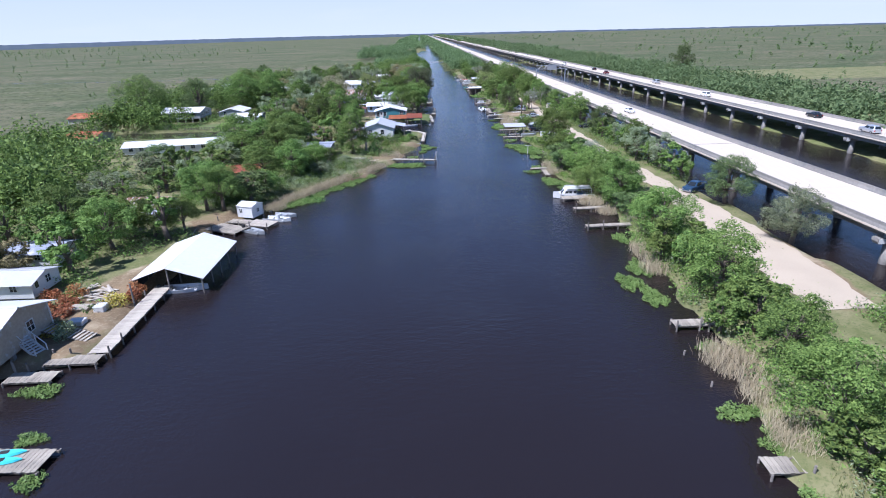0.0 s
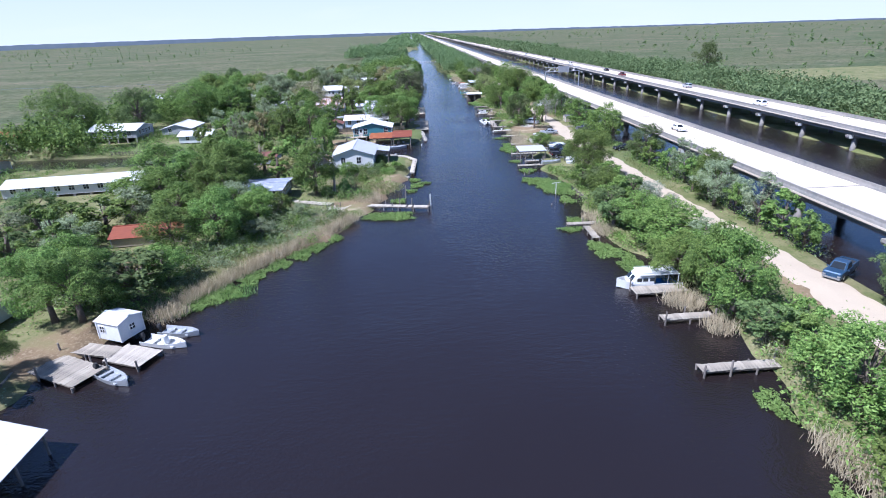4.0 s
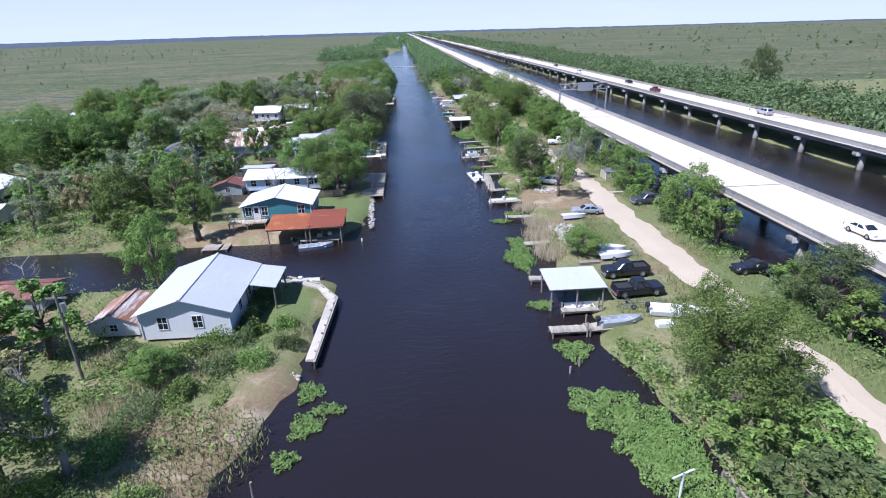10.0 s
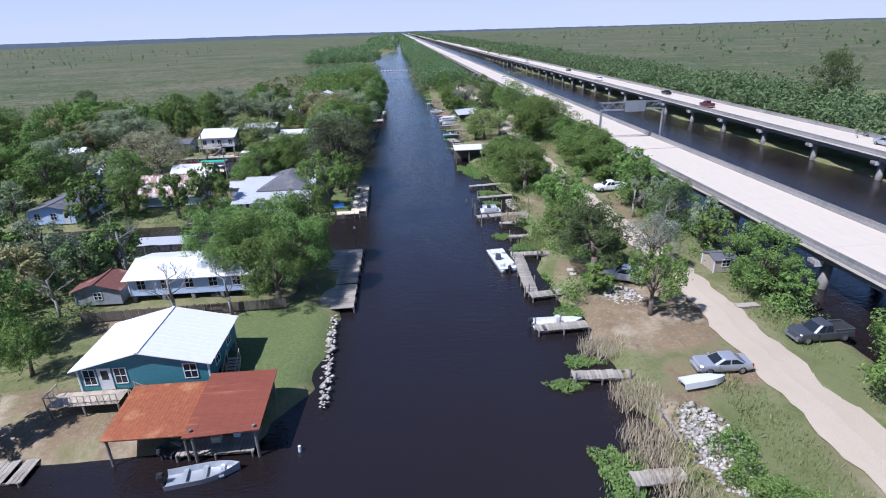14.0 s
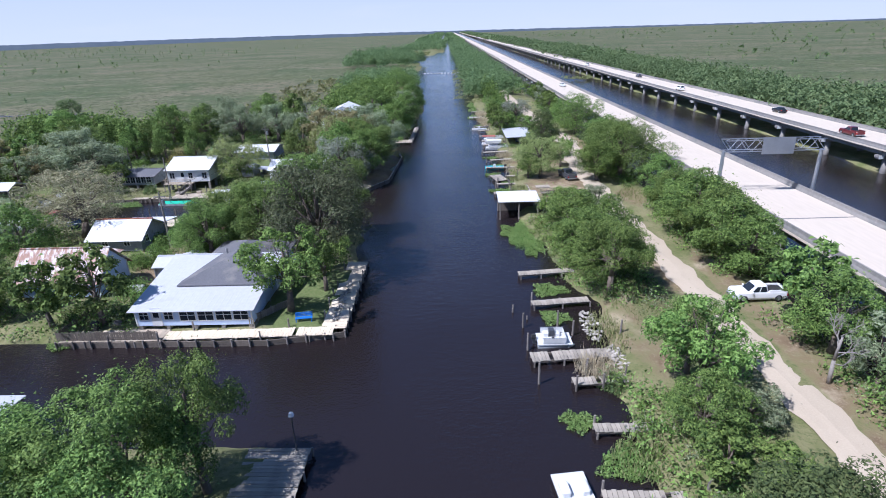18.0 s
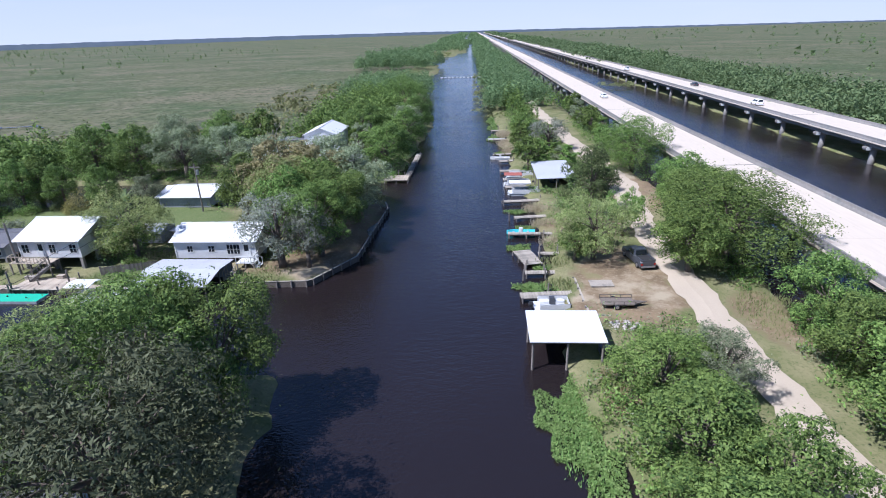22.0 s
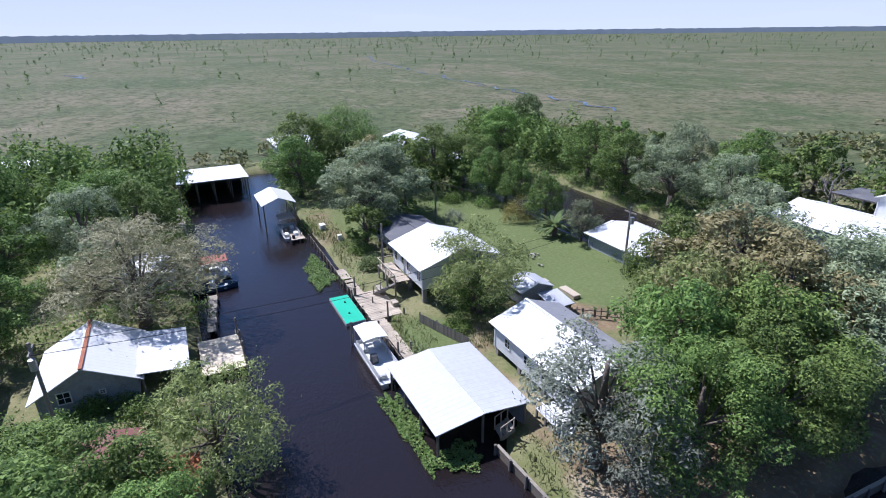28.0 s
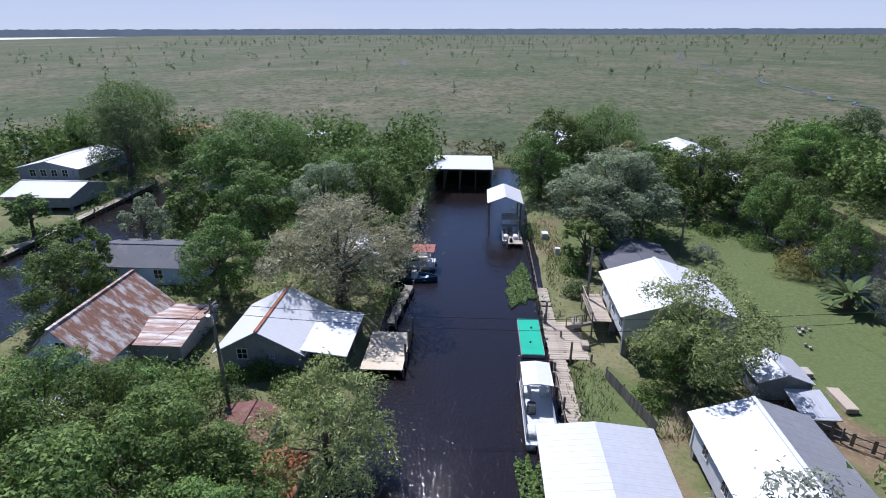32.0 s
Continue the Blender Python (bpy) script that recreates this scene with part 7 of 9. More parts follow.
reeds("bank_grass", "rough green-yellow grass on the banks", [(-29 + 0.76 * k, 104 + 1.2 * k, 2.6, 2.0) for k in range(24)] + [(-9, 157, 5, 4), (-6, 147, 5, 5), (-10, 142, 4, 3), (-3, 163, 2, 4), (-10, 159, 6, 2), (33, 184, 2.5, 8), (38.5, 184, 2, 12), (36, 164, 4, 2), (48.6, 150, 1.4, 14), (49, 180, 2, 14), (49, 205, 1.6, 10), (38, 232, 2, 6), (36, 253, 3, 8), (38, 285, 2, 5), (49, 290, 4, 6),
       (33, 214, 3, 3), (30, 228, 3, 2.5), (31, 245, 2, 4), (28, 298, 2, 1.6), (28.4, 304.5, 2.2, 1.6), (31, 279, 2, 4), (-30, 196, 7, 3), (-14, 247.6, 2, 0.4), (-22, 252, 3, 4), (-24, 266, 4, 3), (-28, 299, 4, 1.6), (-50, 300, 7, 2), (-62, 299, 6, 2), (-8, 301, 3, 2), (-25, 305, 3, 3), (34, 102, 3, 6), (31, 28, 3, 5), (41, 160, 1.6, 14)], 502, L_GRASS, 0.5, 24, 0.04, 0.6)


def floaters(name, label, patches, seed, mat, per=190, size=0.095):
    """Floating plants: rosettes of small upturned leaves on the water, in ragged patches."""
    rng = np.random.default_rng(seed)
    out = []
    for cx, cy, rx, ry in patches:
        n = int(per * rx * ry * 3.3)
        a, q = rng.uniform(0, 2 * math.pi, n), np.sqrt(rng.uniform(0, 1, n))
        q *= 1 + 0.22 * np.sin(3 * a + cx) + 0.16 * np.sin(7 * a + cy)
        out.append(np.stack([cx + rx * q * np.cos(a), cy + ry * q * np.sin(a), rng.uniform(0.03, 0.3, n)], -1))
    pts = np.concatenate(out)
    v, f = rhombs(pts, size, rng, up=0.8, slim=0.75)
    return tagged(new(name, np_mesh(name, v, f, mat)), label, "water plants", kind="stuff")


floaters("water_hyacinth", "bright green floating water hyacinth along the banks",
         [(-27, 100.0, 2.5, 1.6), (-24.4, 101.8, 2.6, 2.4), (-22.2, 104.4, 2.4, 2.4), (-19.6, 108.6, 1.8, 2.4), (-17.0, 112.4, 1.5, 2), (-14.6, 115.6, 1.5, 2), (-12.8, 118.4, 1.4, 1.8), (-10.6, 121.6, 1.0, 1.6), (-4, 131.4, 3.6, 1.5), (-2.4, 130.2, 3.6, 1.3), (-1, 132.2, 2.2, 0.8), (-1.6, 139.6, 1.4, 1.2), (1.5, 149.6, 1.3, 1.4), (0.6, 146, 1, 1), (3.0, 151.5, 1.4, 0.7), (1.2, 154, 1.1, 1.4),
          (-33.5, 46, 2, 1), (-30, 39.6, 1.2, 0.8), (-27, 35, 1, 1), (26.5, 64, 1.4, 2.2), (28, 60, 1.3, 2.6), (29.3, 68, 1.4, 2.6), (28.6, 36, 1.8, 1.8), (27.2, 39.4, 2.2, 1), (28, 31, 1.6, 1.4), (29.3, 49, 1.2, 1), (30.5, 79, 1, 2), (29.5, 107, 1.6, 3), (28, 111.5, 2, 2.2), (27, 114, 1.4, 1.6), (25.2, 121, 1.8, 1), (27, 125, 1.6, 1.4),
          (25.6, 149.6, 2.6, 2.6), (28.4, 146.4, 3.0, 3.0), (29.0, 141.6, 2.4, 2.6), (27, 143.4, 1.6, 2), (25.6, 158, 1.6, 1.8), (24.6, 167.4, 1.4, 1), (28.4, 136, 1.2, 2.4), (24.6, 180.5, 1.6, 3.6), (26, 186, 1.8, 2.4), (25, 196, 1.8, 0.9), (27.4, 199.3, 1.8, 1.0), (25.6, 232.5, 1.4, 1.2), (28.6, 228, 2.4, 1.8), (29.6, 218, 1.2, 4), (31.5, 221, 1.2, 1.6), (29, 209, 1.6, 1.6),
          (26.5, 249, 1.5, 1.4), (27, 255.6, 2, 1.6), (25.4, 274.6, 2.4, 4), (27, 270, 1.4, 4), (27.4, 278, 2.2, 2.4), (24.6, 298.3, 2, 1.3), (26.6, 304, 1.4, 1), (24.2, 310.4, 1.6, 1.6), (26, 288.6, 1.6, 0.7), (25, 326.8, 2, 1), (26, 318.8, 2, 0.9), (24, 372, 1.4, 3), (22.6, 392, 1.6, 5), (23, 410, 1.6, 6), (-46.6, 294.6, 3.6, 1.5), (-51, 295.2, 2.4, 0.9), (-16.8, 293.6, 4.6, 0.9), (-12, 295.6, 1.4, 1.6), (-24, 295, 1, 1), (-26, 190, 3, 1.2), (-31, 189.6, 3, 1), (-24.6, 245, 1.6, 0.8), (22.8, 424, 1.4, 8), (1.5, 380, 1, 3)], 503, L_HYACINTH)
reeds("hyacinth_stalks", "low green weed standing in the shallows", [(28.6, 145, 2.6, 3), (25.4, 182, 1.6, 4), (26, 273, 1.6, 5), (29.6, 219, 1, 4), (27, 298, 2.4, 1.2), (28.5, 228, 2.2, 1.6), (-20, 104.5, 2, 2)], 504, L_HYACINTH, 0.35, 30, 0.05, 0.05)

# ---- bare trees, palm, flowering shrubs ----
def bare_tree(x, y, h, seed, label="leafless grey tree with forked limbs"):
    r = random.Random(seed)
    top = thing("bare_tree", x, y, ground_z(x, y), r.uniform(0, 360), label, "tree")
    tg, bg = Geo(), Geo()
    tg.tube((0, 0, -0.3), (0.1, 0.05, h * 0.35), 0.03 * h, 0.022 * h, 7), tg.tube((0.1, 0.05, h * 0.35), (0.0, 0.2, h * 0.7), 0.022 * h, 0.012 * h, 7)
    part("trunk", tg, M_DEADWOOD, top, smooth=True)

    def fork(p, d, ln, w, depth):
        q = p + d * ln
        bg.tube(p, q, w, w * 0.6, 5)
        if depth:
            for _ in range(3):
                e = (d + Vector((r.uniform(-0.8, 0.8), r.uniform(-0.8, 0.8), r.uniform(-0.1, 0.6)))).normalized()
                fork(q, e, ln * r.uniform(0.55, 0.8), w * 0.6, depth - 1)
    for k in range(6):
        fork(Vector((0.08, 0.1, h * (0.3 + 0.08 * k))), Vector((r.uniform(-1, 1), r.uniform(-1, 1), 0.5)).normalized(), h * 0.16, 0.009 * h, 3)
    part("crown", bg, M_DEADWOOD, top)
    return top


for k, (x, y, h) in enumerate(((-14.0, 145.2, 9.5), (-13.4, 210.4, 7.5), (-8.0, 211.6, 6.5), (-24.5, 223.5, 8.5), (-36.5, 176.9, 6.0), (-4.0, 257.2, 8.0), (-50, 371, 9), (-43, 369, 8), (-30, 368, 8), (-116, 224, 9), (46.9, 236, 6.5), (48.2, 228.4, 6.5), (42.0, 215.4, 6.5), (-27, 213, 7), (-19, 280.6, 3.5))):
    bare_tree(x, y, h, 600 + k)


def palm(x, y):
    top = thing("palm_tree", x, y, ground_z(x, y), 0, "squat green palm with long arching fronds on the lawn", "palm")
    g = Geo()
    g.tube((0, 0, -0.2), (0, 0, 1.4), 0.42, 0.34, 9)
    part("trunk", g, M_BARK, top)
    r = random.Random(9)
    for k in range(30):
        a, lift = k * 2.4, r.uniform(0.1, 1.3)
        f = Geo()
        p = Vector((0, 0, 1.4))
        d = Vector((math.cos(a) * math.cos(lift), math.sin(a) * math.cos(lift), math.sin(lift)))
        side = Vector((-math.sin(a), math.cos(a), 0))
        pts = []
        for i in range(7):
            pts.append(p.copy())
            p = p + d * 0.5
            d = (d + Vector((0, 0, -0.17))).normalized()
        for i in range(6):
            w = 0.34 * math.sin(math.pi * (i + 0.6) / 6.6)
            w2 = 0.34 * math.sin(math.pi * (i + 1.6) / 6.8)
            for s in (-1, 1):
                f.add([pts[i], pts[i + 1], pts[i + 1] + side * s * max(w2, 0.02) - Vector((0, 0, 0.1)), pts[i] + side * s * max(w, 0.02) - Vector((0, 0, 0.1))], [(0, 1, 2, 3)])
        part("frond", f, L_DARK, top)
    return top


palm(-43.2, 327.4)


def shrub(x, y, r, h, mat, label, seed, n=700, size=0.15, name="shrub"):
    rng = np.random.default_rng(seed)
    d = rng.normal(size=(n, 3))
    d[:, 2] = np.abs(d[:, 2])
    d /= np.linalg.norm(d, axis=1)[:, None]
    p = d * rng.uniform(0.6, 1.1, (n, 1)) * (1 + 0.25 * np.sin(4 * d[:, :1] + seed)) * np.array([r, r, h])
    v, f = rhombs(p, size, rng)
    ob = new(name, np_mesh(name, v, f, mat))
    ob.matrix_basis = pose(x, y, ground_z(x, y))
    return tagged(ob, label, "shrub", GROUPS["shrub"])


sr = random.Random(4)
for k, (x, y, mat, lab) in enumerate(((-42.4, 61, L_ORANGE, 0), (-40.6, 62.4, L_ORANGE, 0), (-43.6, 64, L_ORANGE, 0), (-41.5, 58.4, L_ORANGE, 0), (-39.6, 59.4, L_ORANGE, 0), (-33.6, 63.4, L_ORANGE, 0), (-33.4, 61.6, L_ORANGE, 0), (-33.8, 65.0, L_ORANGE, 0), (-34.8, 62.0, L_YELLOW, 1), (-37.6, 55.4, L_YELLOW, 1), (-41, 57.6, L_YELLOW, 1), (-36.2, 54.6, L_GREY, 2), (-38.6, 56.2, L_GREY, 2), (-40.8, 64.6, L_ORANGE, 0))):
    shrub(x, y, sr.uniform(0.9, 1.4), sr.uniform(0.9, 1.5), mat, ("orange-red flowering shrub beside the dock", "yellow flowering shrub beside the dock", "grey twiggy shrub beside the dock")[lab], 700 + k)
for k, (x, y, r, h) in enumerate(((-9.4, 162, 1.6, 1.6), (-7.0, 166, 1.2, 1.5), (-6.6, 170, 1.2, 1.6), (-5.8, 164, 1.2, 1.2), (-3, 165, 1.0, 1.0), (-2, 161, 1.1, 1.0), (34, 186.5, 1.5, 1.6), (33.4, 183.6, 1.4, 1.5), (-44.4, 300.4, 1.6, 1.6), (-50, 301, 1.4, 1.4), (-26.6, 303.4, 1.3, 1.4), (-22.8, 297.6, 1.3, 1.0), (-60, 326, 1.8, 1.8), (-64.5, 322, 1.6, 1.6), (-56, 328, 1.5, 1.4),
                                  (-32, 330, 1.8, 1.8), (-20, 253, 1.6, 1.6), (-20.6, 249.6, 1.6, 1.8), (-23, 256, 1.8, 1.8), (-25, 250, 2, 2), (-24, 272, 1.8, 1.8), (-25.4, 276, 1.6, 1.6), (-23.4, 278.4, 1.5, 1.5), (-14.6, 273, 1.6, 1.4), (-18, 269, 1.8, 1.8), (37, 218.6, 1.2, 1.2), (29.4, 237, 1.2, 1.0), (-27, 270.4, 1.2, 1.4), (-26.6, 264, 1.6, 1.8), (-16.6, 160.6, 1.5, 1.6), (-13.6, 158.8, 1.7, 1.7), (-11.2, 160.2, 1.4, 1.5), (-12.2, 150.6, 2.0, 1.8), (-12.4, 146.6, 1.8, 1.6), (-15.0, 143.4, 1.6, 1.2), (-11.5, 141.6, 1.5, 1.3), (-8.2, 142.2, 1.4, 1.2), (-4.6, 158.0, 1.5, 1.4), (-7.6, 157.4, 1.6, 1.5), (-9.6, 153.8, 1.5, 1.3), (-28.1, 272.4, 1.1, 1.3), (-27.4, 274.6, 1.2, 1.2), (-26.4, 268.2, 1.2, 1.3))):
    shrub(x, y, r, h, (L_GREEN, L_BRIGHT, L_DARK)[k % 3], "rounded green garden shrub", 760 + k, 1500, 0.11)
for k, (x, y) in enumerate(((-47.9, 136.7), (-32.4, 111.9), (-55.9, 318.0))):
    shrub(x, y, 1.7, 1.7, L_SILVER, "white flowering shrub among green scrub", 820 + k, 1300, 0.11)
for k in range(8):
    shrub(-6.9 + 0.1 * (k % 2), 161.6 + 1.5 * k, 1.05, 1.5, L_DARK, "clipped dark green hedge plant along the white house", 840 + k, 1200, 0.09)
shrub(-51.4, 326.6, 2.6, 3.2, L_YELLOWGREEN, "rounded yellow-green garden shrub", 830, 2600, 0.12)


# ---- vehicles ----
WHEELS = {}


def wheel(parent, x, y, r=0.36, w=0.24):
    if r not in WHEELS:
        t, m = Geo(), Geo()
        t.tube((0, -w / 2, 0), (0, w / 2, 0), r, r, 18)
        m.tube((0, -w / 2 - 0.012, 0), (0, w / 2 + 0.012, 0), r * 0.6, r * 0.6, 12)
        WHEELS[r] = (t.mesh("tyre", M_TYRE, True), m.mesh("rim", M_RIM))
    tyre = part("tyre", WHEELS[r][0], None, parent)
    tyre.matrix_basis = pose(x, y, r)
    part("rim", WHEELS[r][1], None, tyre)


def ring(x0, x1, hw, z, r=0.15):
    """A rectangle with cut corners, at a height."""
    return [(x0 + r, -hw, z), (x1 - r, -hw, z), (x1, -hw + r, z), (x1, hw - r, z), (x1 - r, hw, z), (x0 + r, hw, z), (x0, hw - r, z), (x0, -hw + r, z)]


def glass_quad(parent, a, b, c, d, name):
    a, b, c, d = (Vector(p) for p in (a, b, c, d))
    mid = (a + b + c + d) / 4
    n = (b - a).cross(d - a).normalized() * 0.012
    g = Geo()
    q = [mid + (p - mid) * 0.9 for p in (a, b, c, d)]
    g.add([p - n for p in q] + [p + n for p in q], ((0, 3, 2, 1), (4, 5, 6, 7), (0, 1, 5, 4), (1, 2, 6, 5), (2, 3, 7, 6), (3, 0, 4, 7)))
    part(name, g, M_GLASS, parent)


def vehicle(style, x, y, z, rz, paint, label):
    """A car with its front at +x: sedan, suv or pickup."""
    length, hw, hood, roof_h = {"sedan": (4.75, 0.9, 0.95, 1.45), "suv": (4.8, 0.95, 1.1, 1.78), "pickup": (5.6, 0.98, 1.12, 1.85)}[style]
    h = length / 2
    top = thing({"sedan": "car", "suv": "car", "pickup": "pickup_truck"}[style], x, y, z, rz, label, {"sedan": "car", "suv": "car", "pickup": "truck"}[style])
    g = Geo()
    g.loft([ring(-h + 0.08, h - 0.12, hw - 0.08, 0.28), ring(-h, h, hw, 0.5), ring(-h, h - 0.03, hw, 0.72), ring(-h + 0.02, h - 0.06, hw - 0.012, hood - 0.1), ring(-h + 0.08, h - 0.15, hw - 0.05, hood)])
    part("body", g, paint, top)
    c0, c1, r0, r1 = {"sedan": (-1.75, 1.05, -1.0, 0.25), "suv": (-2.25, 1.15, -2.0, 0.45), "pickup": (-0.75, 1.35, -0.55, 0.65)}[style]
    b, t = hood - 0.02, roof_h
    cg = Geo()
    cg.loft([ring(c0, c1, hw - 0.08, b), ring(r0, r1, hw - 0.22, t - 0.05), ring(r0 + 0.08, r1 - 0.08, hw - 0.3, t)])
    part("cabin", cg, paint, top)
    k, q = hw - 0.08, hw - 0.22
    glass_quad(top, (c1 + 0.02, -k + 0.12, b + 0.02), (c1 + 0.02, k - 0.12, b + 0.02), (r1 + 0.02, q - 0.1, t - 0.06), (r1 + 0.02, -q + 0.1, t - 0.06), "windscreen")
    glass_quad(top, (c0 - 0.02, k - 0.12, b + 0.02), (c0 - 0.02, -k + 0.12, b + 0.02), (r0 - 0.02, -q + 0.1, t - 0.06), (r0 - 0.02, q - 0.1, t - 0.06), "rear_window")
    mid, rm = (c0 + c1) / 2, (r0 + r1) / 2
    for s in (-1, 1):
        for u0, u1, v0, v1 in ((c0 + 0.15, mid - 0.03, r0 + 0.12, rm - 0.02), (mid + 0.03, c1 - 0.2, rm + 0.02, r1 - 0.1)):
            glass_quad(top, (u0, s * (k + 0.01), b + 0.03), (u1, s * (k + 0.01), b + 0.03), (v1, s * (q + 0.02), t - 0.1), (v0, s * (q + 0.02), t - 0.1), "side_window")
        lg = Geo()
        lg.box(h - 0.10, s * (hw - 0.24) - 0.16, 0.62, h + 0.012, s * (hw - 0.24) + 0.16, 0.8)
        part("headlight", lg, M_RIM, top)
        tg = Geo()
        tg.box(-h - 0.012, s * (hw - 0.18) - 0.12, 0.66, -h + 0.1, s * (hw - 0.18) + 0.12, 0.9)
        part("tail_light", tg, M_TAILRED, top)
        mg = Geo()
        mg.box(c1 - 0.35, s * (hw + 0.09) - 0.09, b - 0.02, c1 - 0.22, s * (hw + 0.09) + 0.09, b + 0.14)
        part("mirror", mg, paint, top)
        for wx in (-h + 0.95, h - 0.95):
            wheel(top, wx, s * (hw - 0.1), 0.40 if style == "pickup" else 0.34)
    for xx, nm in ((h - 0.02, "front_bumper"), (-h - 0.08, "rear_bumper")):
        bg = Geo()
        bg.box(xx, -hw + 0.1, 0.36, xx + 0.1, hw - 0.1, 0.56)
        part(nm, bg, M_METAL if style == "pickup" else paint, top)
    if style == "pickup":
        dg = Geo()
        dg.box(-h + 0.2, -hw + 0.2, hood + 0.004, c0 - 0.12, hw - 0.2, hood + 0.02)
        part("bed_floor", dg, M_TYRE, top)
        for s in (-1, 1):
            wg3 = Geo()
            wg3.box(-h + 0.1, s * (hw - 0.12) - 0.07, hood - 0.03, c0 - 0.05, s * (hw - 0.12) + 0.07, hood + 0.2)
            part("bed_side", wg3, paint, top)
        tg = Geo()
        tg.box(-h + 0.06, -hw + 0.2, hood - 0.03, -h + 0.14, hw - 0.2, hood + 0.2)
        part("tailgate", tg, paint, top)
    return top


GZ = 0.78
vehicle("pickup", 35.5, 167.6, GZ, 4, M_BLACKPAINT, "black pickup truck parked beside the lane")
vehicle("pickup", 36.0, 172.6, GZ, 183, M_BLACKPAINT, "black pickup truck with clutter in its bed")
vehicle("sedan", 38.6, 195.9, GZ, 178, M_SILVER, "silver sedan parked on bare dirt")
vehicle("pickup", 50.3, 199.6, GZ, 182, M_GREYPAINT, "dark grey pickup truck under the trees")
vehicle("sedan", 51.2, 171.6, GZ, 185, M_BLACKPAINT, "black car half hidden under a tree")
vehicle("pickup", 48.8, 251.4, GZ, 181, M_WHITEPAINT, "old white pickup truck beside the lane")
vehicle("suv", 37.2, 214.4, GZ, 150, M_SILVER, "silver car parked on white shell ground")
vehicle("pickup", 38.5, 304.4, GZ, 100, M_GREYPAINT, "dark pickup truck parked on red dirt")
vehicle("pickup", 51.4, 100.2, GZ, 215, M_BLUEPAINT, "blue pickup truck under the trees")
for style, x, y, paint, side, lab in (("sedan", 63.4, 171.0, M_WHITEPAINT, 270, "white car on the pale concrete highway"), ("sedan", 64.6, 438, M_WHITEPAINT, 270, "white car far along the highway"),
                                      ("suv", 104.0, 128, M_SILVER, 90, "silver car on the far highway"), ("sedan", 107.4, 152, M_BLACKPAINT, 90, "dark car on the far highway"), ("suv", 103.6, 205, M_WHITEPAINT, 90, "white car on the far highway"), ("suv", 107.2, 258, M_SILVER, 90, "silver car on the far highway"), ("pickup", 103.6, 318, M_REDPAINT, 90, "dark red truck on the far highway"),
                                      ("sedan", 107.2, 352, M_BLACKPAINT, 90, "dark car on the far highway"), ("suv", 103.8, 412, M_WHITEPAINT, 90, "white car on the far highway"), ("sedan", 107.2, 470, M_GREYPAINT, 90, "grey car on the far highway"), ("suv", 104, 560, M_WHITEPAINT, 90, "white car on the far highway")):
    vehicle(style, x + float(lean(y)), y, 5.055, side, paint, lab)



# ---- boats ----
def hull_geo(L, W, H, bow=0.45, thick=0.06, floor=0.16):
    """An open hull, bow at +x, with an inside."""
    g = Geo()
    rings = []
    for s in np.linspace(0, 1, 9):
        w = W / 2 * (1 - max(0.0, (s - bow) / (1 - bow)) ** 2.2 * 0.94)
        rise = 0.35 * H * max(0.0, (s - bow) / (1 - bow)) ** 1.5
        x = -L / 2 + L * s
        b = 0.10 * H + rise * 0.8
        rings.append([(x, -w, H + rise), (x, -w * 0.86, b), (x, 0, rise * 0.6), (x, w * 0.86, b), (x, w, H + rise), (x, max(w - thick, 0.01), H + rise), (x, max(w * 0.84 - thick, 0.005), b + floor), (x, 0, b + floor - 0.02), (x, -max(w * 0.84 - thick, 0.005), b + floor), (x, -max(w - thick, 0.01), H + rise)])
    g.loft(rings)
    return g


def outboard(parent, x, z, mat=None):
    g = Geo()
    g.loft([ring(x - 0.55, x - 0.1, 0.17, z + 0.35, 0.06), ring(x - 0.6, x - 0.05, 0.2, z + 0.6, 0.08), ring(x - 0.5, x - 0.12, 0.13, z + 0.85, 0.06)])
    m = part("outboard_motor", g, mat or M_TYRE, parent)
    g = Geo()
    g.box(x - 0.38, -0.06, z - 0.4, x - 0.2, 0.06, z + 0.36)
    part("motor_leg", g, M_GREYPAINT, m)


def skiff(x, y, rz, L=5.0, W=1.8, mat=None, label="aluminium skiff moored at a dock", z=-0.12, console=False, motor=True, name="skiff", flipped=False):
    top = thing(name, x, y, z, rz, label, "boat")
    hull = part("hull", hull_geo(L, W, 0.6), mat or M_ALU, top)
    if flipped:
        hull.matrix_basis = pose(0, 0, 0.85, 180)
        return top
    for k, u in enumerate((-0.25, 0.02, 0.26)):
        g = Geo()
        g.box(u * L - 0.16, -W / 2 + 0.12, 0.36, u * L + 0.16, W / 2 - 0.12, 0.44)
        part("seat", g, M_BOATWHITE if mat is M_BOATWHITE else M_ALU, top)
    if console:
        g = Geo()
        g.loft([ring(-0.3, 0.35, 0.32, 0.3, 0.08), ring(-0.25, 0.25, 0.28, 1.15, 0.08)])
        part("console", g, M_BOATWHITE, top)
    if motor:
        outboard(top, -L / 2 + 0.05, 0.25)
    return top


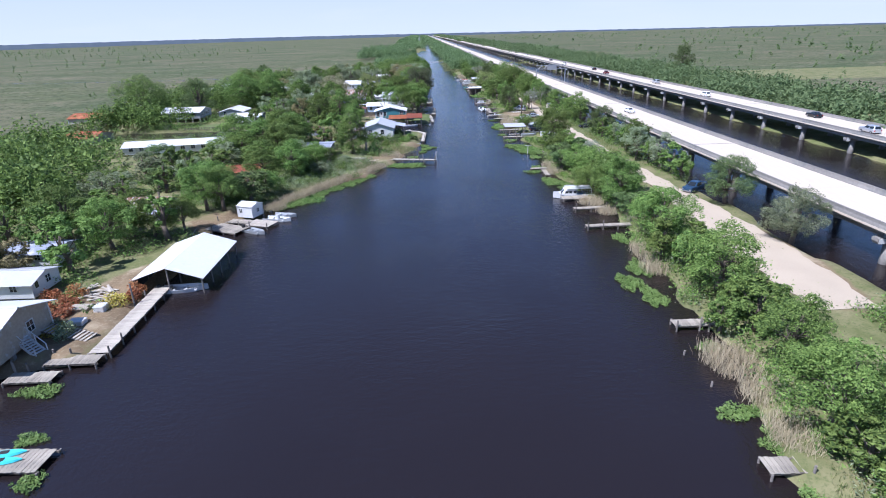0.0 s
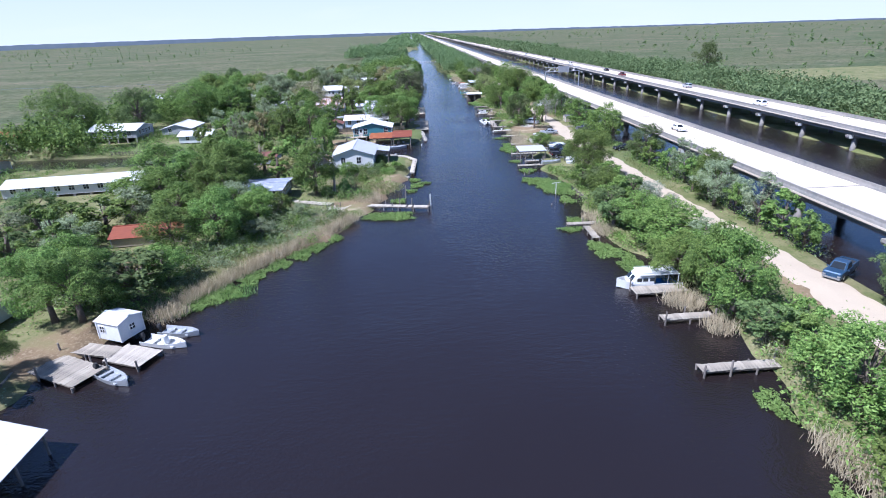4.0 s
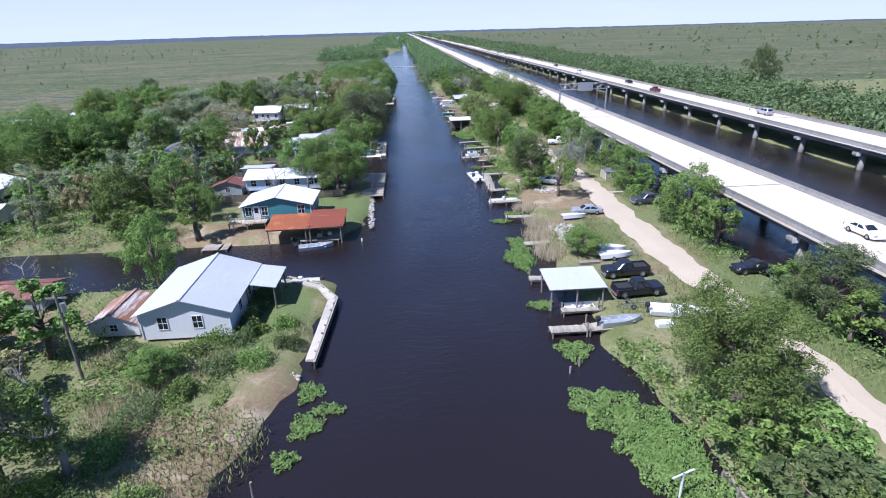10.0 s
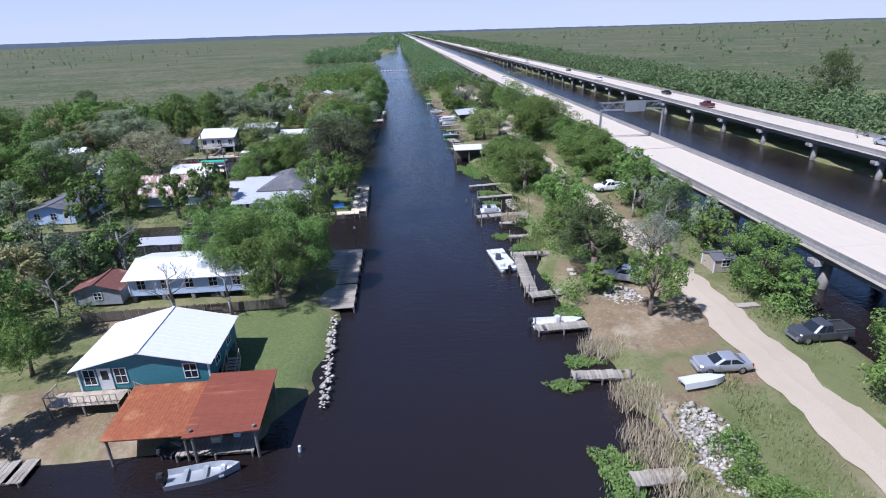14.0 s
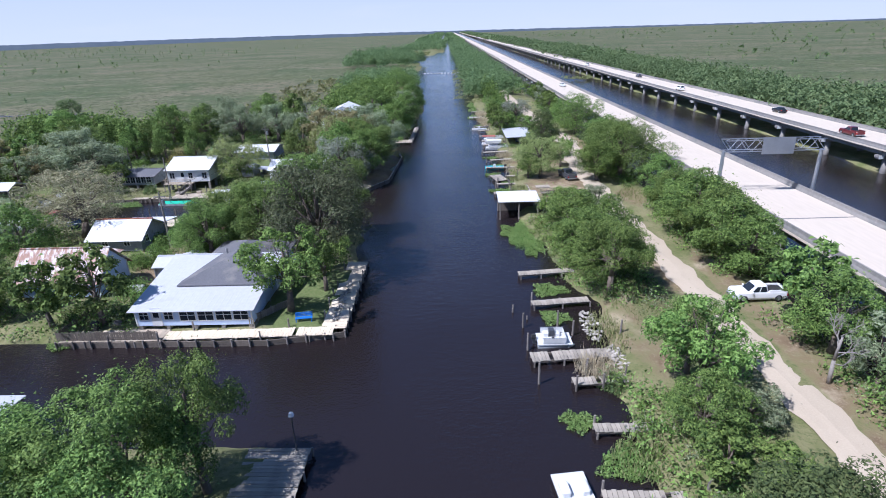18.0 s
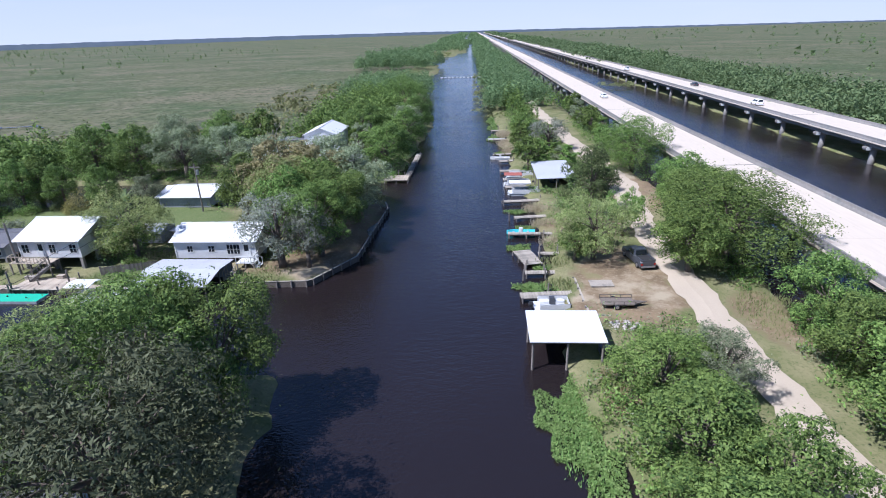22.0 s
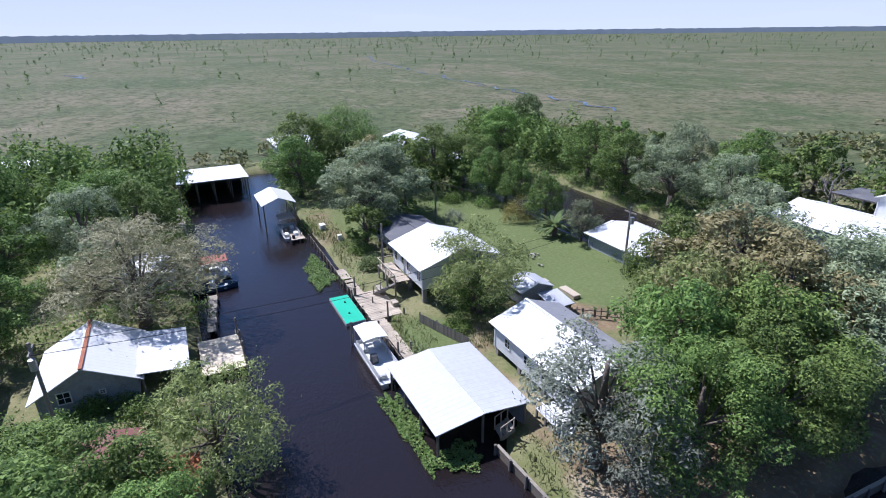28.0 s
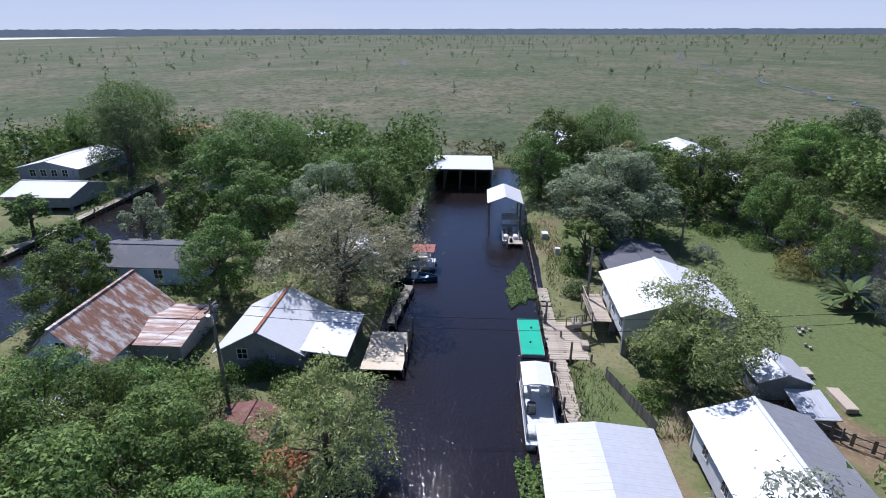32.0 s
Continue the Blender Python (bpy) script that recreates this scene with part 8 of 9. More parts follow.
def pontoon(x, y, rz, L=6.5, W=2.4, canopy=None, label="white pontoon boat moored at a dock", deck=None, rails=True, cover=(-0.15, 0.45)):
    top = thing("pontoon_boat", x, y, 0, rz, label, "boat")
    for s in (-1, 1):
        g = Geo()
        g.tube((-L / 2, s * (W / 2 - 0.4), 0.12), (L / 2 - 0.7, s * (W / 2 - 0.4), 0.12), 0.32, 0.32, 12)
        g.tube((L / 2 - 0.7, s * (W / 2 - 0.4), 0.12), (L / 2, s * (W / 2 - 0.4), 0.25), 0.32, 0.06, 12)
        part("float_tube", g, M_ALU, top, smooth=True)
    g = Geo()
    g.box(-L / 2, -W / 2, 0.42, L / 2 - 0.25, W / 2, 0.52)
    part("deck", g, deck or M_BOATWHITE, top)
    if rails:
        for s in (-1, 1):
            g = Geo()
            g.box(-L / 2 + 0.5, s * (W / 2 - 0.05) - 0.02, 0.6, L / 2 - 0.9, s * (W / 2 - 0.05) + 0.02, 1.15)
            part("side_panel", g, M_BOATWHITE, top)
            g = Geo()
            g.tube((-L / 2 + 0.4, s * (W / 2 - 0.05), 1.2), (L / 2 - 0.8, s * (W / 2 - 0.05), 1.2), 0.025, 0.025, 6)
            part("rail", g, M_METAL, top)
        g = Geo()
        g.box(L / 2 - 0.92, -W / 2 + 0.1, 0.6, L / 2 - 0.88, W / 2 - 0.1, 1.15)
        part("front_panel", g, M_BOATWHITE, top)
    for u, v in ((-L / 2 + 1.2, -W / 2 + 0.5), (-L / 2 + 1.2, W / 2 - 0.5), (L / 2 - 1.8, -W / 2 + 0.5), (L / 2 - 1.8, W / 2 - 0.5)):
        g = Geo()
        g.loft([ring(u - 0.55, u + 0.55, 0.3, 0.52, 0.08), ring(u - 0.55, u + 0.55, 0.3, 0.88, 0.1), ring(u - 0.45, u + 0.45, 0.24, 0.95, 0.1)])
        g.v = [(a, b + v, c) for a, b, c in g.v]
        part("bench", g, M_TRIM, top)
    g = Geo()
    g.loft([ring(-0.35, 0.35, 0.35, 0.52, 0.08), ring(-0.3, 0.25, 0.3, 1.3, 0.08)])
    g.v = [(a - 0.3, b + 0.5, c) for a, b, c in g.v]
    part("helm", g, M_GREYPAINT, top)
    if canopy is not None:
        a, b = cover[0] * L, cover[1] * L
        g = Geo()
        g.prism([(-W / 2, 2.35), (0, 2.5), (W / 2, 2.35), (W / 2, 2.42), (0, 2.58), (-W / 2, 2.42)], "x", a, b)
        part("canopy", g, canopy, top)
        for u in (a + 0.1, b - 0.1):
            for s in (-1, 1):
                g = Geo()
                g.tube((u, s * (W / 2 - 0.06), 0.5), (u, s * (W / 2 - 0.06), 2.4), 0.03, 0.03, 6)
                part("canopy_pole", g, M_METAL, top)
    outboard(top, -L / 2, 0.2)
    return top


def cruiser(x, y, rz):
    """A white cabin boat with a long roof and a blue cockpit."""
    top = thing("cabin_cruiser", x, y, -0.25, rz, "white cabin boat with a long flat roof beside a dock", "boat")
    L, W = 7.4, 2.6
    part("hull", hull_geo(L, W, 1.05, 0.55, 0.08, 0.35), M_BOATWHITE, top)
    g = Geo()
    g.loft([ring(-0.6, 2.5, 1.08, 1.0, 0.3), ring(-0.6, 2.0, 1.0, 1.75, 0.3), ring(-0.6, 1.6, 0.95, 2.1, 0.3)])
    part("cabin", g, M_BOATWHITE, top)
    for s in (-1, 1):
        for u in (-0.1, 0.7, 1.4):
            g = Geo()
            g.box(u - 0.28, s * 1.03 - 0.03, 1.3, u + 0.28, s * 1.03 + 0.03, 1.72)
            part("window", g, M_GLASS, top)
    for v in (-0.45, 0.45):
        glass_quad(top, (2.3, v - 0.4, 1.3), (2.3, v + 0.4, 1.3), (1.86, v + 0.36, 1.95), (1.86, v - 0.36, 1.95), "windscreen")
    g = Geo()
    g.box(-3.2, -1.2, 2.12, 1.4, 1.2, 2.2)
    part("roof", g, M_BOATWHITE, top)
    for s in (-1, 1):
        g = Geo()
        g.tube((-3.0, s * 1.1, 2.35), (1.2, s * 1.1, 2.35), 0.02, 0.02, 6)
        part("roof_rail", g, M_METAL, top)
        for u in (-3.1, -1.9):
            g = Geo()
            g.tube((u, s * 1.12, 0.9), (u, s * 1.12, 2.12), 0.04, 0.04, 6)
            part("roof_post", g, M_BOATWHITE, top)
    g = Geo()
    g.box(-3.5, -1.12, 0.55, -0.6, 1.12, 0.62)
    part("cockpit_floor", g, M_BENCHBLUE, top, "blue cockpit floor")
    return top


skiff(-28.8, 66.6, 5, 5.6, 1.9, M_BOATWHITE, "white skiff tied up under the boat house roof")
skiff(-26.2, 87.4, -32, 4.6, 1.6, None, "aluminium skiff tied to the landing")
skiff(-23.9, 93.2, -18, 5.0, 1.7, M_BOATWHITE, "pale skiff tied to the landing", console=True)
skiff(-23.2, 95.2, -14, 4.4, 1.6, None, "aluminium skiff by the white shed")
cruiser(29.0, 101.2, 180)
skiff(-3.6, 188.6, 10, 5.0, 1.7, M_ALU, "aluminium skiff under the rusty roof")
skiff(-6.0, 192.8, 60, 4.6, 1.6, M_GREYPAINT, "dark covered boat in the slip", z=0.0)
skiff(-3.6, 176.4, 178, 4.8, 1.7, M_BOATWHITE, "white skiff tied behind the white house", console=True)
pontoon(23.9, 223.6, 97, 7.0, 2.3, None, "white pontoon boat moored by the U-shaped dock", rails=False)
skiff(26.9, 206.4, 0, 5.2, 1.8, M_BOATWHITE, "white centre-console skiff moored by the dock", console=True)
skiff(36.6, 177.7, 8, 4.6, 1.6, M_BOATWHITE, "pale green-white skiff lying upside down on a trailer", z=0.9, flipped=True)
skiff(37.2, 180.2, 0, 3.6, 1.4, M_BOATWHITE, "upturned white dinghy on the grass", z=0.75, flipped=True)
skiff(38.2, 162.4, -16, 6.4, 2.1, M_BOATWHITE, "white open boat parked on the grass", z=0.85, console=True)
skiff(29.1, 166.2, 2, 4.6, 1.6, M_BOATWHITE, "white skiff moored beside the carport")
skiff(31.4, 161.6, 5, 4.4, 1.5, None, "aluminium boat pulled up on the dock", z=0.65)
skiff(35.9, 193.9, 8, 4.0, 1.2, M_BOATWHITE, "upturned white hull lying on the dirt", z=0.75, flipped=True)
pontoon(25.7, 244.2, 0, 3.6, 2.2, None, "small white work boat with a cabin beside the dock")
pontoon(26.8, 293.0, 2, 4.6, 2.2, None, "white pontoon boat with covered seats")
skiff(24.8, 316.4, 178, 4.2, 1.7, M_TURQ, "turquoise boat with a white deck", console=True)
pontoon(27.0, 337.4, 180, 6.4, 2.3, M_WHITEROOF, "pontoon boat with a white canopy")
pontoon(26.0, 343.2, 180, 5.6, 2.3, M_REDBOAT, "pontoon boat with a faded red canopy")
pontoon(27.0, 349.6, 180, 6.0, 2.3, None, "old pontoon boat between docks")
skiff(23.6, 366.6, 180, 4.6, 1.7, M_BOATWHITE, "white skiff at a far dock", console=True)
pontoon(-25.6, 294.6, 180, 7.6, 2.3, M_WHITEROOF, "pontoon boat with a white canopy beside the boat shelter", cover=(0.05, 0.45))
skiff(-49.0, 282.6, 80, 5.6, 2.0, M_BLUEPAINT, "dark blue boat moored in the side canal", console=True)
pontoon(-52.6, 282.6, 90, 4.8, 2.6, M_REDBOAT, "pontoon boat with a red canopy in the side canal", cover=(-0.45, 0.45))
pontoon(-63.4, 294.4, 180, 6.0, 2.3, M_DECKWOOD, "pontoon boat with a tan top beside the landing", cover=(0.0, 0.48))
skiff(0.6, 375.5, 95, 4.6, 1.6, M_BOATWHITE, "white skiff on the far bank")
skiff(23.4, 389.6, 175, 4.6, 1.6, M_BOATWHITE, "white skiff at a far grey dock")
skiff(33.0, 344.6, 90, 5.2, 1.8, M_BLUEPAINT, "blue boat stored under a metal roof", z=0.8)


def kayak(x, y, z, rz, label="turquoise kayak lying on a dock"):
    top = thing("kayak", x, y, z, rz, label, "kayak")
    g = Geo()
    g.loft([[(-1.5, -0.03, 0.2), (-1.5, 0.03, 0.2), (-1.5, 0.03, 0.26), (-1.5, -0.03, 0.26)]] + [[(u, -w, 0.16), (u, w, 0.16), (u, w * 0.7, 0.34), (u, -w * 0.7, 0.34)] for u, w in ((-1.0, 0.24), (-0.3, 0.36), (0.4, 0.36), (1.0, 0.24))] + [[(1.5, -0.03, 0.2), (1.5, 0.03, 0.2), (1.5, 0.03, 0.26), (1.5, -0.03, 0.26)]])
    part("hull", g, M_TURQ, top)
    g = Geo()
    g.loft([ring(-0.4, 0.3, 0.2, 0.33, 0.08), ring(-0.4, 0.3, 0.2, 0.36, 0.08)])
    part("seat_well", g, M_TYRE, top)


kayak(-30.4, 37.6, 0.35, 8), kayak(-30.2, 36.8, 0.35, 6)


def green_raft():
    top = thing("floating_platform", -36.5, 295.0, 0.0, 0, "green turf-topped floating platform moored by the deck", "platform")
    g = Geo()
    g.box(-3.2, -1.05, 0.0, 3.2, 1.05, 0.32)
    part("float", g, M_GREYWALL, top)
    g = Geo()
    g.box(-3.15, -1.0, 0.325, 3.15, 1.0, 0.36)
    part("turf_top", g, M_GREENFLOAT, top)
    for u, v in ((-1.4, 0.2), (1.2, -0.1)):
        g = Geo()
        g.tube((u, v, 0.36), (u, v, 0.5), 0.1, 0.07, 8)
        part("cleat", g, M_TYRE, top)


green_raft()


def utility_trailer(x, y, rz):
    top = thing("utility_trailer", x, y, GZ, rz, "rusty low utility trailer with an open bed", "trailer")
    g = Geo()
    g.box(-1.7, -0.85, 0.42, 1.7, 0.85, 0.48)
    part("bed", g, M_BULK, top)
    for s in (-1, 1):
        g = Geo()
        g.box(-1.7, s * 0.85 - 0.03, 0.48, 1.7, s * 0.85 + 0.03, 0.56), g.box(-1.7, s * 0.85 - 0.03, 0.85, 1.7, s * 0.85 + 0.03, 0.91)
        for u in (-1.67, -0.55, 0.55, 1.67):
            g.box(u - 0.03, s * 0.85 - 0.03, 0.48, u + 0.03, s * 0.85 + 0.03, 0.9)
        part("side_rail", g, M_BULK, top)
        wheel(top, -0.2, s * 1.0, 0.30, 0.18)
    g = Geo()
    g.add([(1.7, -0.5, 0.38), (1.7, 0.5, 0.38), (3.1, 0, 0.42), (1.7, -0.5, 0.46), (1.7, 0.5, 0.46), (3.1, 0, 0.5)], ((0, 1, 2), (3, 5, 4), (0, 3, 4, 1), (1, 4, 5, 2), (2, 5, 3, 0)))
    part("drawbar", g, M_BULK, top)


utility_trailer(33.2, 292.6, 0)


def boat_trailer(x, y, rz, label="galvanised boat trailer under an upturned skiff"):
    top = thing("boat_trailer", x, y, GZ, rz, label, "trailer")
    for s in (-1, 1):
        g = Geo()
        g.box(-2.0, s * 0.5 - 0.04, 0.38, 2.0, s * 0.5 + 0.04, 0.46)
        part("rail", g, M_METAL, top)
        wheel(top, -0.7, s * 0.8, 0.28, 0.16)
    g = Geo()
    g.box(2.0, -0.05, 0.38, 3.4, 0.05, 0.46)
    part("tongue", g, M_METAL, top)
    g = Geo()
    g.box(-0.75, -0.8, 0.26, -0.65, 0.8, 0.34)
    part("axle", g, M_METAL, top)


boat_trailer(36.8, 177.7, 8)
boat_trailer(34.4, 164.9, 3, "empty galvanised boat trailer beside the carport")


# ---- sign gantry over the highway ----
def gantry(x, y):
    top = thing("sign_gantry", x, y, 0, 0, "steel truss sign gantry over the highway", "gantry")
    g = Geo()
    g.tube((0, 0, -1.2), (0, 0, 11.4), 0.3, 0.25, 10)
    part("post", g, M_METAL, top)
    for yy in (-0.7, 0.7):
        for zz in (11.4, 13.0):
            g = Geo()
            g.tube((-0.3, yy, zz), (14.0, yy, zz), 0.07, 0.07, 6)
            part("chord", g, M_METAL, top)
    n = 11
    for i in range(n):
        a, b = -0.3 + 14.3 * i / n, -0.3 + 14.3 * (i + 1) / n
        for yy in (-0.7, 0.7):
            g = Geo()
            g.tube((a, yy, 11.4 if i % 2 else 13.0), (b, yy, 13.0 if i % 2 else 11.4), 0.045, 0.045, 5)
            part("brace", g, M_METAL, top)
        g = Geo()
        g.tube((a, -0.7, 13.0), (b, 0.7, 13.0), 0.04, 0.04, 5)
        part("brace", g, M_METAL, top)
    g = Geo()
    g.box(5.0, -0.95, 11.0, 9.5, -0.85, 13.4)
    part("sign_panel", g, M_METAL, top, "plain grey back of a sign panel")
    g = Geo()
    g.tube((14.0, 0, -1.2), (14.0, 0, 11.4), 0.3, 0.25, 10)
    part("post", g, M_METAL, top)


gantry(55.3, 277.0)


# ---- poles, wires, mooring piles ----
def utility_pole(x, y, h, label, transformer=False, arm=True):
    top = thing("utility_pole", x, y, ground_z(x, y), 0, label, "utility pole")
    g = Geo()
    g.tube((0, 0, -0.5), (0, 0, h), 0.15, 0.11, 8)
    part("pole", g, M_POST, top)
    if arm:
        g = Geo()
        g.box(-0.9, -0.05, h - 0.7, 0.9, 0.05, h - 0.55)
        part("crossarm", g, M_POST, top)
    if transformer:
        g = Geo()
        g.tube((0.36, 0, h - 1.9), (0.36, 0, h - 1.1), 0.24, 0.24, 10)
        part("transformer", g, M_METAL, top)
    return top


def wire(a, b, sag, label="thin black overhead wire"):
    a, b = Vector(a), Vector(b)
    g = Geo()
    pts = [a.lerp(b, i / 10) - Vector((0, 0, sag * 4 * (i / 10) * (1 - i / 10))) for i in range(11)]
    side = (b - a).cross(Vector((0, 0, 1))).normalized() * 0.022
    up = Vector((0, 0, 0.022))
    g.loft([[p + side, p + up, p - side, p - up] for p in pts])
    return tagged(part("overhead_wire", g, M_TYRE), label, "wire")


utility_pole(-25.6, 270.6, 8.2, "timber utility pole with a grey transformer", True)
utility_pole(-28.8, 326.6, 8.4, "timber utility pole on the lawn", True)
utility_pole(-56.0, 315.0, 6.5, "timber utility pole beside the lawn", arm=False)
utility_pole(-19.4, 157.0, 9.0, "old utility pole with a lamp arm near the white house", True)
utility_pole(-40.6, 300.8, 7.0, "dark timber pole beside the deck", arm=False)
wire((-25.6, 270.6, 8.8), (-28.8, 326.6, 8.9), 1.4), wire((-25.0, 270.6, 8.4), (-28.2, 326.6, 8.5), 1.6)
wire((-25.6, 270.6, 8.8), (-10.6, 262.0, 5.0), 0.5), wire((-28.8, 326.6, 8.8), (-56, 315, 7.2), 0.8)


def pile(x, y, h, mat=None, label="weathered timber mooring pile", r=0.11, tilt=0.0):
    g = Geo()
    g.tube((0, 0, -1.5), (tilt, 0, h), r * 1.1, r * 0.85, 8)
    ob = part("mooring_post", g, mat or M_POST)
    ob.matrix_basis = pose(x, y, 0)
    return tagged(ob, label, "post", GROUPS["mooring_post"])


for x, y, h in ((22.9, 247.3, 1.7), (26.5, 247.3, 1.9), (22.9, 243.0, 1.9), (23.2, 237.6, 2.3), (27.5, 238.6, 1.9), (27.7, 245.6, 1.7), (32.2, 244.7, 2.2), (22.2, 250.6, 0.5), (22.4, 251.6, 0.4), (23.6, 249, 0.4), (-0.4, 141.8, 2.4), (0.8, 136.2, 1.6), (-2.6, 134.6, 1.4), (27.4, 133.6, 0.4), (25.1, 133.7, 0.3), (24.2, 154.6, 0.7), (25.4, 155.6, 0.9), (29.2, 43.6, 0.6),
               (26.4, 43, 0.5), (26.2, 48, 0.5), (30.6, 52, 1.4), (23.9, 300.4, 1.5), (24.6, 304, 1.2), (23.4, 322.4, 1.4), (-29.6, 293.4, 2.6), (-31.2, 283.9, 2.4), (-33.4, 283.9, 2.4), (-35.6, 283.8, 2.6), (-32, 298, 2.6), (-38.4, 296.6, 3.0), (-32.8, 62, 3.2), (-33.6, 51.2, 1.4), (-36.2, 48.8, 1.4), (-38.0, 49.4, 1.3)):
    pile(x, y, h, tilt=0.05 * math.sin(x * 3 + y))
pile(4.1, 136.6, 2.1, M_TRIM, "white marker post standing in the bayou", 0.13), pile(2.9, 190.4, 0.5, M_TRIM, "white float post near the boat shelter", 0.14)


def lamp_post(x, y, z, h, label):
    top = thing("lamp_post", x, y, z, 0, label, "lamp")
    g = Geo()
    g.tube((0, 0, 0), (0, 0, h), 0.06, 0.05, 8)
    part("post", g, M_GREYPAINT, top)
    g = Geo()
    g.loft([ring(-0.2, 0.2, 0.2, h, 0.06), ring(-0.12, 0.12, 0.12, h + 0.25, 0.04)])
    part("lamp_head", g, M_TRIM, top)


lamp_post(4.2, 229.0, 0.7, 3.2, "slender lamp post at the end of the dark deck")


def t_post(x, y):
    top = thing("clothesline_post", x, y, 0, 20, "white T-shaped pipe post standing in green weed", "post")
    g = Geo()
    g.tube((0, 0, -1), (0, 0, 2.2), 0.08, 0.08, 8)
    part("post", g, M_TRIM, top)
    g = Geo()
    g.box(-0.9, -0.06, 2.1, 0.9, 0.06, 2.2)
    part("crossbar", g, M_TRIM, top)


t_post(27.4, 140.2)


# ---- steps, porches, fences ----
def stairs(x, y, z0, z1, rz, width, label, mat=None):
    """A flight that rises along +x from z0 to z1, with side rails."""
    n = max(2, round((z1 - z0) / 0.18))
    top = thing("stairs", x, y, z0, rz, label, "stairs")
    run = n * 0.27
    for i in range(n):
        g = Geo()
        g.box(i * 0.27, -width / 2, (i + 1) * 0.18 - 0.045, i * 0.27 + 0.3, width / 2, (i + 1) * 0.18)
        part("tread", g, mat or M_DECKWOOD, top)
    for s in (-1, 1):
        g = Geo()
        g.prism([(0, -0.1), (0.3, -0.1), (run + 0.05, z1 - z0 - 0.28), (run + 0.05, z1 - z0), (0, 0.14)], "y", s * width / 2 - 0.03, s * width / 2 + 0.03)
        part("stringer", g, mat or M_DECKWOOD, top)
        g = Geo()
        g.prism([(0, 0.95), (run, z1 - z0 + 0.85), (run, z1 - z0 + 0.93), (0, 1.03)], "y", s * width / 2 - 0.03, s * width / 2 + 0.03)
        part("handrail", g, mat or M_DECKWOOD, top)
        for u in (0.05, run / 2, run - 0.05):
            g = Geo()
            zz = u / run * (z1 - z0)
            g.box(u - 0.04, s * width / 2 - 0.04, zz, u + 0.04, s * width / 2 + 0.04, zz + 0.95)
            part("baluster", g, mat or M_DECKWOOD, top)
    return top


def porch(x0, x1, y0, y1, z, label, rail_sides="SWE", mat=None):
    """A raised plank porch on posts with a simple rail."""
    cx, cy, hx, hy = (x0 + x1) / 2, (y0 + y1) / 2, (x1 - x0) / 2, (y1 - y0) / 2
    g0 = ground_z(cx, cy)
    top = thing("porch_deck", cx, cy, g0, 0, label, "porch")
    h = z - g0
    n = int(2 * hx / 0.3)
    for i in range(n):
        g = Geo()
        g.box(-hx + 2 * hx * i / n + 0.01, -hy, h - 0.05, -hx + 2 * hx * (i + 1) / n - 0.01, hy, h)
        part("plank", g, mat or M_DECKWOOD, top)
    for sx in (-1, 0, 1):
        for sy in (-1, 1):
            g = Geo()
            g.box(sx * (hx - 0.1) - 0.07, sy * (hy - 0.1) - 0.07, -0.4, sx * (hx - 0.1) + 0.07, sy * (hy - 0.1) + 0.07, h - 0.05)
            part("post", g, M_POST, top)
    for side in rail_sides:
        m = wall_frame(side, hx - 0.05, hy - 0.05)
        half = hx if side in "SN" else hy
        g = Geo()
        g.box(-half, -0.04, h + 0.85, half, 0.04, h + 0.93, m)
        part("rail", g, mat or M_DECKWOOD, top)
        k = max(2, int(2 * half / 0.5))
        for i in range(k + 1):
            g = Geo()
            u = -half + 0.05 + (2 * half - 0.1) * i / k
            g.box(u - 0.025, -0.025, h, u + 0.025, 0.025, h + 0.86, m)
            part("baluster", g, mat or M_DECKWOOD, top)
    return top


porch(-17.9, -12.2, 195.2, 197.1, 2.0, "raised timber porch with rails on the teal house", "SW")
stairs(-9.6, 196.2, 0.75, 2.0, 180, 1.1, "timber steps down from the teal house porch")
stairs(-4.6, 199.0, 0.75, 2.0, 90, 1.1, "timber steps beside the teal house")
stairs(-9.6, 303.2, 0.75, 1.5, 180, 1.2, "white steps up to the cottage door", M_TRIM)
porch(-12.6, -10.2, 302.4, 304.1, 1.5, "small white landing at the cottage door", "SE", M_TRIM)
stairs(-12.2, 298.8, 0.75, 1.5, 80, 1.2, "long timber ramp steps beside the boat shelter", M_PLANK)
porch(-41.5, -36.0, 300.4, 302.2, 2.4, "raised timber porch on the white house", "SW", M_DECKWOOD)
stairs(-37.8, 298.9, 0.75, 2.4, 25, 1.1, "dark timber steps up to the porch", M_POST)
stairs(-5.0, 247.4, 0.75, 1.2, 180, 1.2, "short steps at the end of the blue house", M_PLANK)
stairs(-36.5, 51.4, 0.6, 2.4, 160, 1.2, "white slatted steps from the dock to the house", M_TRIM)


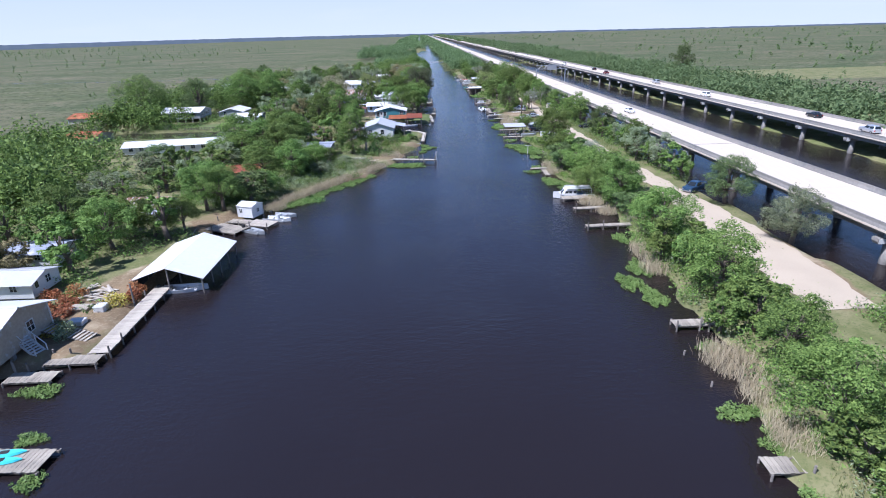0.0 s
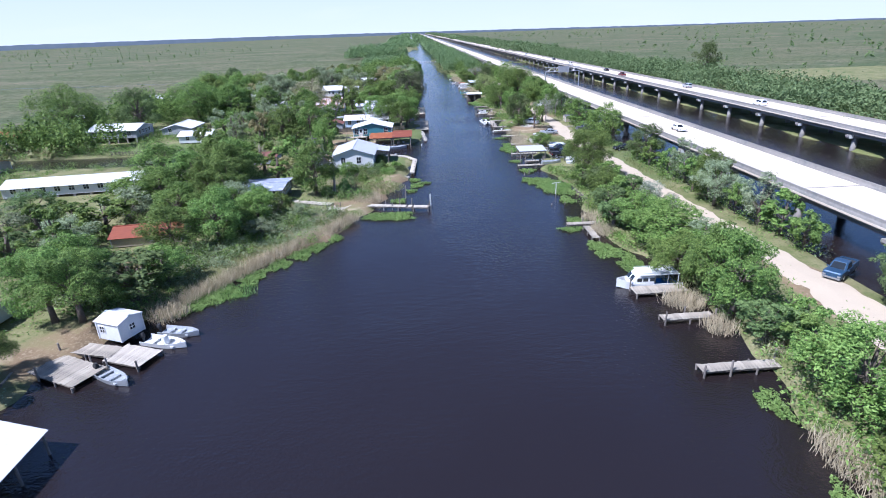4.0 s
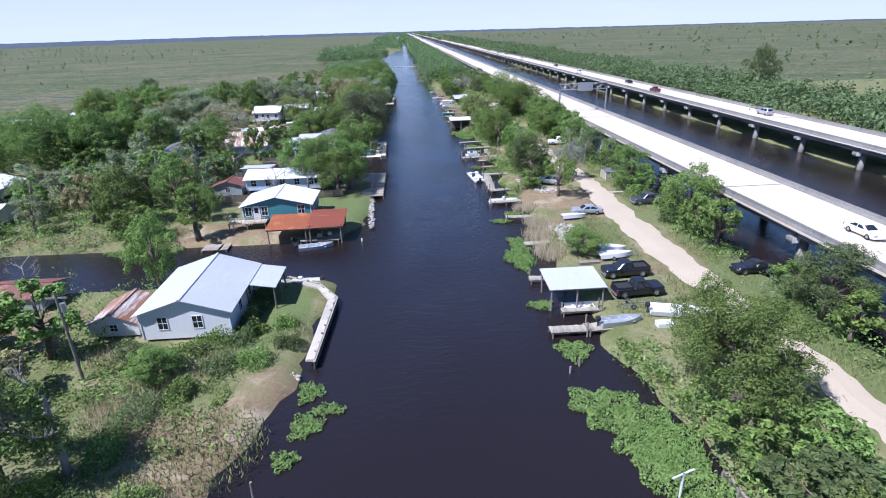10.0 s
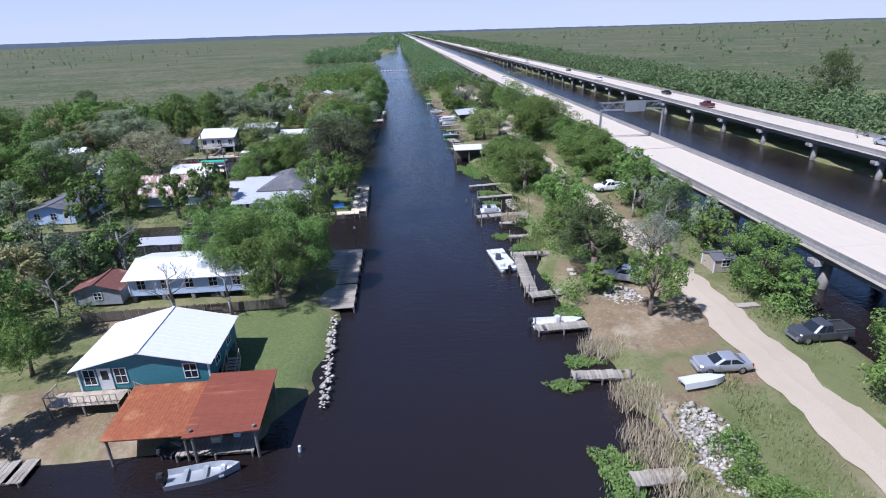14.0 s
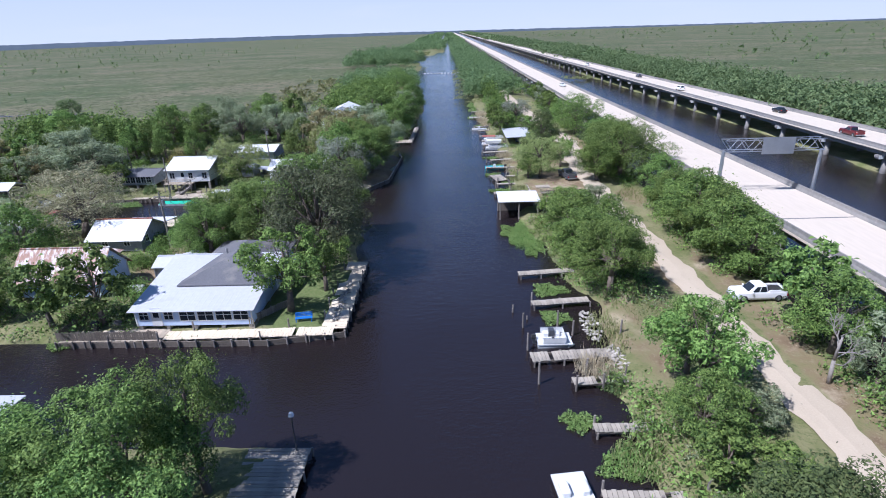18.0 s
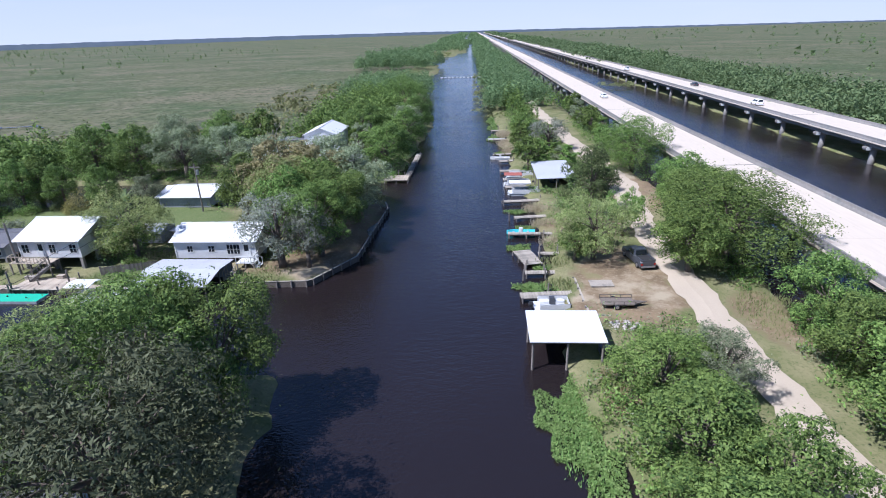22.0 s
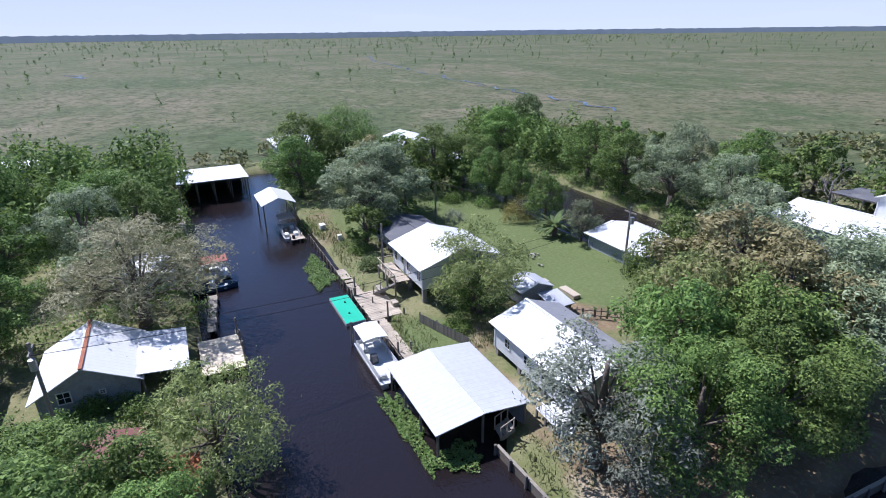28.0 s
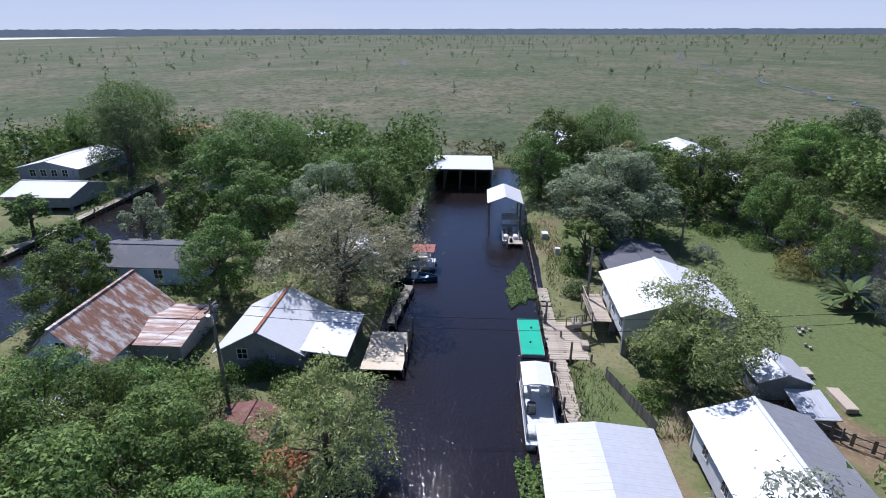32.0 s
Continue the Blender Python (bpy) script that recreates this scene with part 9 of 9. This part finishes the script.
def fence(x0, y0, x1, y1, h, label, gap=0.22, mat=None, z=None):
    """A board fence: posts, two rails and upright boards."""
    run = math.hypot(x1 - x0, y1 - y0)
    zz = ground_z((x0 + x1) / 2, (y0 + y1) / 2) if z is None else z
    top = thing("fence", x0, y0, zz, math.degrees(math.atan2(y1 - y0, x1 - x0)), label, "fence")
    key = ("fence", round(h, 2), mat.name if mat else "", round(gap, 2))
    if key not in PLANKS:
        g = Geo()
        g.box(-min(gap, 0.26) / 2 + 0.015, -0.02, 0.06, min(gap, 0.26) / 2 - 0.015, 0.005, h)
        PLANKS[key] = g.mesh("board", mat or M_POST)
    r = random.Random(int(x0 + y0))
    for i in range(int(run / gap)):
        part("board", PLANKS[key], None, top).matrix_basis = pose((i + 0.5) * gap, 0, r.uniform(-0.04, 0.04), 0, r.uniform(-1.5, 1.5), 0)
    for k in (0.25, 0.75):
        g = Geo()
        g.box(0, 0.01, h * k, run, 0.06, h * k + 0.09)
        part("rail", g, mat or M_POST, top)
    for i in range(int(run / 2.4) + 1):
        g = Geo()
        g.box(min(i * 2.4, run) - 0.05, 0.06, -0.4, min(i * 2.4, run) + 0.05, 0.16, h + 0.1)
        part("post", g, mat or M_POST, top)
    return top


fence(-24.8, 244.9, -14.2, 244.9, 1.0, "dark lattice board fence along the deck", 0.2, M_BULK, 0.72)
fence(-24.6, 245.2, -24.6, 250.0, 1.0, "dark board fence beside the deck", 0.2, M_BULK, 0.72)
fence(-24.0, 211.6, -2.0, 212.4, 1.2, "weathered board fence behind the teal house", 0.24, M_BULK)
fence(-29.5, 300.4, -23.0, 302.6, 1.1, "low grey board fence beside the shrubs", 0.24)
fence(-24.5, 313, -20.5, 318.5, 1.1, "wire and post fence behind the cottage", 1.2)
fence(-80, 186.2 + 5.0, -58, 191.2, 0.9, "low dark rail fence along the side canal", 0.9, M_BULK)
fence(-5.6, 247.9, -2.6, 251.6, 0.9, "grey board fence at the lawn's edge", 0.22)


# ---- rocks and rubble ----
def rocks(name, label, patches, seed, mat=None, size=0.3, per=5):
    """Loose broken stones, joined where they lie too thick to count."""
    rng = np.random.default_rng(seed)
    g = Geo()
    for cx, cy, rx, ry, z in patches:
        for _ in range(int(per * rx * ry * 3)):
            a, q = rng.uniform(0, 2 * math.pi), math.sqrt(rng.uniform(0, 1))
            s = size * rng.uniform(0.5, 1.4)
            c = Vector((cx + rx * q * math.cos(a), cy + ry * q * math.sin(a), z + s * 0.2))
            pts = [c + Vector(p) * s * rng.uniform(0.7, 1.2) for p in ((1, 0, 0), (0, 0.8, 0), (-1, 0, 0), (0, -0.8, 0), (0.1, 0, 0.6), (0, 0.1, -0.5))]
            g.add(pts, ((0, 1, 4), (1, 2, 4), (2, 3, 4), (3, 0, 4), (1, 0, 5), (2, 1, 5), (3, 2, 5), (0, 3, 5)))
    me = np_mesh(name, np.array(g.v), np.array(g.f), mat or M_ROCK)
    return tagged(new(name, me), label, "rocks", kind="stuff")


rocks("rubble_fill", "pale broken concrete rubble on the bank", ((33.4, 187, 2.0, 4.8, 0.74), (33.0, 185, 1.6, 3.6, 0.78), (33.6, 189, 1.6, 2.6, 0.78), (29.7, 246.4, 0.9, 3.2, 0.55), (30.8, 240.5, 0.8, 2, 0.6), (35.5, 210.5, 2.0, 2.4, 0.7), (33.0, 288.4, 1.6, 1.0, 0.7)), 801, None, 0.24, 11)
rocks("bank_stones", "rough stones along the lawn's edge", [(4.1 - 0.25 * k / 3, 195.6 + k * 1.2, 0.5, 0.9, 0.35) for k in range(13)] + [(-0.6, 156, 0.7, 0.8, 0.3), (3.1, 252 + 1, 0.5, 5, 0.78)], 802, None, 0.24, 9)
rocks("garden_stones", "small ring of stones on the lawn", ((-38.2, 320.6, 0.9, 0.7, 0.8), (-35.6, 319.4, 0.4, 0.4, 0.8)), 803, None, 0.22, 8)


# ---- yard things ----
def bench(x, y, rz, mat, label):
    top = thing("bench", x, y, ground_z(x, y), rz, label, "bench")
    for k in range(3):
        g = Geo()
        g.box(-0.9, -0.24 + 0.17 * k, 0.42, 0.9, -0.1 + 0.17 * k, 0.46)
        part("slat", g, mat, top)
    for k in range(3):
        g = Geo()
        g.box(-0.9, 0.26, 0.52 + 0.16 * k, 0.9, 0.3, 0.64 + 0.16 * k)
        part("back_slat", g, mat, top)
    for s in (-0.8, 0.8):
        for v in (-0.2, 0.26):
            g = Geo()
            g.box(s - 0.04, v - 0.04, -0.1, s + 0.04, v + 0.04, 0.95 if v > 0 else 0.44)
            part("leg", g, mat, top)


bench(-0.2, 248.2, 8, M_BENCHBLUE, "bright blue slatted garden bench on the lawn")


def small_box(name, x, y, sx, sy, sz, mat, label, category, rz=0.0, z=None, lid=None):
    """A crate, tank or bin with a lid."""
    top = thing(name, x, y, ground_z(x, y) if z is None else z, rz, label, category)
    g = Geo()
    g.loft([ring(-sx / 2, sx / 2, sy / 2, -0.02, 0.05), ring(-sx / 2, sx / 2, sy / 2, sz * 0.9, 0.05)])
    part("body", g, mat, top)
    g = Geo()
    g.loft([ring(-sx / 2 - 0.03, sx / 2 + 0.03, sy / 2 + 0.03, sz * 0.9, 0.05), ring(-sx / 2, sx / 2, sy / 2, sz, 0.05)])
    part("lid", g, lid or mat, top)


house(48.2, 51.0, 214.6, 217.4, 0.9, 2.5, 2.9, "x", M_GREYROOF, M_TANWALL, "small tan shed with an open window by the lane", name="shed", category="shed", over=0.15, rib=0, wins=(("S", 0, 0.8, 0.9, 0.8),))
for name, x, y, sx, sy, sz, mat, lab, cat in (
        ("picnic_cooler", 24.6, 206.2, 0.6, 0.4, 0.4, M_BOATWHITE, "white cooler box on the skiff's dock", "cooler"), ("crate", -3.4, 191.4, 0.7, 0.5, 0.5, M_DECKWOOD, "wooden crate on the boat slip floor", "crate"), ("crate", -2.0, 191.9, 0.5, 0.5, 0.4, M_BOATWHITE, "white plastic crate on the boat slip", "crate"),
        ("barrel", -22.0, 247.0, 0.6, 0.6, 0.9, M_TYRE, "dark barrel on the bleached deck", "barrel"), ("planter", -20.4, 248.2, 0.7, 0.5, 0.4, M_POST, "dark planter box on the deck", "planter"), ("propane_tank", -22.6, 244.0 + 12, 1.8, 0.7, 0.8, M_BOATWHITE, "white gas tank beside the shed", "tank"), ("crate", -36.6, 57.4, 1.6, 1.1, 0.5, M_BOATWHITE, "white storage box in the yard", "crate"),
        ("crate", -38.4, 61.0, 2.2, 1.4, 0.4, M_PLANK, "pile of pale boards in the yard", "lumber"), ("crate", -35.8, 60.6, 1.2, 1.2, 0.7, M_BOATWHITE, "white utility box on the dirt", "box"), ("landing_mat", -35.2, 48.2, 2.2, 0.9, 0.12, M_DECKWOOD, "pale boards lying on the wet landing", "boards"), ("cooler", -27.6, 140.0, 1.0, 0.8, 0.9, M_TRIM, "white appliance outside the screened house", "appliance"), ("crate", -24.0, 136.4, 1.6, 1.0, 0.5, M_GREYWALL, "grey boards and boxes on the ground", "boxes"),
        ("lumber_pile", 35.4, 160.4, 1.6, 0.9, 0.5, M_BOATWHITE, "heap of white boat parts by the dock", "scrap"), ("lumber_pile", 52.2, 204.6, 2.0, 1.0, 0.5, M_DECKWOOD, "stack of pale timber beside the truck", "lumber"), ("lumber_pile", 47.4, 206.4, 2.4, 0.8, 0.3, M_PLANK, "pile of grey boards under the trees", "lumber"), ("lumber_pile", 32.8, 176.4, 2.6, 0.7, 0.25, M_POST, "driftwood and logs at the water's edge", "lumber"), ("bin", 34.8, 218.2, 0.6, 0.6, 1.0, M_GREYWALL, "grey bin beside the dock", "bin"), ("crate", -19.6, 252.0, 1.4, 0.9, 0.8, M_PLANK, "old boxes beside the blue house", "boxes"),
        ("crate", 30.0, 283.6, 1.0, 1.0, 0.8, M_GREYPAINT, "dark equipment box beside the boat house", "box"), ("lumber_pile", 32.6, 297.6, 2.6, 1.6, 0.15, M_PLANK, "pale loose planks lying on the dirt", "lumber"), ("garden_table", -61.6, 299.0, 1.2, 0.8, 0.7, M_TRIM, "white garden table under the trees", "table"), ("garden_chair", -56.0, 300.0, 0.6, 0.6, 0.8, M_TRIM, "white garden chair near the canal walk", "chair"), ("ice_chest", -34.2, 299.6, 0.9, 0.6, 0.5, M_DECKWOOD, "tan chest on the timber deck", "chest"),
        ("planter", -38.0, 299.4, 1.6, 0.6, 0.45, M_PLANK, "timber planter on the deck edge", "planter"), ("lumber_pile", -27.5, 317.6, 2.6, 0.9, 0.4, M_DECKWOOD, "pale boards stacked behind the shed", "lumber"), ("tyre_planter", 31.6, 216.6, 0.7, 0.7, 0.25, M_ROCK, "round pale planter ring in the bed", "planter"), ("tyre_planter", 31.6, 217.8, 0.7, 0.7, 0.25, M_ROCK, "round pale planter ring in the bed", "planter"), ("fire_pit", -31.2, 316.8, 1.0, 1.0, 0.4, M_ROCK, "low stone fire pit on dirt", "fire pit")):
    small_box(name, x, y, sx, sy, sz, mat, lab, cat)


# ---- marsh creek and float line ----
def creek(name, points, width, label):
    """A narrow winding channel of open water through the marsh."""
    vs, fs = [], []
    rng = random.Random(31)
    path = []
    for (xa, ya), (xb, yb) in zip(points, points[1:]):
        n = max(2, int(math.hypot(xb - xa, yb - ya) / 7))
        path += [(xa + (xb - xa) * i / n + rng.uniform(-3, 3), ya + (yb - ya) * i / n + rng.uniform(-4, 4)) for i in range(n)]
    for i, (x, y) in enumerate(path):
        a, b = path[max(i - 1, 0)], path[min(i + 1, len(path) - 1)]
        d = math.atan2(b[1] - a[1], b[0] - a[0]) + math.pi / 2
        w = width * rng.uniform(0.25, 1.2)
        vs += [(x - math.cos(d) * w, y - math.sin(d) * w, 1.02), (x + math.cos(d) * w, y + math.sin(d) * w, 1.02)]
        if i:
            fs.append((2 * i - 2, 2 * i - 1, 2 * i + 1, 2 * i))
    g = Geo()
    g.add(vs, fs)
    return tagged(part(name, g, M_WATER), label, "creek", kind="structure")


creek("creek", ((-130, 425), (-156, 427), (-240, 430), (-292, 437), (-380, 448), (-520, 470), (-640, 505)), 0.9, "narrow winding creek through the marsh")
creek("creek", ((-420, 236), (-436, 230), (-452, 228), (-470, 216)), 2.4, "short bright pool in the marsh")


def float_line(y, x0, x1):
    top = thing("float_line", x0, y, 0, 0, "line of white floats strung across the bayou", "float line")
    g = Geo()
    g.loft([[(-0.7, -0.3, -0.1), (0.7, -0.3, -0.1), (0.7, 0.3, -0.1), (-0.7, 0.3, -0.1)], [(-0.7, -0.3, 0.3), (0.7, -0.3, 0.3), (0.7, 0.3, 0.3), (-0.7, 0.3, 0.3)], [(-0.5, -0.18, 0.45), (0.5, -0.18, 0.45), (0.5, 0.18, 0.45), (-0.5, 0.18, 0.45)]])
    buoy = g.mesh("float", M_BOATWHITE)
    n = int((x1 - x0) / 2.3)
    for i in range(n + 1):
        part("float", buoy, None, top).matrix_basis = pose((x1 - x0) * i / n, 0.8 * math.sin(i * 0.6), 0, 0, 0, 8 * math.sin(i * 2.1))
    g = Geo()
    g.tube((0, 0, 0.12), (x1 - x0, 0, 0.12), 0.05, 0.05, 5)
    part("rope", g, M_TYRE, top)


float_line(603.0, -5.0, 24.0)


# ---- clutter on the first dock ----
def slatted_ramp(x, y, z, rz, run, width, label):
    top = thing("slatted_ramp", x, y, z, rz, label, "ramp")
    for s2 in (-1, 1):
        g = Geo()
        g.prism([(0, -0.1), (run, 0.75), (run, 0.9), (0, 0.05)], "y", s2 * (width / 2 - 0.1) - 0.05, s2 * (width / 2 - 0.1) + 0.05)
        part("rail", g, M_BULK, top)
    g = Geo()
    g.box(-0.11, -width / 2, 0, 0.11, width / 2, 0.05)
    slat = g.mesh("slat", M_PALEPLANK)
    n = int(run / 0.42)
    for i in range(n):
        u = (i + 0.5) / n
        part("slat", slat, None, top).matrix_basis = pose(run * u, 0, 0.06 + 0.85 * u, 0, -9, 0)


slatted_ramp(-33.2, 54.2, 0.72, 168, 5.4, 1.7, "slatted timber ramp with gaps beside the dock")
for k, (x, y, rz) in enumerate(((-39.4, 64.6, 20), (-38.0, 65.6, -35), (-40.2, 66.0, 70), (-37.6, 63.6, 5))):
    top = thing("board_stack", x, y, ground_z(x, y), rz, "loose heap of pale sawn boards on the dirt", "lumber", "heaps of boards")
    r = random.Random(90 + k)
    for i in range(6):
        g = Geo()
        g.box(-1.3, -0.12, 0, 1.3, 0.12, 0.04)
        part("board", g, M_PALEPLANK, top).matrix_basis = pose(r.uniform(-0.3, 0.3), r.uniform(-0.6, 0.6), 0.03 + 0.05 * i, 0, 0, r.uniform(-25, 25))
